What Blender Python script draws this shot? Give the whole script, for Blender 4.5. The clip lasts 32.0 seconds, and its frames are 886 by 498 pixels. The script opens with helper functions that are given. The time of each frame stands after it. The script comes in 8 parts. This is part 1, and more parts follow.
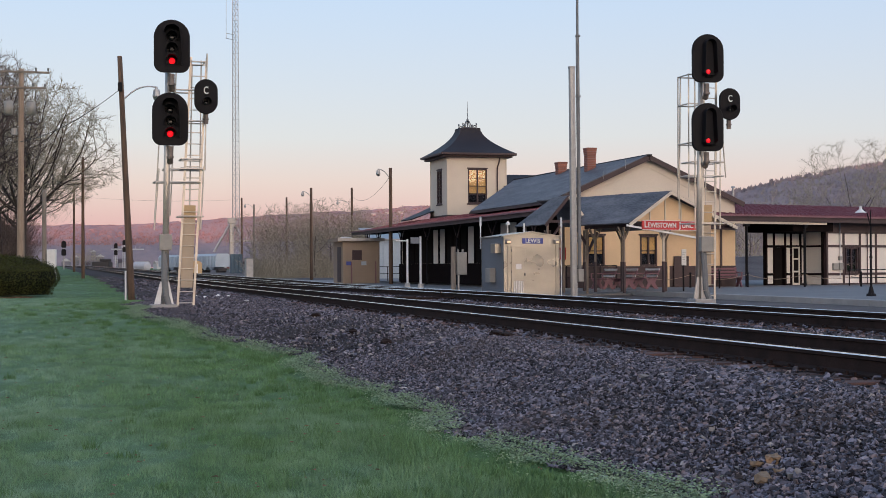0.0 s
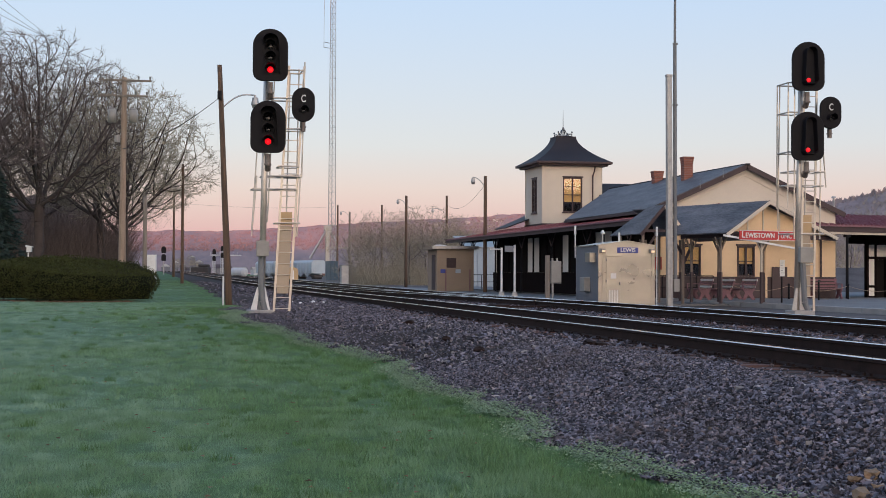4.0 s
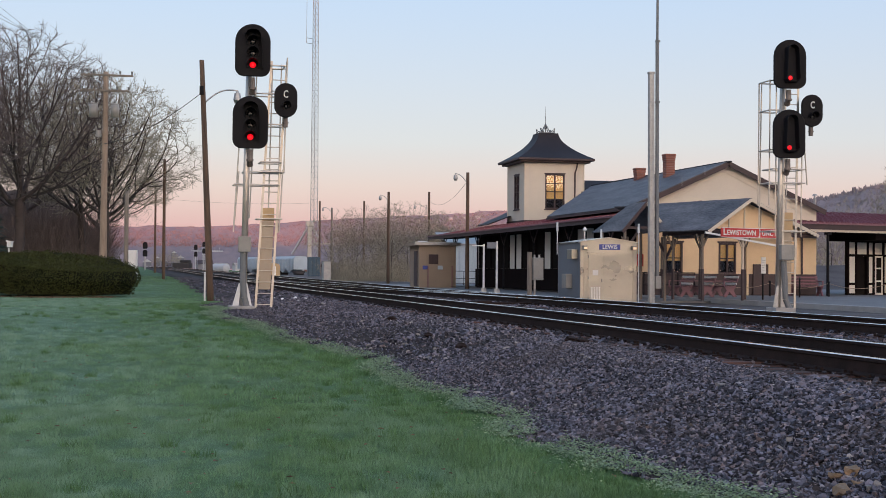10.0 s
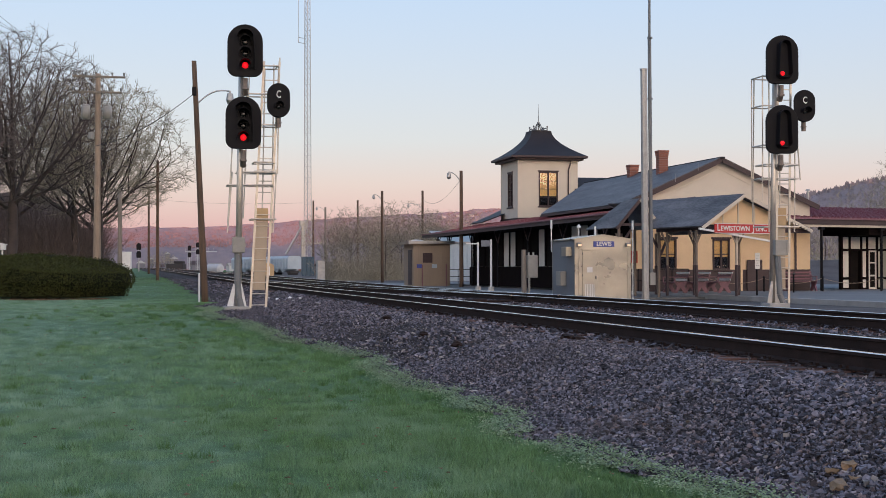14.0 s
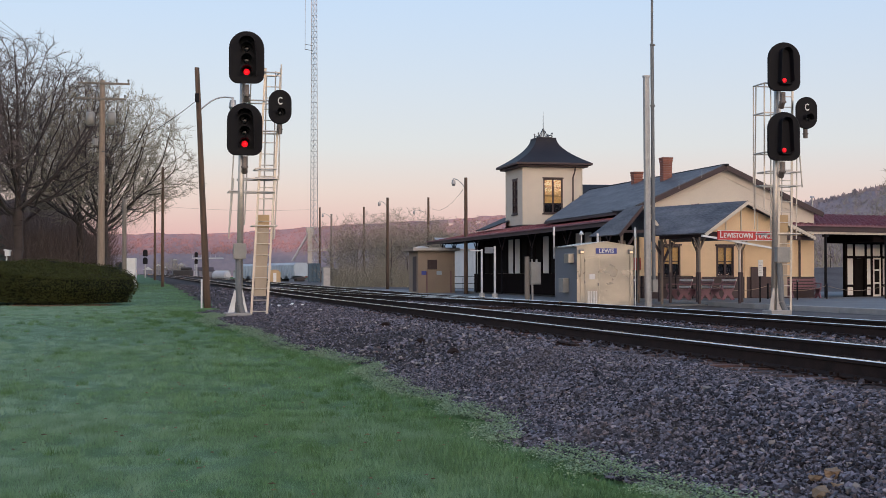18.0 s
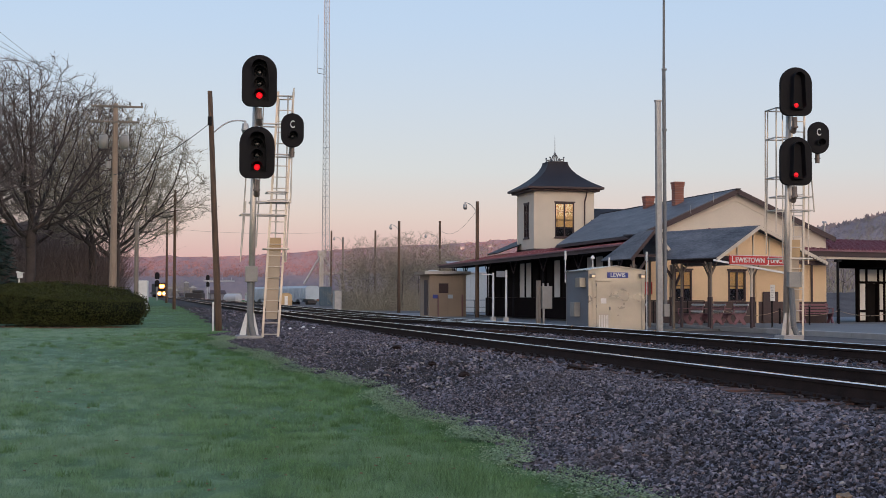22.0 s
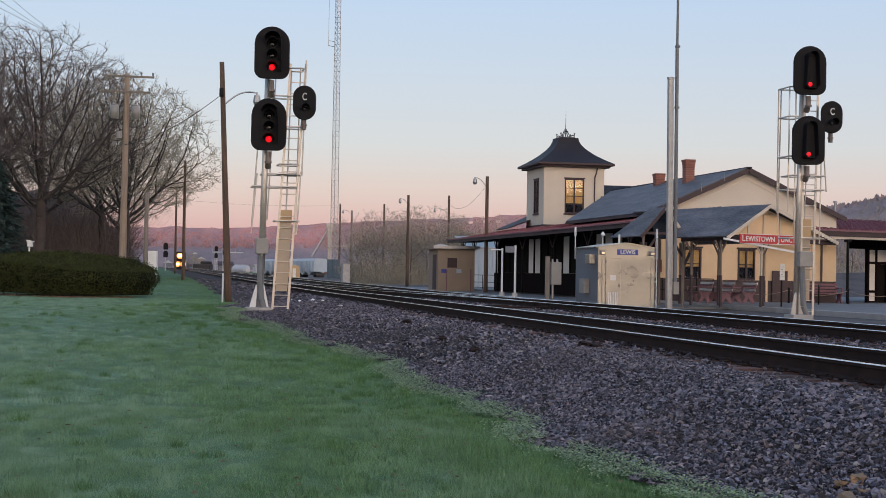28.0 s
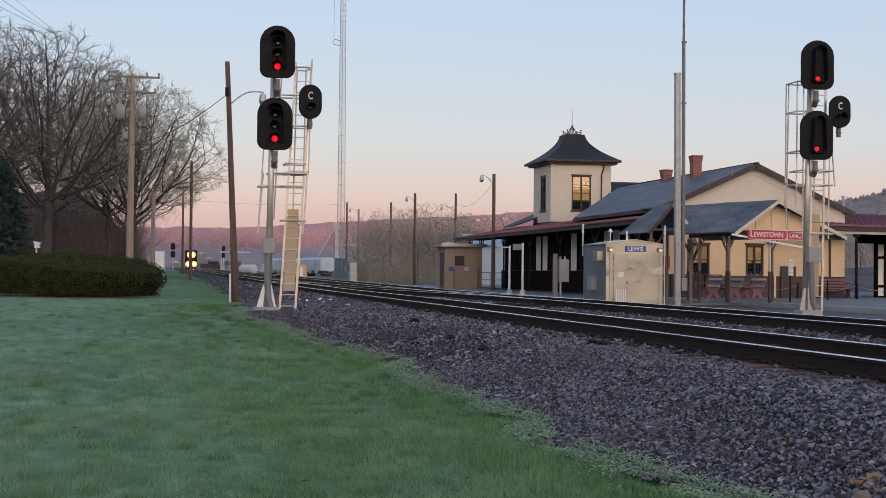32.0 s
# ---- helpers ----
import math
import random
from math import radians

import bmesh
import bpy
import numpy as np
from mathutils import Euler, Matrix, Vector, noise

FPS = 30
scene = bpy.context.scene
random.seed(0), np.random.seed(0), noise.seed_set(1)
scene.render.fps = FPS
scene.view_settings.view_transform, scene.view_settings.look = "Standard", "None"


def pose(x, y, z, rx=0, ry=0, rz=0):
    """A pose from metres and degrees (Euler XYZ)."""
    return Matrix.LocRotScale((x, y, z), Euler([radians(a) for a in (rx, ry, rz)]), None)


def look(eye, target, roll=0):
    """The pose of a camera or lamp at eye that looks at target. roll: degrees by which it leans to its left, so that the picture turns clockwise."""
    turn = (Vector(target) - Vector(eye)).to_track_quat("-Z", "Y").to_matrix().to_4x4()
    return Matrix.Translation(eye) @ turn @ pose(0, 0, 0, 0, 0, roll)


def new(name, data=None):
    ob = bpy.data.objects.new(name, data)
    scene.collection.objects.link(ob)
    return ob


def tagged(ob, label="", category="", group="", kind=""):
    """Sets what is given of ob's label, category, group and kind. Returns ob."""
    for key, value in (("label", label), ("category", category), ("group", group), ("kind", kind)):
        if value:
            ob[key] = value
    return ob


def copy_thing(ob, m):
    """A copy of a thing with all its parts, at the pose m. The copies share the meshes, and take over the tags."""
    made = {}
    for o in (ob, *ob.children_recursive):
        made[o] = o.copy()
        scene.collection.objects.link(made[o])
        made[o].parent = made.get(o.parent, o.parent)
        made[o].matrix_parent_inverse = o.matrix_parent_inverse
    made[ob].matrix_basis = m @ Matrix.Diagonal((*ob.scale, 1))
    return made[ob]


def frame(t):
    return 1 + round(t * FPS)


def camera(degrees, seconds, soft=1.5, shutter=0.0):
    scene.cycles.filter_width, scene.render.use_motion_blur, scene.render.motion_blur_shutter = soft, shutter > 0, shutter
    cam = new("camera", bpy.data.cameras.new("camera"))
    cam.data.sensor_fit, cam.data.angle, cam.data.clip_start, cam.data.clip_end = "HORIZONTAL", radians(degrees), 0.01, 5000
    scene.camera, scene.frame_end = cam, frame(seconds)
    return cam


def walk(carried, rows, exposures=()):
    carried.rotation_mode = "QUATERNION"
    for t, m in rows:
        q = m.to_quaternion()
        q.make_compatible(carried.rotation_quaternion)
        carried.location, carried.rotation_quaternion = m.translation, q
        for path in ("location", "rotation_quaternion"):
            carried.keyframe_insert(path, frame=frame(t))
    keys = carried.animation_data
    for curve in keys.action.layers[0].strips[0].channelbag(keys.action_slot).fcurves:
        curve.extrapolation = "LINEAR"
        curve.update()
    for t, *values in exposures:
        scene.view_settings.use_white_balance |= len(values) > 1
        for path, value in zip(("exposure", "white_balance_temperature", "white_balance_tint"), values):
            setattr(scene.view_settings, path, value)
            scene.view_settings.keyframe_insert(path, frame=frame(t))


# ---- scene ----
from mathutils import kdtree

# World axes: x runs across the tracks (away from the lawn), y along the tracks, z up.
cam = camera(36.19, 32.0, soft=0.5)
CAMERA_ROWS = [
    (0, -0.041, 0.013, 1.603, 90.719, 0.296, -16.171),
    (0.5, -0.036, -0.016, 1.605, 90.911, 0.449, -15.307),
    (1, -0.027, -0.006, 1.615, 91.338, 0.692, -11.365),
    (1.5, -0.029, -0.006, 1.605, 91.407, 0.582, -10.544),
    (2, -0.039, -0.017, 1.606, 91.213, 0.171, -10.625),
    (2.5, -0.029, -0.009, 1.602, 91.07, 0.101, -11.509),
    (3, -0.024, 0.01, 1.6, 91.008, 0.106, -11.846),
    (3.5, -0.034, -0.007, 1.603, 91.055, 0.21, -12.116),
    (4, -0.036, 0.001, 1.6, 91.069, -0.254, -12.19),
    (4.5, -0.047, -0.01, 1.604, 91.03, -0.378, -12.386),
    (6.5, -0.051, -0.002, 1.604, 91.058, -0.622, -12.667),
    (7, -0.049, -0.012, 1.601, 91.136, -0.583, -13.079),
    (7.5, -0.052, -0.016, 1.604, 91.096, -0.317, -13.198),
    (8, -0.056, -0.007, 1.603, 91.024, -0.406, -13.132),
    (8.5, -0.042, -0.001, 1.6, 90.938, -0.403, -13.149),
    (9, -0.036, 0.003, 1.598, 90.87, -0.515, -13.007),
    (9.5, -0.04, 0.007, 1.601, 90.89, -0.45, -12.886),
    (10, -0.036, 0.007, 1.599, 90.92, -0.407, -12.945),
    (10.5, -0.036, 0.003, 1.597, 90.93, -0.407, -12.898),
    (11, -0.037, -0.01, 1.6, 90.89, -0.271, -13.031),
    (11.5, -0.029, 0, 1.596, 90.86, -0.207, -13.112),
    (12, -0.026, 0.004, 1.596, 90.857, -0.193, -13.041),
    (12.5, -0.027, 0.011, 1.596, 90.839, -0.111, -13.011),
    (13, 0, 0, 1.6, 90.859, -0, -12.93),
    (13.5, -0.014, -0.002, 1.593, 90.882, -0.183, -13.495),
    (14, -0.049, 0.007, 1.607, 90.85, 0.146, -13.196),
    (14.5, -0.14, 0.022, 1.618, 90.881, -0.938, -13.683),
    (16.5, 0.131, -0.011, 1.591, 91.074, -0.074, -13.593),
    (17, 0.119, -0.016, 1.596, 90.971, -0.039, -13.244),
    (17.5, 0.113, -0.03, 1.594, 91.001, 0.087, -13.047),
    (18, 0.115, -0.033, 1.601, 91.141, 0.067, -12.891),
    (18.5, 0.106, -0.028, 1.605, 91.277, 0.037, -12.622),
    (19, 0.112, -0.037, 1.593, 91.424, 0.099, -12.462),
    (19.5, 0.113, -0.037, 1.592, 91.572, 0.081, -12.438),
    (20, 0.112, -0.035, 1.599, 91.656, 0.048, -12.572),
    (20.5, 0.105, -0.042, 1.6, 91.751, -0.073, -12.66),
    (21, 0.105, -0.042, 1.599, 91.86, -0.111, -12.581),
    (21.5, 0.105, -0.036, 1.597, 91.998, -0.292, -12.591),
    (22, 0.112, -0.05, 1.595, 92.144, -0.156, -12.415),
    (22.5, 0.116, -0.021, 1.599, 92.062, -0, -12.031),
    (23, 0.109, -0.027, 1.595, 91.928, 0.175, -11.664),
    (23.5, 0.1, -0.041, 1.601, 91.554, 0.265, -11.436),
    (24, 0.079, -0.04, 1.597, 91.588, -0.147, -11.584),
    (24.5, 0.072, -0.024, 1.595, 91.716, -0.331, -11.729),
    (25, 0.077, 0.003, 1.597, 91.634, -0.257, -11.401),
    (25.5, 0.065, -0.026, 1.603, 91.203, 0.158, -11.44),
    (26, 0.079, -0.002, 1.595, 90.878, 0.005, -11.717),
    (26.5, 0.059, -0.033, 1.603, 90.894, -0.567, -11.977),
    (28.5, 0.047, -0.022, 1.597, 91.129, -0.968, -12.09),
    (29, 0.045, -0.002, 1.604, 91.17, -0.957, -12.055),
    (29.5, 0.05, 0.005, 1.604, 91.066, -0.703, -11.794),
    (30, 0.044, -0.006, 1.6, 91.037, -0.448, -11.579),
    (30.5, 0.047, -0.003, 1.608, 91.033, -0.426, -11.469),
    (31, 0.044, -0.008, 1.606, 90.976, -0.398, -11.596),
    (31.5, 0.057, 0.081, 1.613, 90.909, -0.578, -11.697),
    (32, 0.06, 0.078, 1.609, 90.969, -0.51, -11.794),
]
walk(cam, [(r[0], pose(*r[1:])) for r in CAMERA_ROWS], exposures=[(0.0, 0 + 0.03), (16.0, 0 + 0.02), (19.2, 0 + 0.03), (20.0, 0 - 0.10), (24.0, 0 - 0.09), (32.0, 0 - 0.08)])

# ---- light: dawn sky, low sun still behind the hills at the viewer's back ----
SUNRISE_GLOW = 2.85
SUN_AZ, SUN_EL = radians(172), radians(1.0)
world = bpy.data.worlds.new("dawn")
scene.world = world
world.use_nodes = True
wn, wl = world.node_tree.nodes, world.node_tree.links
wn.clear()
sky = wn.new("ShaderNodeTexSky")
sky.sky_type, sky.sun_disc = "NISHITA", False
sky.sun_elevation, sky.sun_rotation = radians(3.0), SUN_AZ
sky.altitude, sky.air_density, sky.dust_density, sky.ozone_density = 150, 1.0, 1.2, 1.5
sky_bg = wn.new("ShaderNodeBackground")
sky_bg.inputs["Strength"].default_value = 0.08
dawn = wn.new("ShaderNodeValToRGB")
el = dawn.color_ramp.elements
el[0].position, el[0].color = 0.5, (0.50, 0.30, 0.36, 1)
el[1].position, el[1].color = 1.0, (0.22, 0.40, 0.72, 1)
for at_, col_ in ((0.515, (0.60, 0.38, 0.44, 1)), (0.53, (0.63, 0.50, 0.53, 1)), (0.547, (0.57, 0.57, 0.64, 1)), (0.60, (0.46, 0.56, 0.75, 1)), (0.68, (0.36, 0.52, 0.78, 1))):
    e_ = el.new(at_)
    e_.color = col_
wtc, wsep = wn.new("ShaderNodeTexCoord"), wn.new("ShaderNodeSeparateXYZ")
wmap = wn.new("ShaderNodeMapRange")
wmap.inputs["From Min"].default_value, wmap.inputs["From Max"].default_value = -1, 1
wl.new(wtc.outputs["Generated"], wsep.inputs[0])
wl.new(wsep.outputs["Z"], wmap.inputs["Value"])
wl.new(wmap.outputs["Result"], dawn.inputs["Fac"])
dawn_bg = wn.new("ShaderNodeBackground")
dawn_bg.inputs["Strength"].default_value = 1.0
wl.new(sky.outputs[0], sky_bg.inputs["Color"])
wl.new(dawn.outputs[0], dawn_bg.inputs["Color"])
# the brighter, warmer half of the sky lies towards the sunrise
wdot, wclip, wlow = wn.new("ShaderNodeVectorMath"), wn.new("ShaderNodeMath"), wn.new("ShaderNodeMapRange")
wdot.operation, wclip.operation = "DOT_PRODUCT", "MAXIMUM"
wdot.inputs[1].default_value = (math.sin(SUN_AZ), math.cos(SUN_AZ), 0)
wclip.inputs[1].default_value = 0.0
wlow.inputs["From Min"].default_value, wlow.inputs["From Max"].default_value = 0.9, 0.0
wmul = wn.new("ShaderNodeMath")
wmul.operation = "MULTIPLY"
wl.new(wtc.outputs["Generated"], wdot.inputs[0])
wl.new(wdot.outputs["Value"], wclip.inputs[0])
wl.new(wsep.outputs["Z"], wlow.inputs["Value"])
wl.new(wclip.outputs[0], wmul.inputs[0])
wl.new(wlow.outputs["Result"], wmul.inputs[1])
# and it is brightest close about the place where the sun comes up
wpow, wcore = wn.new("ShaderNodeMath"), wn.new("ShaderNodeMath")
wpow.operation, wcore.operation = "POWER", "MULTIPLY_ADD"
wpow.inputs[1].default_value, wcore.inputs[1].default_value = 70.0, 1.6
wl.new(wclip.outputs[0], wpow.inputs[0])
wl.new(wpow.outputs[0], wcore.inputs[0])
wl.new(wmul.outputs[0], wcore.inputs[2])
glow_str = wn.new("ShaderNodeMath")
glow_str.operation = "MULTIPLY"
glow_str.inputs[1].default_value = SUNRISE_GLOW
wl.new(wcore.outputs[0], glow_str.inputs[0])
glow_bg = wn.new("ShaderNodeBackground")
glow_bg.inputs["Color"].default_value = (1.0, 0.74, 0.54, 1)
wl.new(glow_str.outputs[0], glow_bg.inputs["Strength"])
wadd2 = wn.new("ShaderNodeAddShader")
wadd, wout = wn.new("ShaderNodeAddShader"), wn.new("ShaderNodeOutputWorld")
wl.new(sky_bg.outputs[0], wadd.inputs[0])
wl.new(dawn_bg.outputs[0], wadd.inputs[1])
wl.new(wadd.outputs[0], wadd2.inputs[0])
wl.new(glow_bg.outputs[0], wadd2.inputs[1])
wl.new(wadd2.outputs[0], wout.inputs["Surface"])
sun_data = bpy.data.lights.new("sun", "SUN")
sun_data.energy, sun_data.angle, sun_data.color = 5.0, radians(0.5), (1.0, 0.42, 0.30)
sun_to = Vector((math.sin(SUN_AZ) * math.cos(SUN_EL), math.cos(SUN_AZ) * math.cos(SUN_EL), math.sin(SUN_EL)))
sun = new("sun", sun_data)
sun.matrix_world = look(sun_to * 300, (0, 0, 0))


# ---- materials ----
def mat(name, col, col2=None, rough=0.7, metal=0.0, scale=3.0, fine=40.0, bump=0.0, rand=0.0, island=0.0, stretch=(1, 1, 1), spec=0.5, contrast=0.35):
    """A surface with slow stains and fine grain; rand and island vary whole pieces."""
    m = bpy.data.materials.new(name)
    m.use_nodes = True
    n, l = m.node_tree.nodes, m.node_tree.links
    b = n["Principled BSDF"]
    tc, mp = n.new("ShaderNodeTexCoord"), n.new("ShaderNodeMapping")
    mp.inputs["Scale"].default_value = stretch
    l.new(tc.outputs["Object"], mp.inputs[0])
    n1, n2 = n.new("ShaderNodeTexNoise"), n.new("ShaderNodeTexNoise")
    n1.inputs["Scale"].default_value, n1.inputs["Detail"].default_value = scale, 5
    n2.inputs["Scale"].default_value, n2.inputs["Detail"].default_value = fine, 4
    l.new(mp.outputs[0], n1.inputs[0]), l.new(mp.outputs[0], n2.inputs[0])
    col2 = col2 or tuple(c * 0.72 for c in col)
    ramp = n.new("ShaderNodeValToRGB")
    ramp.color_ramp.elements[0].position, ramp.color_ramp.elements[1].position = 0.5 - contrast / 2, 0.5 + contrast / 2
    ramp.color_ramp.elements[0].color, ramp.color_ramp.elements[1].color = (*col2, 1), (*col, 1)
    mixf = n.new("ShaderNodeMix")
    mixf.inputs[0].default_value = 0.4
    l.new(n1.outputs[0], mixf.inputs[2]), l.new(n2.outputs[0], mixf.inputs[3])
    l.new(mixf.outputs[0], ramp.inputs[0])
    out = ramp.outputs[0]
    if rand or island:
        src = n.new("ShaderNodeObjectInfo" if rand else "ShaderNodeNewGeometry")
        hsv, mr = n.new("ShaderNodeHueSaturation"), n.new("ShaderNodeMapRange")
        amount = rand or island
        mr.inputs["To Min"].default_value, mr.inputs["To Max"].default_value = 1 - amount, 1 + amount
        l.new(src.outputs["Random" if rand else "Random Per Island"], mr.inputs[0])
        l.new(mr.outputs[0], hsv.inputs["Value"]), l.new(out, hsv.inputs["Color"])
        out = hsv.outputs[0]
    l.new(out, b.inputs["Base Color"])
    rr = n.new("ShaderNodeMapRange")
    rr.inputs["To Min"].default_value, rr.inputs["To Max"].default_value = max(0.03, rough - 0.12), min(1, rough + 0.12)
    l.new(n1.outputs[0], rr.inputs[0]), l.new(rr.outputs[0], b.inputs["Roughness"])
    b.inputs["Metallic"].default_value, b.inputs["Specular IOR Level"].default_value = metal, spec
    if bump:
        bp = n.new("ShaderNodeBump")
        bp.inputs["Strength"].default_value, bp.inputs["Distance"].default_value = 0.6, bump
        l.new(n2.outputs[0], bp.inputs["Height"]), l.new(bp.outputs[0], b.inputs["Normal"])
    return m


def glow(name, col, strength):
    m = bpy.data.materials.new(name)
    m.use_nodes = True
    b = m.node_tree.nodes["Principled BSDF"]
    b.inputs["Base Color"].default_value = (*col, 1)
    b.inputs["Emission Color"].default_value, b.inputs["Emission Strength"].default_value = (*col, 1), strength
    return m


def glass_mat(name, tint=(0.9, 0.93, 0.95), rough=0.02):
    m = bpy.data.materials.new(name)
    m.use_nodes = True
    b = m.node_tree.nodes["Principled BSDF"]
    b.inputs["Base Color"].default_value = (*tint, 1)
    b.inputs["Roughness"].default_value, b.inputs["Transmission Weight"].default_value = rough, 1.0
    return m


def lawn_mat(name, fresh, fresh2, dew, dew2, island, spec, rough):
    """Grass: fresh green where it is rank, paler and bluer where dew lies on it, in patches of several sizes."""
    m = mat(name, fresh, fresh2, rough, scale=1.3, fine=9, island=island, spec=spec, contrast=0.3)
    n, l = m.node_tree.nodes, m.node_tree.links
    b = n["Principled BSDF"]
    old = b.inputs["Base Color"].links[0].from_socket
    geo, mp = n.new("ShaderNodeNewGeometry"), n.new("ShaderNodeMapping")
    mp.inputs["Scale"].default_value = (1.0, 0.42, 1.0)
    l.new(geo.outputs["Position"], mp.inputs[0])
    big, mid = n.new("ShaderNodeTexNoise"), n.new("ShaderNodeTexNoise")
    big.inputs["Scale"].default_value, big.inputs["Detail"].default_value, big.inputs["Roughness"].default_value = 0.55, 4, 0.6
    mid.inputs["Scale"].default_value, mid.inputs["Detail"].default_value = 3.2, 4
    l.new(mp.outputs[0], big.inputs[0]), l.new(mp.outputs[0], mid.inputs[0])
    # the grass beside the stones stays longer and greener
    sep, lean = n.new("ShaderNodeSeparateXYZ"), n.new("ShaderNodeMapRange")
    l.new(geo.outputs["Position"], sep.inputs[0])
    lean.inputs["From Min"].default_value, lean.inputs["From Max"].default_value = -2.5, 3.6
    lean.inputs["To Min"].default_value, lean.inputs["To Max"].default_value = 0.20, -0.16
    l.new(sep.outputs["X"], lean.inputs["Value"])
    a1, a2, rmp = n.new("ShaderNodeMath"), n.new("ShaderNodeMath"), n.new("ShaderNodeMapRange")
    a1.operation, a2.operation = "ADD", "MULTIPLY_ADD"
    l.new(big.outputs[0], a1.inputs[0]), l.new(lean.outputs[0], a1.inputs[1])
    l.new(mid.outputs[0], a2.inputs[0])
    a2.inputs[1].default_value = 0.35
    l.new(a1.outputs[0], a2.inputs[2])
    rmp.inputs["From Min"].default_value, rmp.inputs["From Max"].default_value = 0.52, 0.92
    l.new(a2.outputs[0], rmp.inputs["Value"])
    pale = n.new("ShaderNodeValToRGB")
    pale.color_ramp.elements[0].color, pale.color_ramp.elements[1].color = (*dew2, 1), (*dew, 1)
    pale.color_ramp.elements[0].position, pale.color_ramp.elements[1].position = 0.35, 0.65
    l.new(mid.outputs[0], pale.inputs[0])
    mx = n.new("ShaderNodeMix")
    mx.data_type = "RGBA"
    l.new(rmp.outputs[0], mx.inputs["Factor"])
    l.new(old, mx.inputs["A"]), l.new(pale.outputs[0], mx.inputs["B"])
    l.new(mx.outputs["Result"], b.inputs["Base Color"])
    return m


def stone_mat(name):
    """Broken trap rock: mostly dark slate grey, some blue-grey, brown and pale pieces, with dust on them."""
    m = mat(name, (0.216, 0.204, 0.226), (0.088, 0.083, 0.095), 0.7, scale=14, fine=60, bump=0.003, contrast=0.5, spec=0.22)
    n, l = m.node_tree.nodes, m.node_tree.links
    b = n["Principled BSDF"]
    old = b.inputs["Base Color"].links[0].from_socket
    geo, rmp, mx = n.new("ShaderNodeNewGeometry"), n.new("ShaderNodeValToRGB"), n.new("ShaderNodeMix")
    e = rmp.color_ramp.elements
    rmp.color_ramp.interpolation = "LINEAR"
    e[0].position, e[0].color = 0.0, (0.10, 0.098, 0.11, 1)
    e[1].position, e[1].color = 1.0, (2.3, 2.15, 2.0, 1)
    for at_, c_ in ((0.34, (0.32, 0.315, 0.35)), (0.64, (0.86, 0.86, 0.94)), (0.80, (1.30, 1.32, 1.46)), (0.86, (1.25, 0.98, 0.84)), (0.93, (1.35, 1.30, 1.38)), (0.975, (1.7, 1.55, 1.5))):
        x_ = e.new(at_)
        x_.color = (*c_, 1)
    l.new(geo.outputs["Random Per Island"], rmp.inputs[0])
    mx.data_type, mx.blend_type = "RGBA", "MULTIPLY"
    mx.inputs["Factor"].default_value = 1.0
    l.new(old, mx.inputs["A"]), l.new(rmp.outputs[0], mx.inputs["B"])
    # brown dust lies in slow patches over the bank
    dust, dr, m2 = n.new("ShaderNodeTexNoise"), n.new("ShaderNodeMapRange"), n.new("ShaderNodeMix")
    dust.inputs["Scale"].default_value, dust.inputs["Detail"].default_value = 0.9, 3
    l.new(geo.outputs["Position"], dust.inputs[0])
    dr.inputs["From Min"].default_value, dr.inputs["From Max"].default_value, dr.inputs["To Max"].default_value = 0.52, 0.75, 0.45
    l.new(dust.outputs[0], dr.inputs["Value"])
    m2.data_type = "RGBA"
    l.new(dr.outputs[0], m2.inputs["Factor"])
    l.new(mx.outputs["Result"], m2.inputs["A"])
    m2.inputs["B"].default_value = (0.105, 0.085, 0.080, 1)
    l.new(m2.outputs["Result"], b.inputs["Base Color"])
    return m


GRASS = lawn_mat("grass_soil", (0.085, 0.150, 0.058), (0.050, 0.095, 0.040), (0.125, 0.205, 0.130), (0.085, 0.150, 0.090), 0.0, 0.1, 0.95)
BLADE = lawn_mat("grass_blade", (0.160, 0.280, 0.118), (0.092, 0.180, 0.078), (0.232, 0.355, 0.250), (0.138, 0.240, 0.155), 0.30, 0.25, 0.7)
RANK = mat("rank_grass", (0.120, 0.225, 0.085), (0.060, 0.125, 0.050), 0.7, scale=1.5, fine=9, island=0.3, spec=0.2)
WEED = mat("weed_leaf", (0.25, 0.33, 0.18), (0.15, 0.22, 0.11), 0.7, scale=1.5, fine=9, island=0.35)
STONE = stone_mat("ballast_stone")
STONE_BED = mat("ballast_bed", (0.092, 0.077, 0.074), (0.024, 0.020, 0.020), 0.95, scale=1.2, fine=22, bump=0.04, spec=0.08)
BROWN_ROCK = mat("brown_rock", (0.30, 0.19, 0.11), (0.16, 0.11, 0.07), 0.9, scale=7, fine=50, bump=0.006)
TIE = mat("creosoted_timber", (0.120, 0.058, 0.044), (0.040, 0.024, 0.022), 0.9, scale=2, fine=30, bump=0.006, rand=0.3, stretch=(1, 8, 8))
RUST = mat("rusty_steel", (0.040, 0.026, 0.023), (0.016, 0.011, 0.010), 0.85, scale=5, fine=60, bump=0.002, spec=0.12)
RAIL_TOP = mat("polished_rail", (0.98, 0.87, 0.78), (0.90, 0.79, 0.71), 0.14, metal=1.0, scale=8, fine=80)
ASPHALT = mat("asphalt", (0.185, 0.184, 0.188), (0.115, 0.116, 0.122), 0.85, scale=0.6, fine=60, bump=0.004)
CINDER = mat("cinder_ground", (0.145, 0.128, 0.125), (0.075, 0.066, 0.066), 0.95, scale=0.8, fine=30, bump=0.02, spec=0.1)
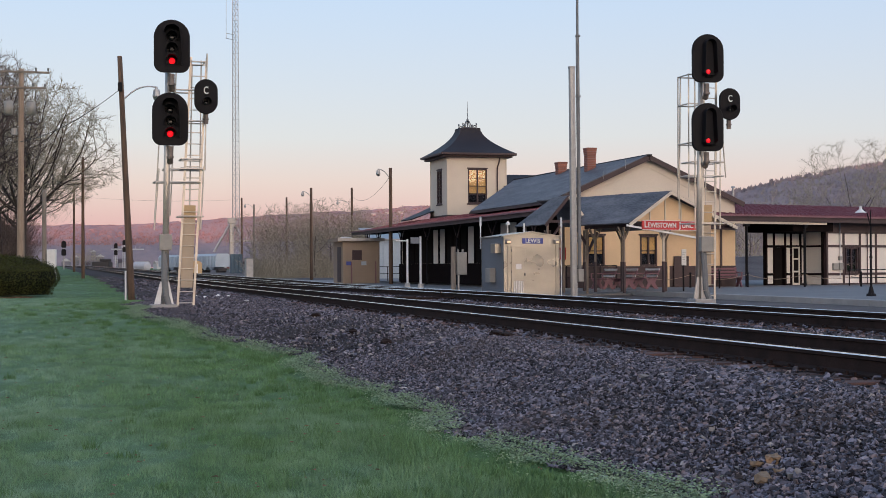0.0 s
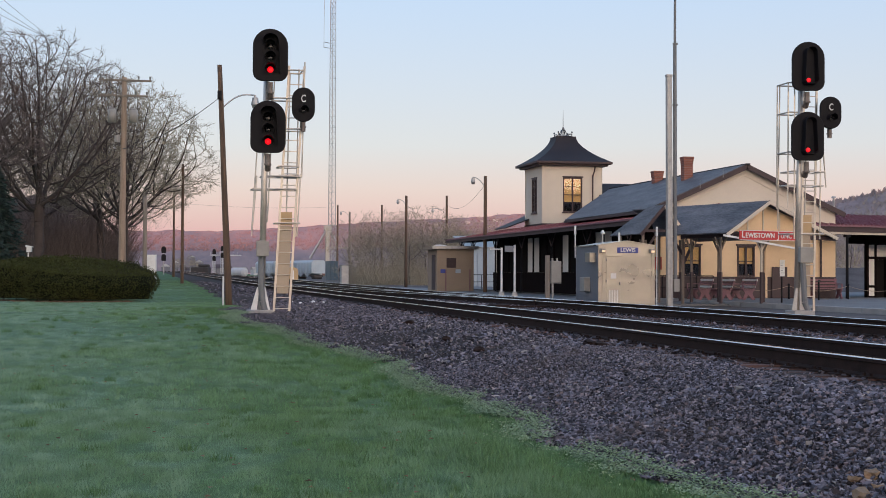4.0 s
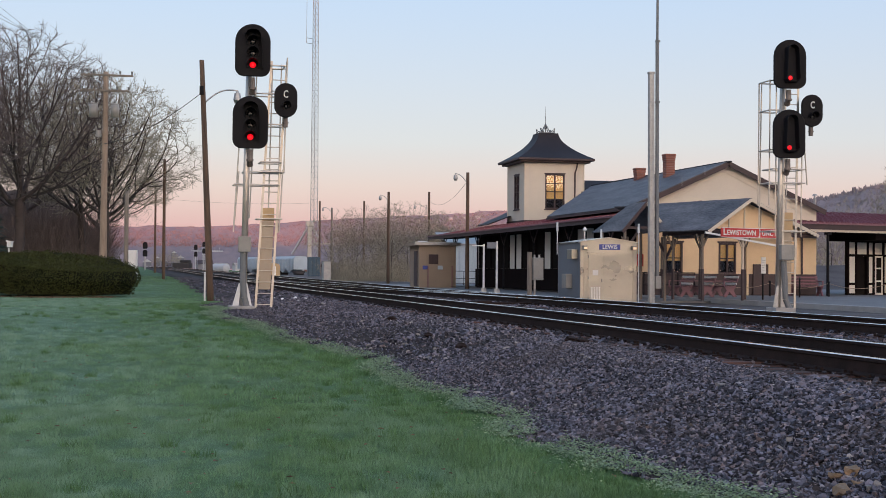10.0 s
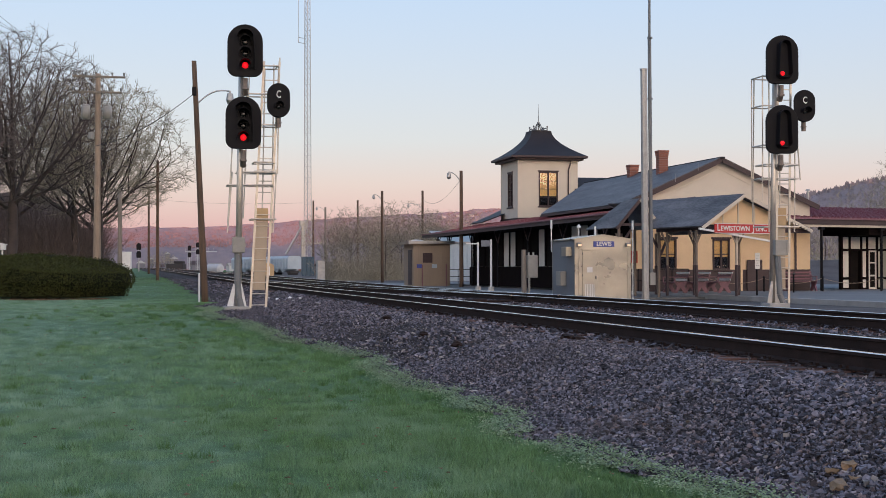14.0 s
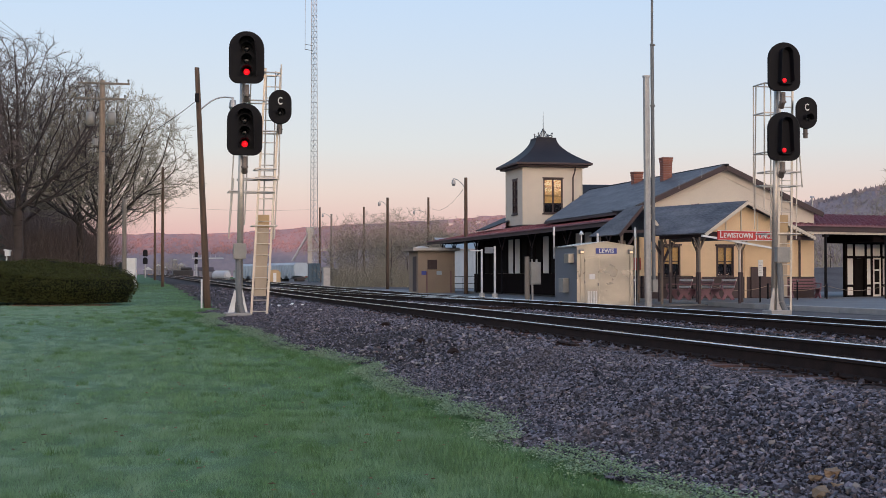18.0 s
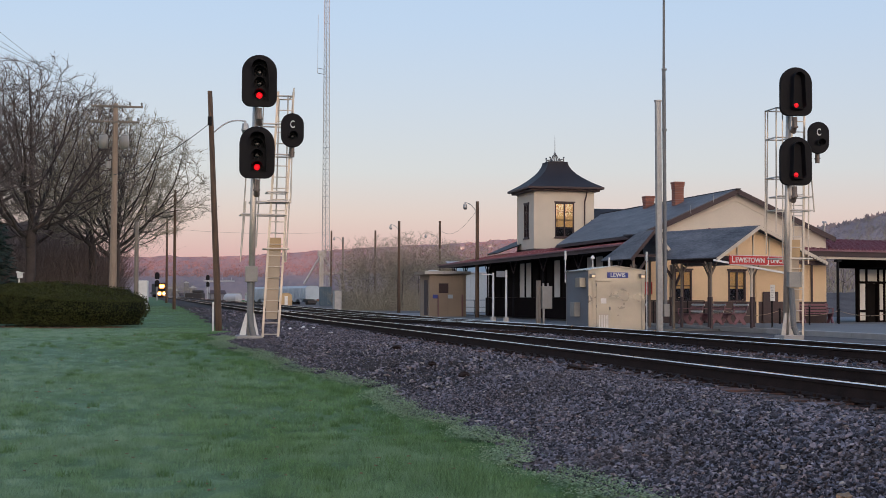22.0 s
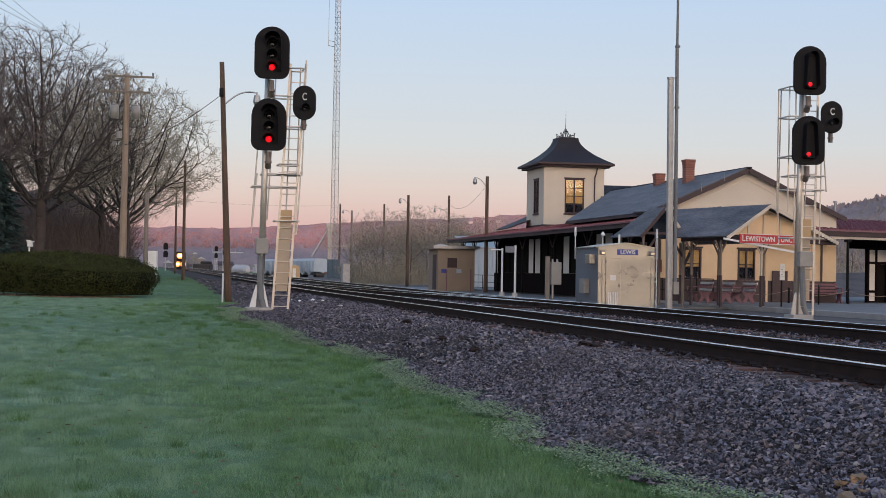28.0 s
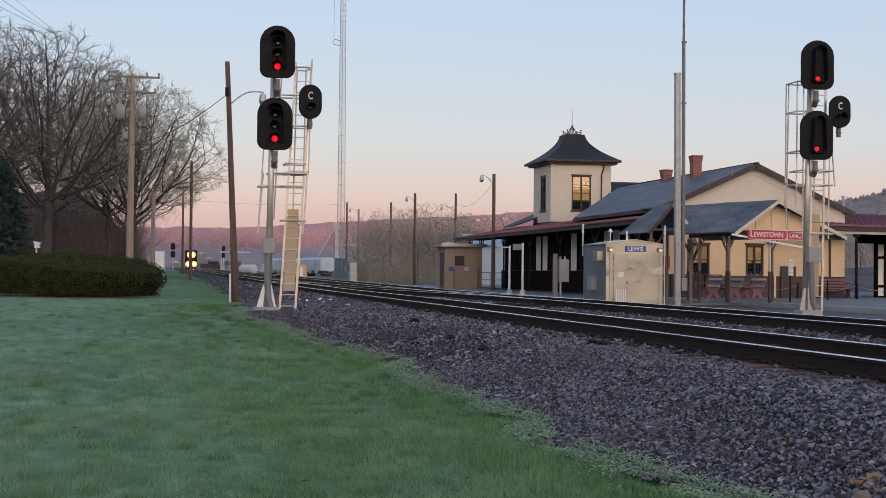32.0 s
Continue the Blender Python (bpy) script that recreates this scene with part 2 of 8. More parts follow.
CONCRETE = mat("concrete", (0.36, 0.34, 0.32), (0.24, 0.23, 0.22), 0.85, scale=2, fine=50, bump=0.003)
PALE_CONCRETE = mat("pale_concrete", (0.55, 0.51, 0.46), (0.38, 0.35, 0.32), 0.85, scale=4, fine=60, bump=0.003)
GALV = mat("galvanised_steel", (0.42, 0.41, 0.40), (0.29, 0.285, 0.28), 0.45, metal=0.85, scale=6, fine=50, bump=0.001)
ALU = mat("weathered_aluminium", (0.60, 0.545, 0.48), (0.44, 0.40, 0.35), 0.42, metal=0.7, scale=4, fine=40)
GREY_PIPE = mat("grey_pipe", (0.17, 0.175, 0.18), (0.12, 0.125, 0.13), 0.5, scale=4, fine=40)
BLACK = mat("matt_black_paint", (0.008, 0.007, 0.010), (0.005, 0.005, 0.006), 0.6, scale=4, fine=40, spec=0.18)
LENS_DARK = mat("dark_lens", (0.014, 0.015, 0.018), (0.010, 0.010, 0.012), 0.2, scale=4, fine=40)
GUARD_GREY = mat("weathered_guard_board", (0.46, 0.375, 0.28), (0.37, 0.30, 0.22), 0.7, scale=2, fine=30)
TAN_PANEL = mat("tan_panel", (0.50, 0.34, 0.17), (0.40, 0.28, 0.15), 0.6, scale=2, fine=30)
BOX_GREY = mat("grey_box_paint", (0.30, 0.285, 0.26), (0.23, 0.22, 0.20), 0.55, scale=4, fine=40)
WHITE = mat("white_paint", (0.74, 0.73, 0.70), (0.60, 0.59, 0.57), 0.6, scale=3, fine=30)
RED_LIGHT = glow("red_signal_light", (1.0, 0.004, 0.014), 0.85)
RED_SIDE = glow("red_signal_light_aside", (1.0, 0.006, 0.02), 0.5)
BRACKET = mat("weathered_cast_bracket", (0.24, 0.20, 0.175), (0.13, 0.105, 0.092), 0.6, metal=0.4, scale=6, fine=40)
# Faint glow stands in for the pale glint on the unlit hut lamps.
LAMP_GLINT = glow("lamp_glass_glint", (1.0, 0.72, 0.46), 0.30)
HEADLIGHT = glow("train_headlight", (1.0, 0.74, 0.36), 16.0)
# Orange glow for an added ring that imitates glare round each headlight.
LAMP_GLARE = glow("headlight_glare", (1.0, 0.36, 0.08), 1.15)
POLE_WOOD = mat("weathered_pole_wood", (0.15, 0.092, 0.058), (0.06, 0.04, 0.03), 0.9, scale=2.5, fine=25, bump=0.006, stretch=(4, 4, 0.5))
POLE_GREY = mat("grey_pole_wood", (0.26, 0.22, 0.18), (0.15, 0.125, 0.105), 0.9, scale=2.5, fine=25, bump=0.006, stretch=(4, 4, 0.5))
POLE_TAN = mat("tan_pole_wood", (0.36, 0.27, 0.20), (0.20, 0.145, 0.105), 0.9, scale=2.5, fine=25, bump=0.006, stretch=(4, 4, 0.5))
BARK = mat("bark", (0.082, 0.062, 0.057), (0.042, 0.033, 0.031), 0.95, scale=3, fine=30, bump=0.01)
TWIG = mat("twigs", (0.140, 0.110, 0.098), (0.080, 0.062, 0.056), 0.95, scale=1, fine=10, island=0.25)
PALE_BUD = mat("pale_buds", (0.44, 0.40, 0.29), (0.30, 0.27, 0.19), 0.9, scale=1, fine=10, island=0.3)
BUD = mat("spring_buds", (0.33, 0.29, 0.215), (0.21, 0.185, 0.14), 0.9, scale=1, fine=10, island=0.3)
HEDGE_LEAF = mat("hedge_leaves", (0.066, 0.072, 0.024), (0.030, 0.036, 0.013), 0.85, spec=0.1, scale=3, fine=20, island=0.25)
SPRUCE = mat("spruce_needles", (0.040, 0.072, 0.058), (0.020, 0.038, 0.032), 0.85, scale=3, fine=20, island=0.35)
CREAM = mat("cream_paint", (0.64, 0.56, 0.455), (0.56, 0.49, 0.40), 0.7, scale=1.0, fine=25)
YELLOW = mat("ochre_yellow_paint", (0.76, 0.55, 0.33), (0.64, 0.455, 0.27), 0.7, scale=1.0, fine=25)
PINKISH = mat("off_white_paint", (0.76, 0.70, 0.63), (0.66, 0.61, 0.55), 0.75, scale=1.0, fine=25)
BROWN = mat("brown_trim_paint", (0.062, 0.034, 0.034), (0.036, 0.021, 0.022), 0.6, scale=2, fine=30)
MAROON = mat("maroon_paint", (0.24, 0.105, 0.125), (0.15, 0.068, 0.082), 0.55, scale=2, fine=30)
SLATE = mat("slate_grey_shingles", (0.20, 0.185, 0.19), (0.022, 0.020, 0.024), 0.6, scale=0.8, fine=7, bump=0.014, stretch=(2.6, 0.8, 2.6), contrast=0.42, spec=0.22)
SLATE_DARK = mat("dark_tower_slate", (0.030, 0.026, 0.031), (0.018, 0.016, 0.02), 0.65, scale=1.5, fine=25, bump=0.004, spec=0.25)
RED_ROOF = mat("red_metal_roof", (0.205, 0.058, 0.076), (0.14, 0.043, 0.058), 0.42, scale=1.2, fine=20)
BRICK = mat("red_brick", (0.29, 0.115, 0.082), (0.20, 0.080, 0.06), 0.9, scale=4, fine=40, bump=0.004, rand=0.2)
SIGN_RED = mat("sign_red", (0.52, 0.035, 0.03), (0.44, 0.03, 0.028), 0.5, scale=2, fine=30)
SIGN_BLUE = mat("sign_blue", (0.06, 0.08, 0.30), (0.05, 0.065, 0.25), 0.5, scale=2, fine=30)
SHADE_GOLD = mat("gold_window_shade", (0.92, 0.56, 0.19), (0.82, 0.48, 0.15), 0.8, scale=2, fine=20)
# Near-black colour standing in for darkness inside openings and under the canopy.
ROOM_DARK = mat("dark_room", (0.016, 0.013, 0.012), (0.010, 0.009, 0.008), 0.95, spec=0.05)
TAUPE = mat("taupe_post_paint", (0.24, 0.185, 0.145), (0.17, 0.13, 0.10), 0.7, scale=2, fine=30)
# Near-black boards hold the deep shade under the roofs in their colour.
SOFFIT = mat("shade_dark_boards", (0.014, 0.010, 0.010), (0.008, 0.006, 0.006), 0.95, scale=2, fine=30, spec=0.03)
# Near-black colour stands in for the shade between the hedge leaves.
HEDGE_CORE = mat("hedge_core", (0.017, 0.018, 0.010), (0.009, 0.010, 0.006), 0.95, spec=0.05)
GLASS = glass_mat("window_glass")
HUT_METAL = mat("cream_galvanised_hut", (0.46, 0.425, 0.36), (0.36, 0.335, 0.29), 0.30, metal=0.6, scale=1.2, fine=25)
# thin sheet that buckles a little between its ribs
hn, hl_ = HUT_METAL.node_tree.nodes, HUT_METAL.node_tree.links
buckle, buckle_bump, buckle_at = hn.new("ShaderNodeTexNoise"), hn.new("ShaderNodeBump"), hn.new("ShaderNodeTexCoord")
buckle.inputs["Scale"].default_value, buckle.inputs["Detail"].default_value = 1.5, 1.5
buckle_bump.inputs["Strength"].default_value, buckle_bump.inputs["Distance"].default_value = 1.0, 0.022
hl_.new(buckle_at.outputs["Object"], buckle.inputs[0])
hl_.new(buckle.outputs[0], buckle_bump.inputs["Height"])
hl_.new(buckle_bump.outputs[0], hn["Principled BSDF"].inputs["Normal"])
HUT_SIDE = mat("hut_side_grey", (0.19, 0.205, 0.235), (0.15, 0.165, 0.19), 0.5, metal=0.3, scale=1.2, fine=25)
SHED_TAN = mat("tan_shed_paint", (0.32, 0.245, 0.175), (0.27, 0.205, 0.15), 0.75, scale=1.2, fine=25)
# White and grey paints dulled to hold the distance haze in their colour.
HAZY_WHITE = mat("haze_dulled_white", (0.46, 0.47, 0.48), (0.36, 0.37, 0.39), 0.8, scale=0.6, fine=8)
HAZE_GREY = mat("haze_dulled_grey", (0.20, 0.20, 0.23), (0.14, 0.14, 0.165), 0.9, scale=0.4, fine=5, spec=0.1)
LITTER = mat("brown_leaf_litter", (0.130, 0.095, 0.078), (0.070, 0.051, 0.045), 1.0, scale=0.6, fine=6, spec=0.05)
HOPPER = mat("pale_blue_railcar", (0.40, 0.47, 0.52), (0.30, 0.36, 0.41), 0.6, scale=0.5, fine=8)
TRUCK = mat("dark_railcar_truck", (0.035, 0.03, 0.03), (0.025, 0.022, 0.022), 0.7)
# Pale blue-grey base colour carries the haze over the distant hill.
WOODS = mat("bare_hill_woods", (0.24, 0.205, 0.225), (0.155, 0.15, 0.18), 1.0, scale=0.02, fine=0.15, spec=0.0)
# Red tint on the upper-slope trees stands in for pink sunlight.
CROWNS = mat("sun_reddened_woods", (0.265, 0.178, 0.185), (0.20, 0.143, 0.152), 1.0, scale=0.02, fine=0.2, spec=0.0, island=0.25)
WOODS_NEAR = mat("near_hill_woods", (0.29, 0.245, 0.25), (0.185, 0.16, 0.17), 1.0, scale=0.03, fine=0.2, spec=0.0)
TEAL = mat("dark_teal_paint", (0.045, 0.085, 0.12), (0.035, 0.065, 0.09), 0.6)
BRAMBLE = mat("dark_bramble", (0.175, 0.130, 0.113), (0.075, 0.057, 0.053), 0.95, scale=1, fine=10, island=0.3)
PALE_STONE = mat("pale_stone", (0.34, 0.31, 0.29), (0.20, 0.17, 0.15), 0.8, scale=2, fine=30, island=0.4)
STRAW = mat("leaf_litter", (0.22, 0.13, 0.08), (0.12, 0.075, 0.05), 0.95, scale=5, fine=30, island=0.4)
PALE_TRIM = mat("pale_cream_trim", (0.62, 0.54, 0.42), (0.52, 0.45, 0.36), 0.65, scale=2, fine=30)
WIRE = mat("black_cable", (0.02, 0.02, 0.022), (0.015, 0.015, 0.016), 0.6)


# ---- mesh helpers ----
def box(bm, x0, x1, y0, y1, z0, z1, bevel=0.0):
    m = Matrix.Translation(((x0 + x1) / 2, (y0 + y1) / 2, (z0 + z1) / 2)) @ Matrix.Diagonal((abs(x1 - x0), abs(y1 - y0), abs(z1 - z0), 1))
    r = bmesh.ops.create_cube(bm, size=1.0, matrix=m)
    if bevel:
        edges = list({e for v in r["verts"] for e in v.link_edges})
        bmesh.ops.bevel(bm, geom=edges, offset=bevel, segments=2, profile=0.5, affect="EDGES")
    return bm


def rod(bm, a, b, r0, r1=None, seg=8, caps=True):
    a, b = Vector(a), Vector(b)
    r1 = r0 if r1 is None else r1
    q = (b - a).to_track_quat("Z", "Y").to_matrix().to_4x4()
    bmesh.ops.create_cone(bm, cap_ends=caps, segments=seg, radius1=r0, radius2=r1, depth=(b - a).length, matrix=Matrix.Translation((a + b) / 2) @ q)
    return bm


def bar(bm, a, b, w, h):
    """A rectangular bar from a to b: w wide across, h high."""
    a, b = Vector(a), Vector(b)
    q = (b - a).to_track_quat("Y", "Z").to_matrix().to_4x4()
    bmesh.ops.create_cube(bm, size=1.0, matrix=Matrix.Translation((a + b) / 2) @ q @ Matrix.Diagonal((w, (b - a).length, h, 1)))
    return bm


def path_tube(bm, pts, r, seg=7):
    for a, b in zip(pts[:-1], pts[1:]):
        rod(bm, a, b, r, r, seg)
    return bm


def prism(bm, pts, off):
    """A polygon given by its corners, pushed out by the vector off."""
    off = Vector(off)
    lo = [bm.verts.new(Vector(p)) for p in pts]
    hi = [bm.verts.new(Vector(p) + off) for p in pts]
    bm.faces.new(lo), bm.faces.new(hi[::-1])
    for i in range(len(pts)):
        j = (i + 1) % len(pts)
        bm.faces.new((lo[i], hi[i], hi[j], lo[j]))
    bmesh.ops.recalc_face_normals(bm, faces=bm.faces)
    return bm


def loft(bm, rings, close=True, caps=True):
    rows = [[bm.verts.new(Vector(p)) for p in ring] for ring in rings]
    n = len(rows[0])
    for a, b in zip(rows[:-1], rows[1:]):
        for i in range(n if close else n - 1):
            j = (i + 1) % n
            bm.faces.new((a[i], a[j], b[j], b[i]))
    if caps and close:
        bm.faces.new(rows[0][::-1]), bm.faces.new(rows[-1])
    bmesh.ops.recalc_face_normals(bm, faces=bm.faces)
    return bm


def mesh_of(name, bm, material, smooth=False):
    me = bpy.data.meshes.new(name)
    bm.to_mesh(me)
    bm.free()
    me.materials.append(material)
    if smooth:
        for p in me.polygons:
            p.use_smooth = True
    return me


def part(name, bm, material, parent, label="", smooth=False):
    ob = new(name, mesh_of(name, bm, material, smooth))
    ob.parent = parent
    if label:
        ob["label"] = label
    return ob


def thing(name, x, y, z, rz=0.0, label="", category="", group="", kind=""):
    ob = new(name)
    ob.matrix_basis = pose(x, y, z, 0, 0, rz)
    return tagged(ob, label, category, group, kind)


def solo(name, bm, material, label="", category="", group="", kind="", smooth=False):
    return tagged(new(name, mesh_of(name, bm, material, smooth)), label, category, group, kind)


def raw_mesh(name, verts, faces, material, smooth=False):
    me = bpy.data.meshes.new(name)
    me.from_pydata(verts.tolist() if hasattr(verts, "tolist") else verts, [], faces.tolist() if hasattr(faces, "tolist") else faces)
    me.materials.append(material)
    if smooth:
        me.polygons.foreach_set("use_smooth", [True] * len(me.polygons))
    me.update()
    return me


B = bmesh.new


def lettering(name, body, size, m, material, parent, label=""):
    """Flat raised letters in the built-in font, standing upright and facing -y before m."""
    cu = bpy.data.curves.new(name, "FONT")
    cu.body, cu.size, cu.extrude, cu.offset, cu.align_x, cu.align_y = body, size, 0.008, size * 0.014, "CENTER", "CENTER"
    tmp = bpy.data.objects.new(name, cu)
    scene.collection.objects.link(tmp)
    bpy.context.view_layer.update()
    me = bpy.data.meshes.new_from_object(tmp.evaluated_get(bpy.context.evaluated_depsgraph_get()))
    bpy.data.objects.remove(tmp)
    me.materials.clear()
    me.materials.append(material)
    ob = new(name, me)
    ob.parent, ob.matrix_basis = parent, m @ pose(0, 0, 0, 90, 0, 0)
    if label:
        ob["label"] = label
    return ob


# ---- the lie of the land ----
def smooth01(t):
    t = min(1.0, max(0.0, t))
    return t * t * (3 - 2 * t)


def grade(y):
    """The line climbs gently beyond the station."""
    return 0.0036 * max(0.0, y - 60)


def yard_side(x):
    """The yard beyond the main tracks stays level."""
    return 1.0 - smooth01((x - 14.0) / 6.0)


def lawn_z(y):
    return 0.52 * smooth01((y - 16) / 22) + 0.30 * smooth01((y - 45) / 60)


def ballast_edge(y):
    """Where the stones meet the grass, across the tracks."""
    return 3.85 - 1.75 * smooth01((y - 20) / 14) + 0.8 * smooth01((y - 39) / 7) + 0.16 * math.sin(y * 0.9) + 0.08 * math.sin(y * 2.3 + 1)


def ground_z(x, y):
    side = smooth01((x - 4.2) / 3.0)
    sink = 0.14 * smooth01((x - ballast_edge(y) - 0.15) / 0.4) * smooth01((15.5 - x) / 1.0)
    return lawn_z(y) * (1 - side) + 0.38 * side + grade(y) * yard_side(x) - sink


def ballast_z(x, y):
    """Top of the stones: a bank up from the lawn, a flat crown, a shallow trough between the tracks."""
    e = ballast_edge(y)
    t = smooth01((x - e) / (5.95 - e))
    bank = (lawn_z(y) + 0.03) * (1 - t) + 0.605 * t
    if x > 9.2:
        bank = 0.605 - 0.06 * smooth01((x - 9.2) / 0.7) * smooth01((10.7 - x) / 0.7)
    if x > 13.7:
        bank = 0.605 - 0.2 * smooth01((x - 13.7) / 0.9)
    return bank + grade(y)


# ---- ground, hills ----
def land():
    xs = np.unique(np.concatenate([np.linspace(-2500, -60, 26), np.linspace(-60, -10, 21), np.linspace(-10, 6, 49), np.linspace(6, 80, 40), np.linspace(80, 2500, 26)]))
    ys = np.unique(np.concatenate([np.linspace(-2000, -20, 16), np.linspace(-20, 4, 9), np.linspace(4, 50, 93), np.linspace(50, 130, 41), np.linspace(130, 600, 48), np.linspace(600, 4000, 18)]))
    v = [(x, y, ground_z(x, min(y, 420)) + (0.025 * noise.noise((x * 0.7, y * 0.7, 0)) if x < 5 else 0)) for y in ys for x in xs]
    w = len(xs)
    f = [(j * w + i, j * w + i + 1, (j + 1) * w + i + 1, (j + 1) * w + i) for j in range(len(ys) - 1) for i in range(w - 1)]
    g = new("ground", raw_mesh("ground", v, f, GRASS, True))
    tagged(g, "lawn and rough grassy ground beside the railway", "ground", kind="structure")


def ridge(name, pts, depth, base, material, label, seed, rough=6.0, n=220):
    """A long wooded hill along a line of (x, y, height), falling towards the viewer over depth metres."""
    r = np.random.RandomState(seed)
    px, py, pz = (np.array(c, float) for c in zip(*pts))
    t = np.linspace(0, len(pts) - 1, n)
    k = np.arange(len(pts))
    cx, cy, cz = np.interp(t, k, px), np.interp(t, k, py), np.interp(t, k, pz)
    rows, m = [], 26
    for j in range(m + 6):
        a = j / (m - 1)
        for i in range(n):
            d = Vector((cx[i], cy[i], 0))
            way = d.normalized()
            if a <= 1:
                q = d - way * depth * (1 - a)
                h = base + (cz[i] - base) * a ** 0.85
            else:
                q = d + way * depth * (a - 1)
                h = cz[i] - (cz[i] - base) * (a - 1) * 2.0
            nz = noise.noise((q.x * 0.006, q.y * 0.006, seed)) * rough * 1.5 * a + noise.noise((q.x * 0.05, q.y * 0.05, seed)) * rough * 0.4 + r.rand() * rough * 0.28
            rows.append((q.x, q.y, h + (nz if a > 0.05 else 0)))
    f = [(j * n + i, j * n + i + 1, (j + 1) * n + i + 1, (j + 1) * n + i) for j in range(m + 5) for i in range(n - 1)]
    tagged(new(name, raw_mesh(name, rows, f, material)), label, "hill", kind="structure")


land()
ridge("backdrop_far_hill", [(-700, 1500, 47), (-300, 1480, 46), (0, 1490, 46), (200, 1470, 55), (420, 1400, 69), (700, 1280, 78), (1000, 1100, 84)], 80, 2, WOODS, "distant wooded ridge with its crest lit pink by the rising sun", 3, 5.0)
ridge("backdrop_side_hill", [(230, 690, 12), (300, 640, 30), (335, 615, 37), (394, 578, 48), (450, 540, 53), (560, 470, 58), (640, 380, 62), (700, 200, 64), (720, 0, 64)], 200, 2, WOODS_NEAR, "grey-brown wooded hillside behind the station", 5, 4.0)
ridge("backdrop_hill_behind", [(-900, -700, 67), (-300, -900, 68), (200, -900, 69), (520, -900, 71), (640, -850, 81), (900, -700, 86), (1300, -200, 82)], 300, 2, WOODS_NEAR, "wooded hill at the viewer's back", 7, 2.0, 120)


def hill_trees(name, pts, band, count, h, seed, material, label, depth, hill_seed, rough):
    """Small bare trees standing along the crest and upper face of a hill: slim upright tufts."""
    r = np.random.RandomState(seed)
    px, py, pz = (np.array(c, float) for c in zip(*pts))
    k = np.arange(len(pts))
    t = r.rand(count) * (len(pts) - 1)
    back = r.rand(count) ** 1.5 * band
    cx, cy, cz = np.interp(t, k, px), np.interp(t, k, py), np.interp(t, k, pz)
    n = np.sqrt(cx ** 2 + cy ** 2)
    x, y = cx - cx / n * back, cy - cy / n * back
    lift = 1 - back / depth
    z = 2 + (cz - 2) * lift ** 0.85
    z += np.array([noise.noise((a * 0.006, b * 0.006, hill_seed)) * rough * 1.5 * q + noise.noise((a * 0.05, b * 0.05, hill_seed)) * rough * 0.4 for a, b, q in zip(x, y, lift)])
    z += 0.35 * h
    hh, w = h * (0.6 + 0.6 * r.rand(count)), h * (0.2 + 0.2 * r.rand(count))
    a = r.rand(count) * 6.28
    V = []
    for q in range(3):
        b = a + q * 2.094
        V.append(np.stack([x + np.cos(b) * w, y + np.sin(b) * w, z + hh * (0.28 + 0.25 * r.rand(count))], 1))
    V += [np.stack([x + r.randn(count) * w * 0.4, y, z + hh], 1), np.stack([x, y, z - h * 0.5], 1)]
    V = np.stack(V, 1).reshape(-1, 3)
    o = (np.arange(count) * 5)[:, None, None]
    F = (np.array([[0, 1, 3], [1, 2, 3], [2, 0, 3], [1, 0, 4], [2, 1, 4], [0, 2, 4]])[None] + o).reshape(-1, 3)
    tagged(new(name, raw_mesh(name, V, F, material)), label, "woods", kind="stuff")


FAR_CREST = [(-700, 1500, 45), (-300, 1480, 44), (0, 1490, 44), (200, 1470, 53), (420, 1400, 67), (700, 1280, 75)]
SIDE_CREST = [(300, 640, 28), (335, 615, 35), (394, 578, 46), (450, 540, 51), (560, 470, 56)]
# Reddened trees keep to the upper face, where the sunlight would fall.
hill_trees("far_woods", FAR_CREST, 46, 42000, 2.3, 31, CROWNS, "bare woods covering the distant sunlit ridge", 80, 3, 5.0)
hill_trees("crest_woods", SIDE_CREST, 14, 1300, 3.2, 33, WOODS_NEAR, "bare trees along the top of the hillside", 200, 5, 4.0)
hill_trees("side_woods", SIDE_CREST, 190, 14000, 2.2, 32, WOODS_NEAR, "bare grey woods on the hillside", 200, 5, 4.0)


# ---- track bed ----
def ballast_bed():
    xs = np.concatenate([np.linspace(1.5, 6.4, 40), np.linspace(6.6, 14.8, 36)])
    ys = np.concatenate([np.linspace(-6, 46, 200), np.linspace(46.6, 120, 90), np.linspace(122, 470, 90)])
    v, f, w = [], [], len(xs)
    for y in ys:
        e = ballast_edge(y)
        for x in xs:
            if x < e:
                z = ground_z(x, y) - 0.05
            else:
                z = ballast_z(x, y) + 0.02 * noise.noise((x * 3, y * 3, 2)) - 0.012
            v.append((x, y, z))
    f = [(j * w + i, j * w + i + 1, (j + 1) * w + i + 1, (j + 1) * w + i) for j in range(len(ys) - 1) for i in range(w - 1)]
    return tagged(new("ballast_bed", raw_mesh("ballast_bed", v, f, STONE_BED, True)), "dark crushed stone bank carrying the tracks", "ballast", kind="structure")


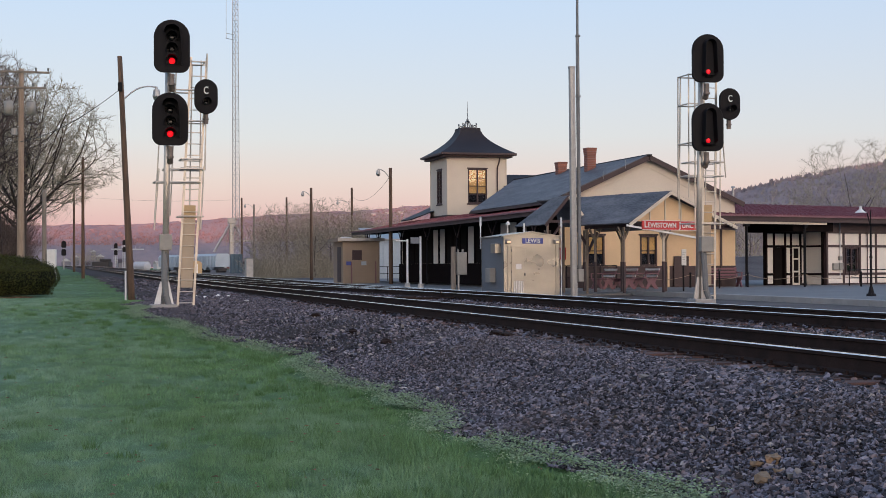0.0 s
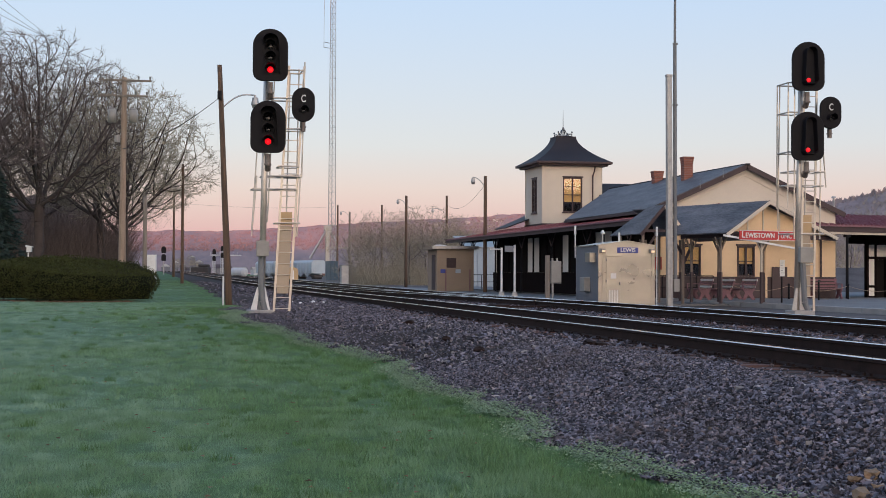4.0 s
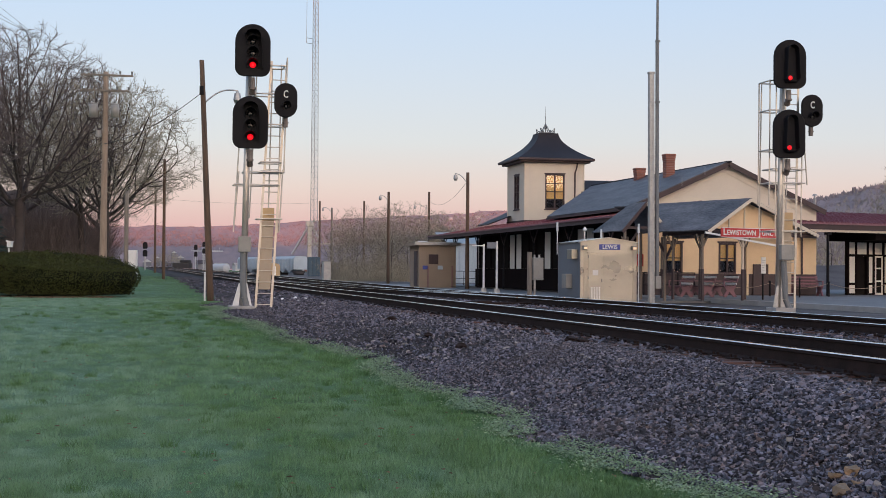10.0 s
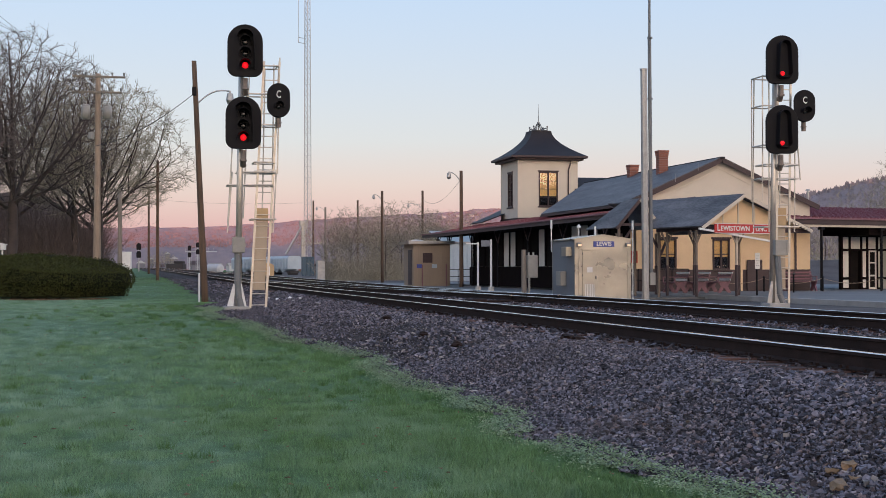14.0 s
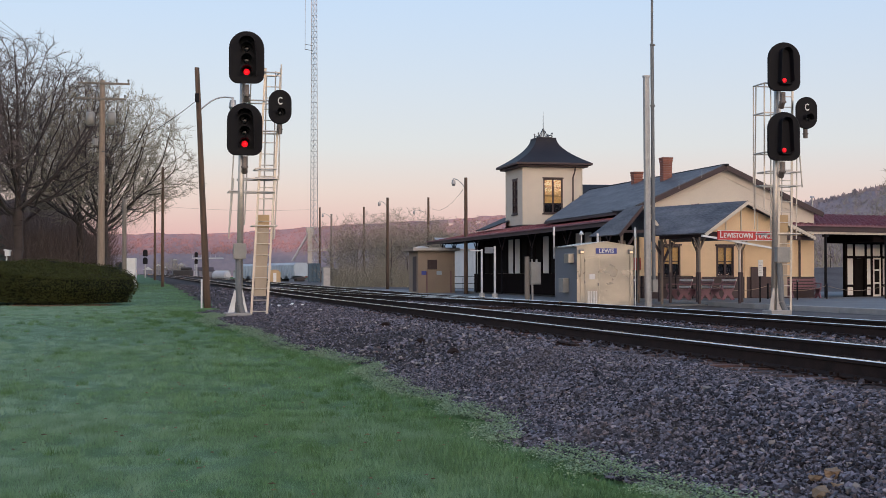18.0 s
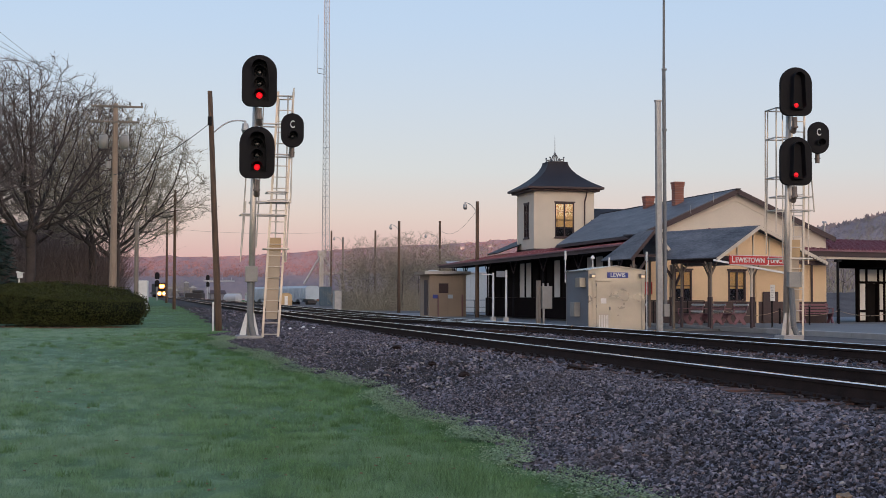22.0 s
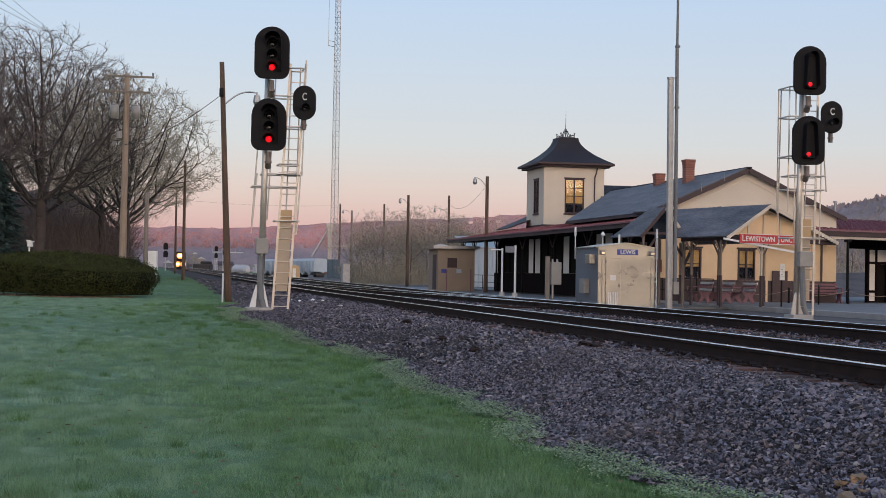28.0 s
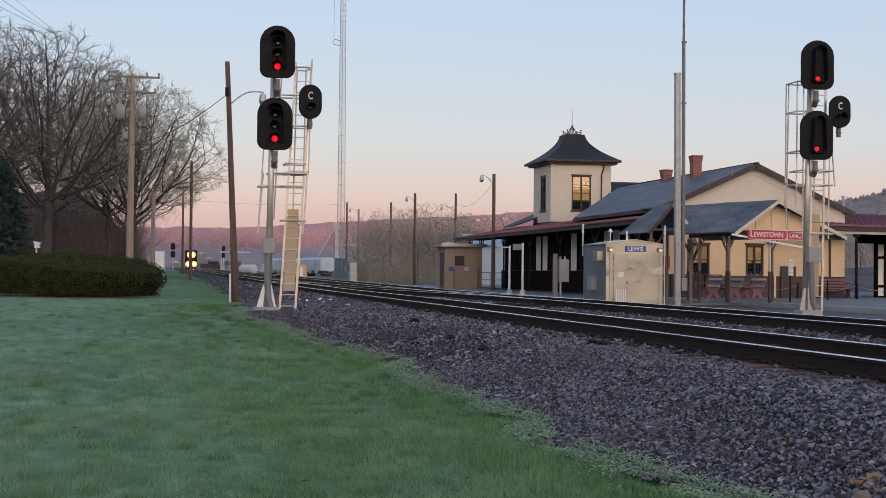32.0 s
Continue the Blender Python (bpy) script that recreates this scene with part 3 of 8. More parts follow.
def scatter_stones(name, x0, x1, y0, y1, count, size, seed, material, label, edge=True):
    """Broken stones lying on the ballast, one joined sheet of pieces."""
    r = np.random.RandomState(seed)
    shapes = []
    for _ in range(28):
        # a shard: the hull of a few points on a flattened block
        hull = B()
        for _p in range(8):
            q = r.uniform(-1, 1, 3)
            q /= max(abs(q))
            hull.verts.new((q[0] * r.uniform(1.0, 1.6), q[1] * r.uniform(0.7, 1.0), q[2] * r.uniform(0.5, 0.85)))
        res = bmesh.ops.convex_hull(hull, input=hull.verts)
        bmesh.ops.delete(hull, geom=[g for g in res["geom_interior"] if isinstance(g, bmesh.types.BMVert)], context="VERTS")
        bmesh.ops.triangulate(hull, faces=hull.faces)
        hull.verts.index_update()
        shapes.append((np.array([v.co[:] for v in hull.verts]), np.array([[v.index for v in f_.verts] for f_ in hull.faces])))
        hull.free()
    V, F, k = [], [], 0
    for _ in range(count):
        x, y = x0 + (x1 - x0) * r.rand(), y0 + (y1 - y0) * r.rand()
        if edge and x < ballast_edge(y) - 0.12 + 0.3 * r.rand() ** 2:
            continue
        fines = 0.62 + 0.38 * smooth01(0.5 + 1.4 * noise.noise((x * 0.8, y * 0.5, 3)))
        if edge and x < ballast_edge(y) + 1.3 and y > 26:
            fines *= 0.8
        sz = size * fines * (0.42 + 0.95 * r.rand() ** 2.2)
        rot = np.array(Euler((r.randn() * 0.38, r.randn() * 0.38, r.rand() * 6.28)).to_matrix())
        pts, tris = shapes[r.randint(28)]
        V.append(pts @ rot.T * sz + np.array([x, y, ballast_z(x, y) + sz * 0.30]))
        F.append(tris + k)
        k += len(pts)
    ob = new(name, raw_mesh(name, np.concatenate(V), np.concatenate(F), material))
    return tagged(ob, label, "gravel", kind="stuff")


def rail_profile(cx, top):
    """The outline of a T rail across the track: foot, web, head."""
    return [(cx - 0.07, top - 0.18), (cx + 0.07, top - 0.18), (cx + 0.07, top - 0.165), (cx + 0.012, top - 0.145), (cx + 0.012, top - 0.045), (cx + 0.037, top - 0.035),
            (cx + 0.037, top - 0.006), (cx + 0.026, top), (cx - 0.026, top), (cx - 0.037, top - 0.006), (cx - 0.037, top - 0.035), (cx - 0.012, top - 0.045), (cx - 0.012, top - 0.145), (cx - 0.07, top - 0.165)]


def rail(parent, line, off, name="rail"):
    """One rail along line(y) -> centre x, with a worn bright running band along its head."""
    ys = [-8] + list(np.arange(0, 120, 4.0)) + list(np.arange(120, 685, 12.0))
    ys = [y for y in ys if line.y0 <= y <= line.y1]
    bm = B()
    loft(bm, [[(x_, y, z_) for x_, z_ in rail_profile(line(y) + off, 0.8 + grade(min(y, 480)))] for y in ys])
    ob = part(name, bm, RUST, parent)
    bm = B()
    loft(bm, [[(line(y) + off + dx, y, 0.8 + grade(min(y, 480)) + dz) for dx, dz in ((-0.037, -0.010), (0.037, -0.010), (0.027, 0.004), (-0.027, 0.004))] for y in ys])
    part("running_surface", bm, RAIL_TOP, ob, "polished bright running surface")
    return ob


class Line:
    def __init__(self, fn, y0, y1):
        self.fn, self.y0, self.y1 = fn, y0, y1

    def __call__(self, y):
        return self.fn(y)


def curve_left(y):
    return -1.4e-8 * max(0.0, y - 330) ** 4


TRACK_NEAR = Line(lambda y: 7.60 + curve_left(y), -8, 690)
TRACK_FAR = Line(lambda y: 12.30 + curve_left(y), -8, 480)
CROSSOVER = Line(lambda y: 12.30 - 4.70 * smooth01((y - 36) / 62), 37, 97)


def track(name, line, label, tie_step, n_ties, tie_y0, long_ties=False):
    root = thing(name, 0, 0, 0, label=label, category="railway track", kind="structure")
    for off in (-0.755, 0.755):
        rail(root, line, off)
    bm = B()
    box(bm, -1.3, 1.3, -0.115, 0.115, -0.2, 0.0, 0.012)
    me = mesh_of("tie", bm, TIE)
    bm = B()
    box(bm, -0.17, 0.17, -0.1, 0.1, 0.0, 0.018)
    for sx in (-0.1, 0.1):
        for sy in (-0.06, 0.06):
            box(bm, sx - 0.014, sx + 0.014, sy - 0.014, sy + 0.014, 0.018, 0.05)
    plate = mesh_of("tie_plate", bm, RUST)
    r = random.Random(len(name))
    for i in range(n_ties):
        y = tie_y0 + i * tie_step
        t = new("tie", me)
        t.parent = root
        t.matrix_basis = pose(line(y) + r.uniform(-0.04, 0.04), y, 0.612 + grade(y) + r.uniform(-0.012, 0.006), 0, 0, r.uniform(-0.8, 0.8))
        if y < 40:
            for off in (-0.755, 0.755):
                p_ = new("tie_plate", plate)
                p_.parent, p_.matrix_basis = t, pose(off, 0, 0.0)
    return root


ballast_bed()
track("track_near", TRACK_NEAR, "main line track of worn steel rails on wooden ties", 0.5, 200, 0.5)
track("track_far", TRACK_FAR, "second main track of worn steel rails on wooden ties", 0.5, 180, 6.5)
track("track_crossover", CROSSOVER, "crossover track linking the two main lines", 1.0, 58, 38)
scatter_stones("ballast_stones", 3.2, 6.25, 6.2, 20, 96000, 0.0225, 1, STONE, "dark grey angular ballast stones on the bank")
scatter_stones("ballast_stones_beyond", 1.9, 6.25, 20, 48, 38000, 0.027, 2, STONE, "dark grey angular ballast stones further along the bank")
scatter_stones("ballast_stones_between", 6.2, 14.6, 9, 60, 24000, 0.037, 3, STONE, "grey ballast stones lying between the rails", False)


scatter_stones("ballast_stones_far", 2.3, 14.4, 48, 105, 9000, 0.05, 4, STONE, "grey ballast stones along the distant track")
scatter_stones("pale_stones", 3.4, 6.2, 7, 30, 900, 0.030, 5, PALE_STONE, "scattered pale and tan stones among the ballast")


# ---- platform and yard surfaces ----
def platform():
    bm = B()
    box(bm, 22.15, 75, -30, 105, 0.2, 0.58)
    solo("pavement_platform", bm, ASPHALT, "grey asphalt station platform", "platform", kind="structure")
    bm = B()
    for i in range(30):
        y = -30 + i * 3.0
        box(bm, 21.9, 22.146, y + 0.01, y + 2.99, 0.2, 0.60, 0.02)
    solo("kerb_platform", bm, CONCRETE, "worn concrete platform kerb", "kerb", kind="structure")
    bm = B()
    box(bm, 14.75, 21.896, -30, 130, 0.2, 0.42)
    solo("pavement_apron", bm, CINDER, "dark cinder apron beside the tracks", "ground", kind="structure")
    bm = B()
    box(bm, 15.2, 21.89, 49, 110, 0.3, 0.50, 0.01)
    solo("pavement_strip", bm, ASPHALT, "grey asphalt strip by the tracks", "platform", kind="structure")


platform()


def yard_ground():
    xs, ys = np.linspace(14.6, 130, 40), np.concatenate([np.linspace(96, 200, 30), np.linspace(210, 620, 30)])
    v = [(x, y, ground_z(x, min(y, 420)) + 0.05 + 0.03 * noise.noise((x * 0.3, y * 0.3, 1))) for y in ys for x in xs]
    w = len(xs)
    f = [(j * w + i, j * w + i + 1, (j + 1) * w + i + 1, (j + 1) * w + i) for j in range(len(ys) - 1) for i in range(w - 1)]
    tagged(new("yard_ground", raw_mesh("yard_ground", v, f, CINDER, True)), "dark cinder ground of the rail yard", "ground", kind="structure")


yard_ground()


# ---- trees ----
def branch_mesh(seed, height, trunk_r, lean=0.0, start=0.2, points=1500, wide=0.47):
    """A bare tree whose limbs grow towards points strewn through its crown: limbs (thick), twigs (thin) and buds, as three meshes."""
    r = random.Random(seed)
    thick, thin, buds = ([], []), ([], []), ([], [])
    aim = []
    while len(aim) < points:
        u = Vector((r.uniform(-1, 1), r.uniform(-1, 1), r.uniform(-1, 1)))
        if u.length > 1 or r.random() > 0.35 + 0.65 * u.length ** 2:
            continue
        edge = 0.93 + 0.16 * noise.noise(u.normalized() * 2.2 + Vector((seed, 0, 0)))
        p = Vector((u.x * wide * height * edge + lean * height * 0.25, u.y * wide * height * edge, height * (0.56 + 0.44 * u.z * edge)))
        if p.z > height * (0.24 + 0.22 * math.hypot(u.x, u.y)) and noise.noise(p * 0.42 + Vector((seed * 3, 0, 0))) > -0.30:
            aim.append(p)
    pos, par = [Vector((0, 0, -0.2))], [-1]
    d = Vector((lean * 0.5, 0, 1)).normalized()
    step = 0.0185 * height
    while pos[-1].z < start * height:
        d = (d + Vector((r.uniform(-1, 1), r.uniform(-1, 1), 0)) * 0.05).normalized()
        pos.append(pos[-1] + d * step)
        par.append(len(pos) - 2)
    way, kids_ = [Vector((0, 0, 1))] * len(pos), [0] * len(pos)
    for _ in range(80):
        tree_ = kdtree.KDTree(len(pos))
        for i, p in enumerate(pos):
            tree_.insert(p, i)
        tree_.balance()
        pull, left = {}, []
        for a in aim:
            q, i, dist = tree_.find(a)
            if dist < step * 1.5:
                continue
            left.append(a)
            if kids_[i] < 3:
                pull[i] = pull.get(i, Vector((0, 0, 0))) + (a - q) / dist
        aim = left
        for i, v in pull.items():
            jit = Vector((r.uniform(-1, 1), r.uniform(-1, 1), r.uniform(-1, 1))) * 0.16
            nd = (v.normalized() + way[i] * 0.55 + jit + Vector((0, 0, 0.13))).normalized()
            pos.append(pos[i] + nd * step)
            par.append(i), way.append(nd), kids_.append(0)
            kids_[i] += 1
    load = [0] * len(pos)
    for i in range(len(pos) - 1, 0, -1):
        load[i] += 1 if not kids_[i] else 0
        load[par[i]] += load[i]
    rad = [max(0.0070, trunk_r * (n_ / load[0]) ** 0.45) for n_ in load]

    def seg(store, a, b, ra, rb, n):
        V, F = store
        ax = (b - a).normalized()
        u = ax.orthogonal().normalized()
        w = ax.cross(u)
        k = len(V)
        for c, rr in ((a, ra), (b, rb)):
            for i in range(n):
                t = 6.2832 * i / n
                V.append(tuple(c + (u * math.cos(t) + w * math.sin(t)) * rr))
        for i in range(n):
            j = (i + 1) % n
            F.append((k + i, k + j, k + n + j, k + n + i))

    for i in range(1, len(pos)):
        big = rad[i] > 0.022
        seg(thick if big else thin, pos[par[i]], pos[i], min(rad[par[i]], rad[i] * 1.25), rad[i], 7 if rad[i] > 0.07 else 5 if big else 3)
        if rad[i] < 0.026:
            for _ in range((2 if points < 1500 else 3) if rad[i] < 0.010 else 1):
                a, v = pos[i], (way[i] + Vector((r.uniform(-1, 1), r.uniform(-1, 1), r.uniform(-0.8, 1.0))) * 0.9).normalized()
                for k in range(2):
                    b = a + v * r.uniform(0.11, 0.23)
                    seg(thin, a, b, 0.0070 - 0.0014 * k, 0.0056 - 0.0014 * k, 3)
                    a, v = b, (v + Vector((r.uniform(-1, 1), r.uniform(-1, 1), r.uniform(-0.7, 1.0))) * 0.55).normalized()
                if r.random() < 0.7:
                    k = len(buds[0])
                    for _c in range(3):
                        buds[0].append(tuple(a + Vector((r.uniform(-1, 1), r.uniform(-1, 1), r.uniform(-1, 1))) * 0.036))
                    buds[1].append((k, k + 1, k + 2))
    return thick, thin, buds


TREES = {}


def tree(name, x, y, z, rz, scale, label, seed, twig=None):
    if seed not in TREES:
        kw = SHAPES.get(seed, BIG)
        (tv, tf), (nv, nf), (bv, bf) = branch_mesh(seed, 10.0, **kw)
        TREES[seed] = [raw_mesh("trunk", tv, tf, BARK, True), raw_mesh("crown", nv, nf, twig or TWIG)]
        if seed == 12:
            TREES[seed].append(raw_mesh("foliage", bv, bf, PALE_BUD))
    root = thing(name, x, y, z, rz, label, "tree")
    root.scale = (scale, scale, scale)
    for n_, me in zip(("trunk", "crown", "foliage"), TREES[seed]):
        o = new(n_, me)
        o.parent = root
    return root


def spruce(x, y, z, h, rr, seed):
    root = thing("spruce_tree", x, y, z, 0, "dense dark green spruce tree at the edge of the lawn", "tree")
    bm = B()
    rod(bm, (0, 0, -0.2), (0, 0, h * 0.95), 0.16, 0.03, 8)
    part("trunk", bm, BARK, root)
    r = np.random.RandomState(seed)
    V, F, k = [], [], 0
    for i in range(230):
        t = (i + 0.5) / 230
        reach = rr * (1 - t) ** 0.8 * (0.7 + 0.35 * r.rand())
        az = i * 2.4 + 0.4 * r.rand()
        ca, sa = math.cos(az), math.sin(az)
        for j in range(46):
            q = (0.15 + 0.85 * r.rand() ** 0.7)
            off = r.randn() * 0.16 * (0.4 + reach * 0.35) * (1.1 - 0.6 * q)
            c = np.array([ca * reach * q - sa * off, sa * reach * q + ca * off, 0.3 + t * (h - 0.3) - 0.16 * reach * q + 0.10 * reach * q * q + 0.05 * r.randn()])
            d = np.array([ca + 0.5 * r.randn(), sa + 0.5 * r.randn(), -0.25 + 0.35 * r.randn()])
            w_ = np.array([-sa, ca, 0.4 * r.randn()])
            ln, wd = 0.16 + 0.16 * r.rand(), 0.03 + 0.03 * r.rand()
            V += [c - w_ * wd, c + w_ * wd, c + d * ln]
            F.append((k, k + 1, k + 2))
            k += 3
    o = new("crown", raw_mesh("crown", np.array(V), np.array(F), SPRUCE))
    o.parent = root


def brush(name, x0, x1, y0, y1, count, h, seed, material, label, width=0.03, wild=0.25):
    """A thicket of fine upright stems."""
    r = np.random.RandomState(seed)
    V, F, k = [], [], 0
    for i in range(count):
        x, y = r.uniform(x0, x1), r.uniform(y0, y1)
        p = np.array([x, y, ground_z(x, y) - 0.05])
        d = np.array([r.randn() * wild, r.randn() * wild, 1.0])
        ln = h * (0.4 + 0.6 * r.rand()) / 4
        for j in range(4):
            q = p + d * ln
            w = width * (1 - j / 5)
            V += [p - [w, 0, 0], p + [w, 0, 0], q + [0, w * 0.4, 0]]
            F.append((k, k + 1, k + 2))
            k += 3
            for s in range(3):
                a = p + (q - p) * r.rand()
                e = a + np.array([r.randn(), r.randn(), 0.6 + 0.5 * r.randn()]) * ln * 0.55
                V += [a - [w * 0.5, 0, 0], a + [w * 0.5, 0, 0], e]
                F.append((k, k + 1, k + 2))
                k += 3
            p = q
            d = d + r.randn(3) * (0.1 + wild * 0.5)
    tagged(new(name, raw_mesh(name, np.array(V), np.array(F), material)), label, "brush", kind="stuff")


# the wood beyond the lawn
BIG = dict(trunk_r=0.20, lean=0.0, start=0.14, points=3600)
SHAPES = {12: dict(trunk_r=0.17, lean=0.15, start=0.13, points=2800, wide=0.45), 13: dict(trunk_r=0.19, start=0.16, points=2600), 14: dict(trunk_r=0.075, lean=0.1, start=0.14, points=800, wide=0.46)}
TALL, WIDE, FINE = "tall bare tree with a rounded crown of grey twigs", "spreading bare tree with first pale buds", "bare tree with fine drooping twigs"
for name_, x_, y_, rz_, sc_, lb_, sd_ in (
        ("tall_bare_tree", -7.2, 90, 10, 1.64, TALL, 11), ("tall_bare_tree", -12.6, 86, 130, 1.66, TALL, 11), ("tall_bare_tree", -18.5, 92, 75, 1.78, TALL, 11),
        ("spreading_bare_tree", -2.0, 95, -15, 1.42, WIDE, 12), ("spreading_bare_tree", -3.4, 101, 200, 1.5, WIDE, 12), ("spreading_bare_tree", -2.6, 112, 310, 1.35, WIDE, 12),
        ("bare_tree", -15.0, 106, 320, 1.75, FINE, 13), ("bare_tree", -8.4, 112, 100, 1.75, FINE, 13), ("bare_tree", -22, 104, 20, 1.7, FINE, 13)):
    tree(name_, x_, y_, 0.95, rz_, sc_, lb_, sd_, BUD if sd_ == 12 else None)
brush("wood_edge", -5.5, -2.0, 102, 122, 1500, 4.6, 15, BRAMBLE, "tangled dark brush at the edge of the wood", 0.03, 0.3)
brush("undergrowth", -32, -3.2, 96, 122, 8500, 5.6, 5, BRAMBLE, "dark tangle of undergrowth beneath the bare trees", 0.03, 0.42)
def wooded_bank():
    xs, ys = np.linspace(-90, 1.5, 60), np.linspace(108, 190, 40)
    v = [(x, y, ground_z(x, y) - 0.1 + 8.0 * smooth01((y - 106) / 34) * smooth01((-0.6 - x) / 7.5) + 1.1 * noise.noise((x * 0.4, y * 0.4, 5)) * smooth01((-1.0 - x) / 3)) for y in ys for x in xs]
    w = len(xs)
    f = [(j * w + i, j * w + i + 1, (j + 1) * w + i + 1, (j + 1) * w + i) for j in range(len(ys) - 1) for i in range(w - 1)]
    tagged(new("wooded_bank", raw_mesh("wooded_bank", v, f, LITTER, True)), "dark leaf-littered bank rising beneath the trees", "bank", kind="structure")


wooded_bank()
spruce(-7.6, 70, 0.85, 6.0, 2.3, 3)
spruce(-10.4, 69, 0.85, 9.4, 3.1, 4)
# scrub along the far side of the yard
for i, (x_, y_, s_, q_) in enumerate(((24.5, 150, 0.86, 14), (27.0, 142, 0.80, 14), (30.0, 148, 0.92, 14), (22.8, 158, 0.78, 14), (33.5, 152, 0.84, 14), (36.5, 156, 0.84, 14), (25.8, 146, 0.74, 14), (28.4, 153, 0.88, 14), (31.6, 143, 0.72, 14), (34.8, 147, 0.76, 14))):
    tree("scrub_tree", x_, y_, 0.7, 60 * i, s_, "young bare tree in greenish bud beyond the yard", q_, BUD)
brush("scrub", 21.5, 38, 138, 156, 3200, 3.2, 8, BUD, "olive-brown spring scrub beyond the platform", 0.024, 0.4)
def bud_haze():
    """Small spring leaves hanging in the scrub."""
    r = np.random.RandomState(77)
    n = 52000
    which = r.randint(0, 9, n)
    cx, cy = np.linspace(22.5, 37.0, 9)[which], (148 + 5 * np.sin(np.arange(9) * 2.2))[which]
    cz = (3.9 + 1.1 * np.sin(np.arange(9) * 1.7))[which]
    d = r.randn(n, 3)
    d = d / np.linalg.norm(d, axis=1)[:, None] * (r.rand(n, 1) ** 0.45)
    c = np.stack([cx, cy, cz], 1) + d * np.array([2.0, 2.6, 3.4])
    c[:, 2] = np.maximum(c[:, 2], 0.8)
    V = (c[:, None, :] + r.randn(n, 3, 3) * 0.045).reshape(-1, 3)
    tagged(new("scrub_buds", raw_mesh("scrub_buds", V, np.arange(3 * n).reshape(-1, 3), BUD)), "olive-brown opening buds in the scrub", "leaves", kind="stuff")


bud_haze()
# pale trees round the mill, far down the line
for i, (x_, y_, s_) in enumerate(((15.0, 610, 1.05), (18.5, 618, 0.95), (21.5, 606, 0.75), (12.0, 622, 0.9))):
    tree("valley_tree", x_, y_, 0.3, 70 * i, s_, "pale bare tree beside the distant mill", 14)
# trees behind the wing
for i, (x_, y_, s_) in enumerate(((65.5, 112, 0.9), (71.5, 110, 1.30), (56, 118, 0.55), (44, 96, 0.62), (79, 114, 1.25))):
    tree("hillside_tree", x_, y_, 1.0, 80 * i, s_, "bare tree standing behind the station wing", 14)
brush("hillside_brush", 40, 85, 120, 150, 900, 6.0, 9, BUD, "greenish-brown brush on the hillside behind the station", 0.08)


# ---- lawn ----
def grass(name, bands, seed, material, label):
    r = np.random.RandomState(seed)
    V, F, k = [], [], 0
    for x0, x1, y0, y1, n, h, w in bands:
        x, y = r.uniform(x0, x1, n), r.uniform(y0, y1, n)
        keep = np.array([a < ballast_edge(b) + 0.05 - 0.35 * q ** 2 for a, b, q in zip(x, y, r.rand(n))])
        x, y = x[keep], y[keep]
        n = len(x)
        z = np.array([ground_z(a, b) + 0.025 * noise.noise((a * 0.7, b * 0.7, 0)) - 0.01 for a, b in zip(x, y)])
        tuft = np.array([0.85 + 0.6 * noise.noise((a * 0.9, b * 0.6, 4)) + 0.95 * noise.noise((a * 3.4, b * 2.2, 9)) + 0.55 * smooth01(1 - abs(a - ballast_edge(b) + 1.1)) * smooth01((17 - b) / 6) for a, b in zip(x, y)])
        az, ln = r.rand(n) * 6.2832, h * (0.55 + 0.6 * r.rand(n)) * np.clip(tuft, 0.42, 2.0)
        lx, ly = r.randn(n) * 0.45, r.randn(n) * 0.45
        p = np.stack([x, y, z], 1)
        s = np.stack([np.cos(az), np.sin(az), 0 * az], 1) * (w * (0.6 + 0.8 * r.rand(n)))[:, None]
        tip = p + np.stack([lx * ln, ly * ln, ln], 1)
        V.append(np.stack([p - s, p + s, tip], 1).reshape(-1, 3))
        F.append(np.arange(3 * n).reshape(-1, 3) + k)
        k += 3 * n
    tagged(new(name, raw_mesh(name, np.concatenate(V), np.concatenate(F), material)), label, "grass", kind="stuff")


grass("lawn_grass", [(-4, 4.1, 7.5, 16, 230000, 0.060, 0.0034), (-6, 4.1, 16, 28, 150000, 0.058, 0.005), (-9, 3.4, 28, 50, 110000, 0.045, 0.007), (-12, 3.4, 50, 110, 40000, 0.06, 0.014)], 21, BLADE, "dewy green mown lawn grass")


def rank_tufts():
    """Darker clumps of longer grass, thickest along the stones."""
    r = np.random.RandomState(61)
    V, F, k = [], [], 0
    for i in range(520):
        y = 8.6 + 34 * r.rand() ** 1.7
        e = ballast_edge(y)
        x = e - 0.25 - abs(r.randn()) * 1.1 if r.rand() < 0.65 else r.uniform(-7, e - 0.3)
        rad, ln = 0.06 + 0.12 * r.rand(), 0.07 + 0.06 * r.rand()
        for j in range(70):
            a, q = r.rand() * 6.28, r.rand() ** 0.5 * rad
            px, py = x + math.cos(a) * q, y + math.sin(a) * q * 0.8
            z = ground_z(px, py) - 0.01
            w = 0.003 + 0.00008 * y
            h = ln * (0.6 + 0.5 * r.rand()) * (1.2 - 0.5 * q / rad)
            d = r.rand() * 6.28
            c, s_ = math.cos(d) * w, math.sin(d) * w
            V += [(px - c, py - s_, z), (px + c, py + s_, z), (px + r.randn() * 0.4 * h, py + r.randn() * 0.4 * h, z + h)]
            F.append((k, k + 1, k + 2))
            k += 3
    tagged(new("grass_tufts", raw_mesh("grass_tufts", V, F, RANK)), "darker tufts of longer grass in the lawn", "grass", kind="stuff")


rank_tufts()


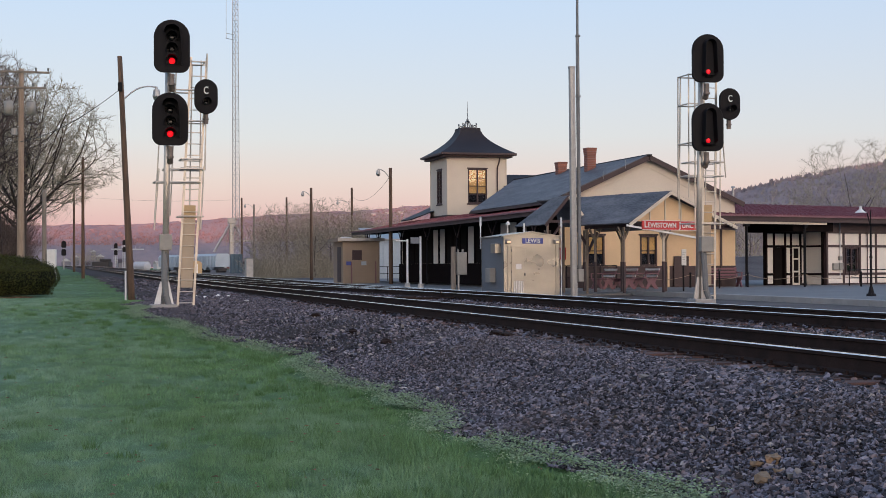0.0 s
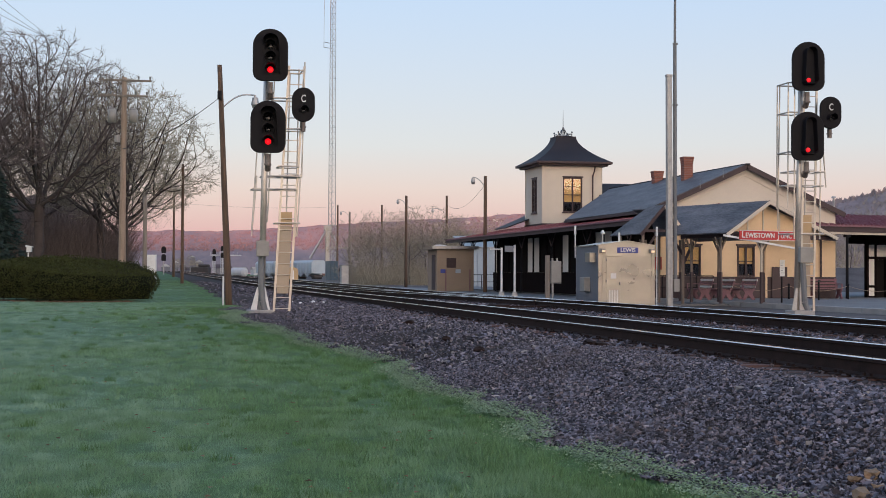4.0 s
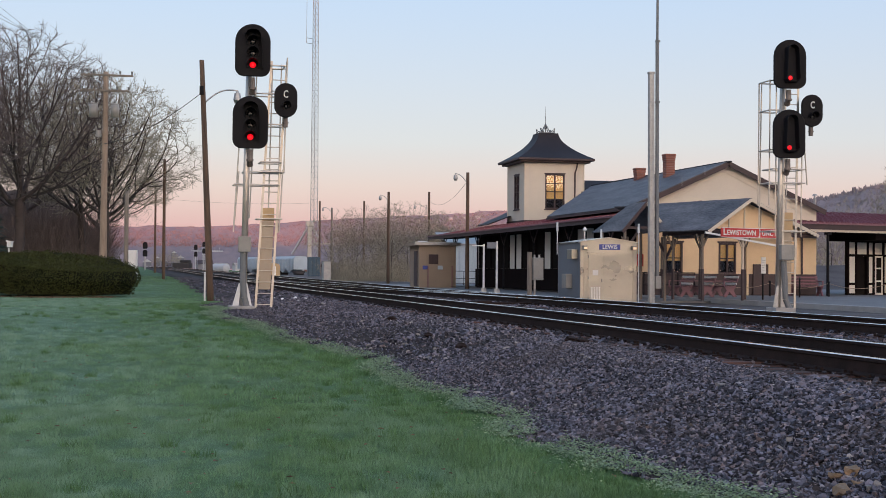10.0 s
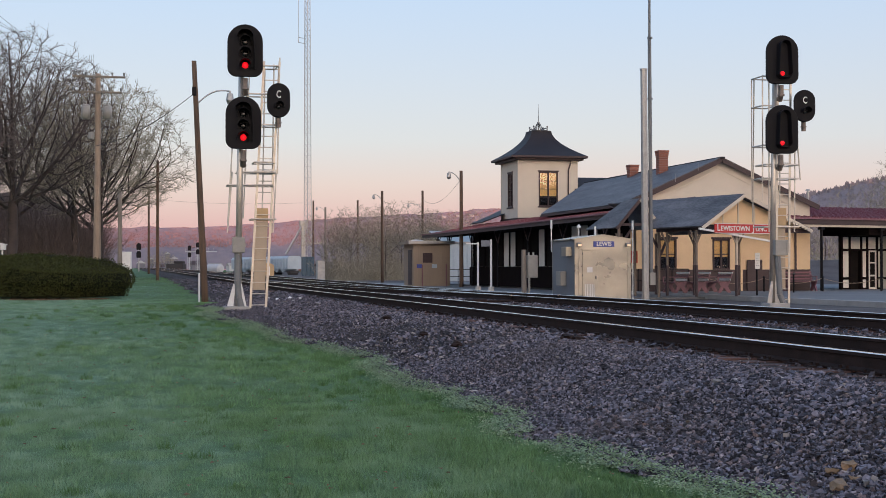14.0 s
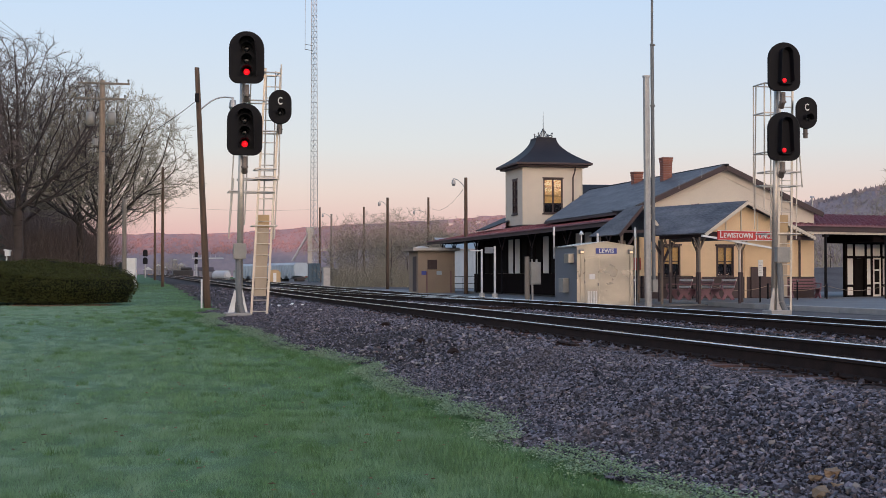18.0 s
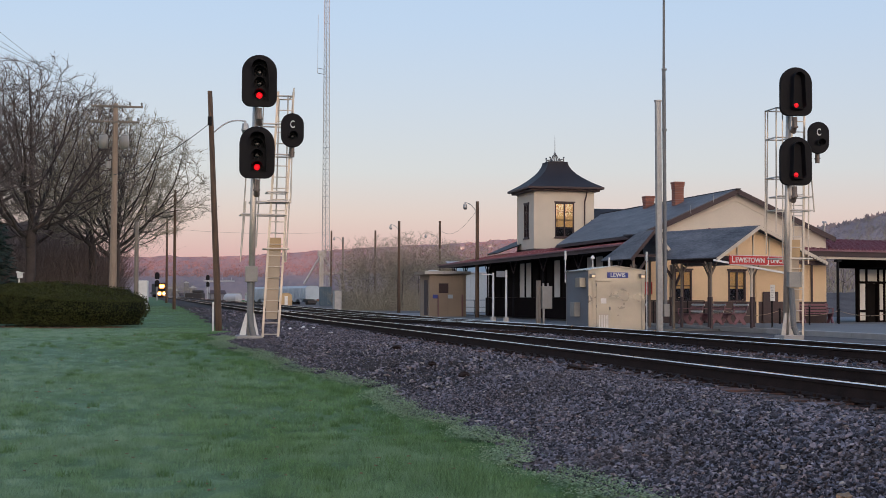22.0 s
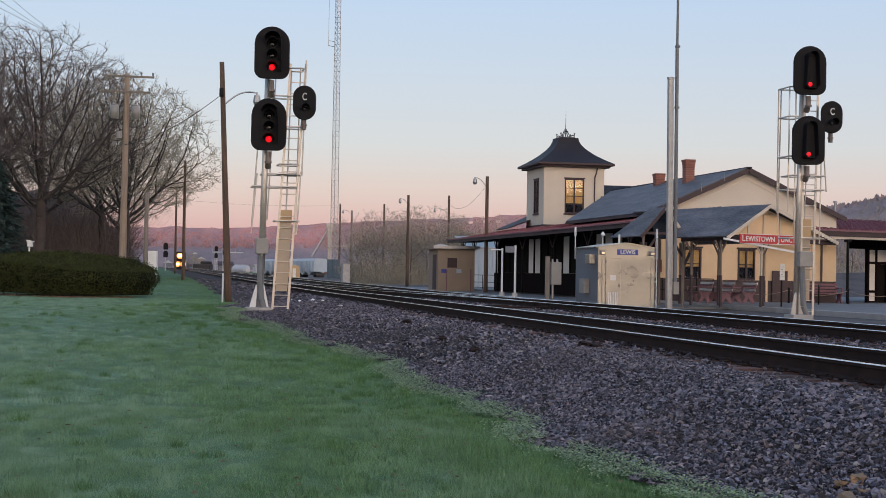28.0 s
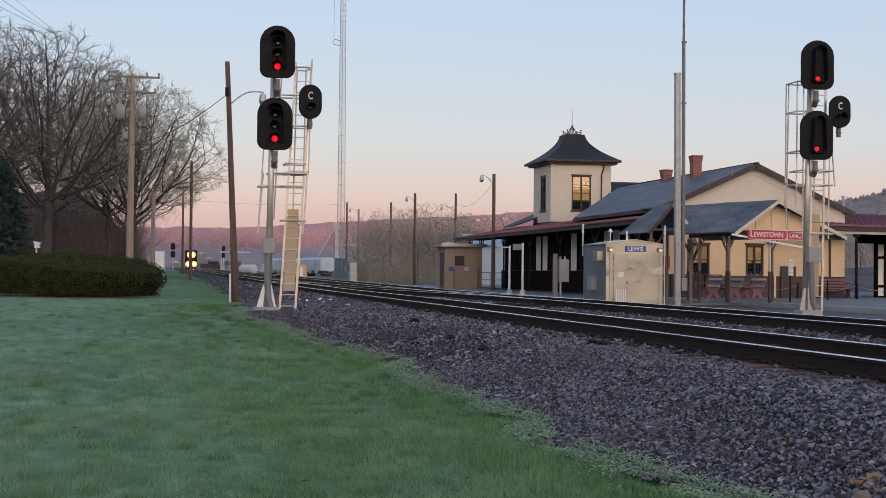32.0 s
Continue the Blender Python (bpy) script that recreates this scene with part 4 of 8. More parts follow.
def weeds():
    """Low clover-like leaves creeping over the edge of the stones."""
    r = np.random.RandomState(8)
    V, F, k = [], [], 0
    for i in range(46000):
        y = 8 + 30 * r.rand() ** 1.3
        x = ballast_edge(y) + r.randn() * 0.13 - 0.08
        if noise.noise((x * 1.8, y * 1.1, 7)) < -0.28:
            continue
        z = (ballast_z(x, y) if x > ballast_edge(y) else ground_z(x, y)) + 0.02 + 0.05 * r.rand()
        a, s = r.rand() * 6.28, 0.007 + 0.009 * r.rand() + 0.00012 * y
        c, q = math.cos(a) * s, math.sin(a) * s
        t = r.randn(2) * 0.4 * s
        V += [(x - c, y - q, z), (x + q * 0.7, y - c * 0.7, z + t[0]), (x + c, y + q, z + t[1]), (x - q * 0.7, y + c * 0.7, z + t[0])]
        F.append((k, k + 1, k + 2, k + 3))
        k += 4
    tagged(new("edge_weeds", raw_mesh("edge_weeds", V, F, WEED)), "pale green weeds creeping over the ballast edge", "weeds", kind="stuff")
    V, F, k = [], [], 0
    for i in range(420):
        x, y = r.uniform(-5, 3.6), 9.5 + 32 * r.rand() ** 1.5
        z = ground_z(x, y) + 0.035 + 0.02 * r.rand()
        a, s = r.rand() * 6.28, 0.012 + 0.03 * r.rand() ** 2
        c, q = math.cos(a) * s, math.sin(a) * s
        V += [(x - c, y - q, z), (x + q * 0.6, y - c * 0.6, z + 0.012), (x + c, y + q, z), (x - q * 0.6, y + c * 0.6, z + 0.01)]
        F.append((k, k + 1, k + 2, k + 3))
        k += 4
    tagged(new("fallen_leaves", raw_mesh("fallen_leaves", V, F, STRAW)), "scattered dry brown leaves on the lawn", "leaves", kind="stuff")


weeds()


# ---- signals ----
def plate_outline(w, h, cut, flat=0.0, n=14):
    """Signal background: round top, straight sides, clipped lower corners; flat=1 makes a full oval."""
    r = w / 2
    pts = [(r * math.cos(math.pi * i / n), h / 2 - r + r * math.sin(math.pi * i / n)) for i in range(n + 1)]
    if flat:
        pts += [(-r * math.cos(math.pi * i / n), -h / 2 + r - r * math.sin(math.pi * i / n)) for i in range(n + 1)]
    else:
        for i in range(6):
            t = math.pi / 2 * i / 5
            pts.append((-r + cut - cut * math.cos(t), -h / 2 + cut - cut * math.sin(t)))
        for i in range(6):
            t = math.pi / 2 * (1 - i / 5)
            pts.append((r - cut + cut * math.cos(t), -h / 2 + cut - cut * math.sin(t)))
    return pts


def signal_head(parent, x, z, turn, lights, w=0.94, h=1.40, deep=False):
    """A head with three lenses under one long hood; only the lowest burns."""
    hd = new("signal_head")
    hd.parent, hd.matrix_basis = parent, pose(x, -0.28, z, 0, 0, turn)
    hd["label"] = "black oval signal head with deep hoods, lowest light red"
    bm = B()
    o = plate_outline(w, h, 0.24)
    loft(bm, [[(a, 0.05, b) for a, b in o], [(a, -0.02, b) for a, b in o], [(a * 0.97, -0.035, b * 0.98) for a, b in o]])
    part("background_plate", bm, BLACK, hd)
    bm = B()
    box(bm, -0.17, 0.17, 0.052, 0.30, -0.45, 0.5, 0.03)
    part("housing", bm, BLACK, hd)
    for k, dz in enumerate((0.22, -0.09, -0.40)):
        if deep and k < 2:
            continue
        bm = B()
        n = 14
        # open hood: a tunnel cut away below
        outer = [(0.155 * math.cos(math.pi * (-0.18 + 1.36 * i / n)), 0.155 * math.sin(math.pi * (-0.18 + 1.36 * i / n))) for i in range(n + 1)]
        reach = 0.34
        rings = []
        for rr in (1.0, 0.93):
            rings.append([(a * rr, -0.03, b * rr + dz) for a, b in outer])
            rings.append([(a * rr, -0.03 - reach * (0.45 + 0.55 * max(0, b) / 0.155), b * rr + dz) for a, b in outer])
        loft(bm, [rings[0], rings[1], rings[3], rings[2]], close=False)
        if deep:
            bm.free()
        else:
            part("hood", bm, BLACK, hd)
        bm = B()
        r_ = bmesh.ops.create_uvsphere(bm, u_segments=16, v_segments=8, radius=0.068 if deep else 0.085)
        for v in r_["verts"]:
            v.co = Vector((v.co.x, -0.035 + v.co.y * 0.35, v.co.z + dz))
        part("lens", bm, (RED_SIDE if deep else RED_LIGHT) if k == 2 else LENS_DARK, hd, "glowing red lens" if k == 2 else "dark unlit lens", True)
    if not deep:
        bm = B()
        # one broad cowl shields all lenses from the side
        side = [(0.20, 0.40), (0.235, 0.1), (0.25, -0.2), (0.25, -0.5)]
        rings = [[(a, -0.03, b), (a + 0.02, -0.03, b), (a + 0.02, -0.30, b - 0.02), (a, -0.30, b - 0.02)] for a, b in side]
        loft(bm, rings)
        arch = [(0.21 * math.cos(math.pi * i / 12), 0.38 + 0.15 * math.sin(math.pi * i / 12)) for i in range(13)]
        loft(bm, [[(a, -0.03, b), (a, -0.40, b), (a * 0.93, -0.40, b - 0.015), (a * 0.93, -0.03, b - 0.015)] for a, b in arch])
        part("cowl", bm, BLACK, hd)
    if deep:
        # one long tunnel hood over all three lenses, canted aside
        o2 = [(0.16 * math.cos(math.pi * i / 12), 0.36 + 0.17 * math.sin(math.pi * i / 12)) for i in range(13)] + [(-0.18, -0.1), (-0.20, -0.46), (-0.14, -0.54), (0.14, -0.54), (0.20, -0.46), (0.18, -0.1)]
        bm = B()
        loft(bm, [[(a, -0.03, b) for a, b in o2], [(a + 0.05, -0.23, b + 0.02) for a, b in o2], [(a * 0.93 + 0.05, -0.23, b * 0.97 + 0.02) for a, b in o2], [(a * 0.93, -0.03, b * 0.97) for a, b in o2]], caps=False)
        part("tunnel_hood", bm, BLACK, hd)
    bm = B()
    rod(bm, (0, 0.12, -h / 2 - 0.02), (0, 0.12, -h / 2 - 0.28), 0.075, 0.075, 10)
    rod(bm, (0, 0.12, -h / 2 - 0.28), (0, 0.12, -h / 2 - 0.33), 0.10, 0.10, 10)
    rod(bm, (0, 0.12, -h / 2 - 0.30), (0, 0.28, -h / 2 - 0.42), 0.07, 0.09, 10)
    part("mounting_bracket", bm, BRACKET, hd)


def marker_head(parent, x, z, turn):
    hd = new("marker_head")
    hd.parent, hd.matrix_basis = parent, pose(x, -0.12, z, 0, 0, turn)
    hd["label"] = "small black oval head with a white letter"
    bm = B()
    o = plate_outline(0.62, 0.93, 0, 1)
    loft(bm, [[(a, 0.05, b) for a, b in o], [(a, -0.02, b) for a, b in o], [(a * 0.95, -0.035, b * 0.96) for a, b in o]])
    part("background_plate", bm, BLACK, hd)
    bm = B()
    rod(bm, (0, -0.03, 0.15), (0, -0.05, 0.15), 0.115, 0.115, 18)
    part("letter_disc", bm, BLACK, hd)
    lettering("letter", "C", 0.255, pose(0, -0.056, 0.15) @ Matrix.Diagonal((0.74, 1, 1.1, 1)), WHITE, hd, "white letter C")
    bm = B()
    n = 12
    outer = [(0.12 * math.cos(math.pi * (-0.1 + 1.2 * i / n)), 0.12 * math.sin(math.pi * (-0.1 + 1.2 * i / n))) for i in range(n + 1)]
    loft(bm, [[(a, -0.03, b - 0.17) for a, b in outer], [(a + 0.03, -0.26, b - 0.15) for a, b in outer], [(a * 0.9 + 0.03, -0.26, b * 0.9 - 0.15) for a, b in outer], [(a * 0.9, -0.03, b * 0.9 - 0.17) for a, b in outer]], close=False)
    part("hood", bm, BLACK, hd)
    bm = B()
    r_ = bmesh.ops.create_uvsphere(bm, u_segments=14, v_segments=8, radius=0.065)
    for v in r_["verts"]:
        v.co = Vector((v.co.x, -0.035 + v.co.y * 0.5, v.co.z - 0.18))
    part("lens", bm, LENS_DARK, hd)
    bm = B()
    rod(bm, (0, 0.1, -0.44), (0, 0.1, -0.72), 0.065, 0.065, 10)
    rod(bm, (0, 0.1, -0.58), (0, 0.1, -0.61), 0.085, 0.085, 10)
    part("mounting_bracket", bm, BRACKET, hd)


def ladder(parent, x, y, z0, z1, w, lean, name="ladder"):
    ld = new(name)
    ld.parent, ld.matrix_basis = parent, pose(x, y, z0)
    ld["label"] = "pale aluminium ladder"
    hgt = z1 - z0
    for s in (-1, 1):
        bm = B()
        bar(bm, (s * w / 2, 0, 0), (s * w / 2 + lean, 0, hgt), 0.03, 0.06)
        part("side_rail", bm, ALU, ld)
    bm = B()
    rod(bm, (-w / 2, 0, 0), (w / 2, 0, 0), 0.014, 0.014, 6)
    rung = mesh_of("rung", bm, ALU)
    n = int(hgt / 0.305)
    for i in range(n):
        q = 0.12 + i * 0.305
        o = new("rung", rung)
        o.parent, o.matrix_basis = ld, pose(lean * q / hgt, 0, q)
    return ld


def bars(parent, name, segs, r, material, label=""):
    for a, b in segs:
        bm = B()
        rod(bm, a, b, r, r, 7)
        part(name, bm, material, parent, label)


def signal_left(x, y, z):
    root = thing("railway_signal", x, y, z, 0, "tall railway signal with two red-lit black heads on a concrete base", "railway signal", "signals by the tracks")
    bm = B()
    box(bm, -0.38, 0.30, -0.32, 0.5, -0.25, 0.11, 0.02)
    part("concrete_base", bm, CONCRETE, root)
    for s in (-0.24, 0.17):
        bm = B()
        prism(bm, [(s * 0.85 - 0.09, -0.05, 0.12), (s * 0.85 + 0.08, -0.05, 0.12), (s * 0.4 + 0.03, -0.05, 0.72), (s * 0.4 - 0.03, -0.05, 0.72)], (0, 0.03, 0))
        part("foot_gusset", bm, WHITE, root)
    bm = B()
    rod(bm, (0, 0.06, 0.1), (0.11, 0.06, 6.95), 0.09, 0.08, 14)
    part("mast", bm, ALU, root, smooth=True)
    bm = B()
    path_tube(bm, [(0.10, -0.06, 0.05), (0.02, -0.06, 0.35), (-0.02, -0.06, 0.8), (-0.02, -0.06, 1.55)], 0.085, 10)
    part("cable_conduit", bm, GREY_PIPE, root, "bent grey cable pipe")
    bm = B()
    box(bm, -0.16, 0.17, -0.22, -0.03, 1.55, 1.97, 0.015)
    box(bm, 0.174, 0.19, -0.2, -0.05, 1.7, 1.8)
    rod(bm, (0, -0.1, 1.50), (0, -0.1, 1.55), 0.05, 0.05, 10)
    part("junction_box", bm, BOX_GREY, root)
    signal_head(root, 0.17, 6.95, -4, 1)
    signal_head(root, 0.12, 5.02, -4, 1)
    marker_head(root, 1.08, 5.66, -4)
    ladder(root, 0.55, 0.18, 0.02, 6.75, 0.42, 0.38)
    bm = B()
    prism(bm, [(0.42, 0.205, 0.55), (0.74, 0.205, 0.55), (0.82, 0.205, 2.395), (0.50, 0.205, 2.395)], (0, 0.02, 0))
    part("climb_guard", bm, GUARD_GREY, root, "weathered grey-tan climbing guard")
    bm = B()
    box(bm, 0.50, 0.83, 0.205, 0.225, 2.40, 2.76, 0.004)
    part("guard_top", bm, TAN_PANEL, root, "clean tan top board")
    segs = []
    for zz, a, b in ((2.46, 0.38, 1.02), (3.38, -0.25, 0.95), (3.73, 0.0, 1.05), (4.0, 0.45, 1.0), (5.02, 0.4, 1.15), (5.85, 0.3, 1.0), (6.62, 0.68, 1.08)):
        segs += [((a, 0.10, zz), (b, 0.10, zz)), ((a, 0.75, zz), (b, 0.75, zz)), ((b, 0.10, zz), (b, 0.75, zz)), ((a, 0.10, zz), (a, 0.75, zz))]
    bars(root, "platform_bar", segs, 0.022, ALU)
    segs = [((-0.25, 0.4, 2.1), (-0.12, 0.4, 3.75)), ((-0.22, 0.75, 2.3), (-0.05, 0.75, 5.2)), ((0.95, 0.1, 2.1), (1.04, 0.1, 3.8)), ((0.98, 0.75, 2.1), (1.05, 0.75, 6.75)), ((0.20, 0.75, 2.5), (0.38, 0.75, 6.6)), ((1.07, 0.12, 3.7), (1.14, 0.12, 6.85)), ((0.72, 0.75, 2.5), (0.8, 0.75, 6.6))]
    bars(root, "cage_bar", segs, 0.02, ALU)
    bm = B()
    box(bm, 0.44, 1.0, 0.1, 0.7, 3.74, 3.77, 0.004)
    part("work_platform", bm, GALV, root)
    return root


def signal_right(x, y, z):
    root = thing("railway_signal", x, y, z, 0, "railway signal with two red-lit heads beside the platform", "railway signal", "signals by the tracks")
    bm = B()
    box(bm, -0.22, 0.42, -0.2, 0.4, -0.25, 0.05, 0.02)
    part("concrete_base", bm, CONCRETE, root)
    for s in (-0.2, 0.15):
        bm = B()
        prism(bm, [(s * 0.7 - 0.08, -0.05, 0.055), (s * 0.7 + 0.07, -0.05, 0.055), (s * 0.35 + 0.03, -0.05, 0.68), (s * 0.35 - 0.03, -0.05, 0.68)], (0, 0.03, 0))
        part("foot_gusset", bm, PALE_CONCRETE, root)
    bm = B()
    rod(bm, (-0.02, 0.06, 0.05), (0.12, 0.06, 6.9), 0.085, 0.075, 14)
    part("mast", bm, ALU, root, smooth=True)
    bm = B()
    path_tube(bm, [(0.28, -0.06, 0.02), (0.16, -0.06, 0.3), (0.14, -0.06, 0.8), (0.10, -0.06, 1.4)], 0.085, 10)
    part("cable_conduit", bm, GREY_PIPE, root, "bent grey cable pipe")
    bm = B()
    box(bm, -0.04, 0.36, -0.22, -0.03, 1.42, 1.86, 0.015)
    box(bm, 0.30, 0.364, -0.23, -0.21, 1.5, 1.78)
    part("junction_box", bm, BOX_GREY, root)
    signal_head(root, 0.17, 7.03, -9, 1, 0.94, 1.40, True)
    signal_head(root, 0.15, 5.03, -9, 1, 0.94, 1.40, True)
    marker_head(root, 0.95, 5.74, -9)
    ladder(root, 0.38, 0.2, 0.02, 6.6, 0.40, 0.10)
    bm = B()
    box(bm, 0.22, 0.50, 0.235, 0.255, 0.45, 2.72, 0.004)
    part("climb_guard", bm, GUARD_GREY, root, "weathered grey-tan climbing guard")
    bm = B()
    box(bm, 0.20, 0.53, 0.22, 0.233, 2.25, 2.80, 0.004)
    part("guard_top", bm, TAN_PANEL, root, "clean tan top board")
    segs = []
    for zz, a, b in ((2.25, -0.22, 0.85), (3.65, -0.2, 0.85), (4.05, -0.15, 0.85), (4.6, -0.26, 0.2), (5.75, -0.26, 0.2), (6.60, -0.26, 0.3)):
        segs += [((a, 0.10, zz), (b, 0.10, zz)), ((a, 0.8, zz), (b, 0.8, zz)), ((b, 0.10, zz), (b, 0.8, zz)), ((a, 0.10, zz), (a, 0.8, zz))]
    bars(root, "platform_bar", segs, 0.022, ALU)
    segs = [((-0.28, 0.8, 3.0), (-0.26, 0.8, 6.6)), ((-0.28, 0.1, 3.0), (-0.26, 0.1, 6.62)), ((-0.08, 0.1, 2.1), (-0.06, 0.1, 6.7)), ((-0.25, 0.8, 2.4), (-0.18, 0.8, 6.6)), ((0.60, 0.8, 2.1), (0.66, 0.8, 5.8)), ((0.92, 0.1, 3.6), (0.80, 0.1, 5.1)), ((0.72, 0.1, 2.1), (0.76, 0.1, 5.4)), ((0.36, 0.8, 2.2), (0.42, 0.8, 6.5))]
    bars(root, "cage_bar", segs, 0.021, ALU)
    return root


signal_left(2.90, 36.68, 0.51)
signal_right(18.13, 35.85, 0.56)


# ---- poles and wires ----
def cobra_lamp(root, at_, to, glowing=False):
    a, b = Vector(at_), Vector(to)
    bm = B()
    top = b + Vector((0, 0, 0.14))
    path_tube(bm, [a.lerp(top, i / 8) + Vector((0, 0, 0.16 * (top - a).length * math.sin(math.pi * i / 8))) for i in range(9)], 0.026, 7)
    arm = part("lamp_arm", bm, GALV, root)
    bm = B()
    rod(bm, b + Vector((0, 0, 0.06)), b + Vector((0, 0, -0.18)), 0.10, 0.14, 12)
    rod(bm, b + Vector((0, 0, 0.06)), b + Vector((0, 0, 0.16)), 0.05, 0.03, 10)
    rod(bm, b + Vector((0, 0, -0.18)), b + Vector((0, 0, -0.30)), 0.13, 0.09, 12)
    part("lamp_head", bm, GALV, root, "grey bucket lamp head")


def wood_pole(name, x, y, z, top, r0, r1, material, label, lean=(0, 0), group="", tilt_to=None, lamp=None):
    root = thing(name, x, y, z, 0, label, "utility pole", group)
    h = top - z
    bm = B()
    n = 9
    loft(bm, [[(lean[0] * t + math.cos(6.2832 * i / 10) * (r0 + (r1 - r0) * t) * (1 + 0.03 * math.sin(9 * t + i)), lean[1] * t + math.sin(6.2832 * i / 10) * (r0 + (r1 - r0) * t), -0.3 + (h + 0.3) * t) for i in range(10)] for t in [j / n for j in range(n + 1)]])
    part("pole", bm, material, root, smooth=True)
    if lamp:
        cobra_lamp(root, (lean[0] * lamp[0] / h, 0, lamp[0]), lamp[1])
    return root


pole_a = wood_pole("leaning_lamp_pole", 2.60, 46.6, 0.55, 8.69, 0.122, 0.078, POLE_WOOD, "leaning brown wooden pole with a street lamp arm", lean=(-0.38, 0.0), lamp=(6.65, (0.83, 0, 7.0)))
bm = B()
box(bm, -0.45, -0.31, -0.16, -0.05, 6.95, 7.25, 0.02)
part("insulator_bracket", bm, BLACK, pole_a)
bm = B()
rod(bm, (-0.21, -0.1, -0.1), (-0.21, -0.1, 0.95), 0.03, 0.03, 8)
part("marker_stake", bm, WHITE, pole_a, "white plastic marker")

pole_b = wood_pole("transformer_pole", -1.29, 62.9, 0.75, 10.45, 0.17, 0.11, POLE_TAN, "tall wooden utility pole with two transformers", lean=(0.05, 0))
for zz, w_, dx in ((9.55, 1.15, 0.1), (8.85, 1.1, 0)):
    bm = B()
    box(bm, -w_ + dx, w_ + dx, -0.15, -0.07, zz - 0.045, zz + 0.045, 0.008)
    ca = part("crossarm", bm, POLE_GREY, pole_b)
    for k in (-0.95, -0.5, 0.5, 0.95):
        bm = B()
        rod(bm, (k * w_ + dx, -0.11, zz + 0.06), (k * w_ + dx, -0.11, zz + 0.2), 0.035, 0.05, 8)
        part("insulator", bm, GREY_PIPE, ca)
for s in (-0.48, 0.46):
    bm = B()
    rod(bm, (s, -0.1, 7.65), (s, -0.1, 8.22), 0.19, 0.19, 16)
    rod(bm, (s, -0.1, 8.22), (s, -0.1, 8.29), 0.19, 0.12, 16)
    rod(bm, (s, -0.1, 8.3), (s, -0.1, 8.45), 0.04, 0.04, 8)
    part("transformer", bm, BOX_GREY, pole_b, "grey transformer can", True)
bm = B()
rod(bm, (-0.25, -0.12, 6.75), (-0.25, -0.12, 7.05), 0.13, 0.13, 10)
part("meter_can", bm, BOX_GREY, pole_b)
wood_pole("service_pole", -0.31, 71.9, 0.8, 5.6, 0.13, 0.10, POLE_GREY, "short grey wooden service pole beside the lawn")
wood_pole("line_pole", 2.5, 153.3, 1.0, 10.9, 0.14, 0.10, POLE_WOOD, "brown wooden pole beside the line", group="poles along the line")
wood_pole("line_pole", 2.05, 91.9, 0.82, 8.88, 0.115, 0.085, POLE_WOOD, "brown wooden pole beside the line", group="poles along the line")
yard = "lamp poles along the yard"
wood_pole("lamp_pole", 20.23, 81.5, 0.48, 7.7, 0.14, 0.10, POLE_WOOD, "brown wooden platform pole with a street lamp", group=yard, lamp=(6.5, (-0.78, 0, 7.0)))
wood_pole("lamp_pole", 22.1, 118.0, 0.6, 8.55, 0.15, 0.11, POLE_WOOD, "brown wooden pole with a street lamp beside the yard", group=yard, lamp=(7.1, (-0.75, 0, 7.5)))
wood_pole("lamp_pole", 32.0, 146.5, 0.6, 10.3, 0.16, 0.12, POLE_WOOD, "brown wooden pole with a street lamp beside the yard", group=yard, lamp=(7.6, (-1.6, 0, 8.1)))
wood_pole("lamp_pole", 24.4, 168.8, 0.6, 9.4, 0.16, 0.12, POLE_GREY, "grey wooden pole with a street lamp in the yard", group=yard, lamp=(8.2, (-1.1, 0, 8.7)))
wood_pole("yard_pole", 31.7, 187.7, 0.6, 11.3, 0.18, 0.13, POLE_WOOD, "tall plain wooden yard pole", group=yard)
wood_pole("yard_pole", 35.1, 258.7, 0.6, 14.8, 0.22, 0.16, POLE_WOOD, "tall plain wooden yard pole", group=yard)


def wire(name, a, b, sag, label, r=0.012):
    a, b = Vector(a), Vector(b)
    pts = [a.lerp(b, t / 12) - Vector((0, 0, sag * 4 * (t / 12) * (1 - t / 12))) for t in range(13)]
    side = (b - a).cross(Vector((0, 0, 1))).normalized()
    up = side.cross(b - a).normalized()
    bm = B()
    loft(bm, [[p + (side * math.cos(q) + up * math.sin(q)) * r for q in (0.0, 1.571, 3.142, 4.712)] for p in pts])
    solo(name, bm, WIRE, label, "cable")


for dx, ez in ((-1.0, 8.02), (-0.5, 7.30), (0.6, 6.64)):
    wire("overhead_wire", (-1.2 + dx, 62.8, 10.5), (-5.27, 18, ez), 0.25, "thin overhead power wire above the lawn", 0.006)
wire("overhead_wire", (2.25, 46.6, 7.6), (-1.3, 62.8, 7.2), 0.3, "service wire sagging between two poles", 0.014)
wire("overhead_wire", (-1.1, 62.8, 6.9), (-0.3, 71.9, 5.5), 0.35, "service wire sagging between two poles", 0.016)
wire("overhead_wire", (22.1, 118, 7.8), (32.0, 146.5, 8.0), 1.0, "service wire sagging between lamp poles", 0.012)
wire("overhead_wire", (32.0, 146.5, 9.4), (20.3, 81.5, 7.3), 1.0, "service wire sagging between lamp poles", 0.012)
wire("overhead_wire", (-8, 210, 13.5), (35.1, 258.7, 14.5), 1.0, "thin wire strung across the yard", 0.012)


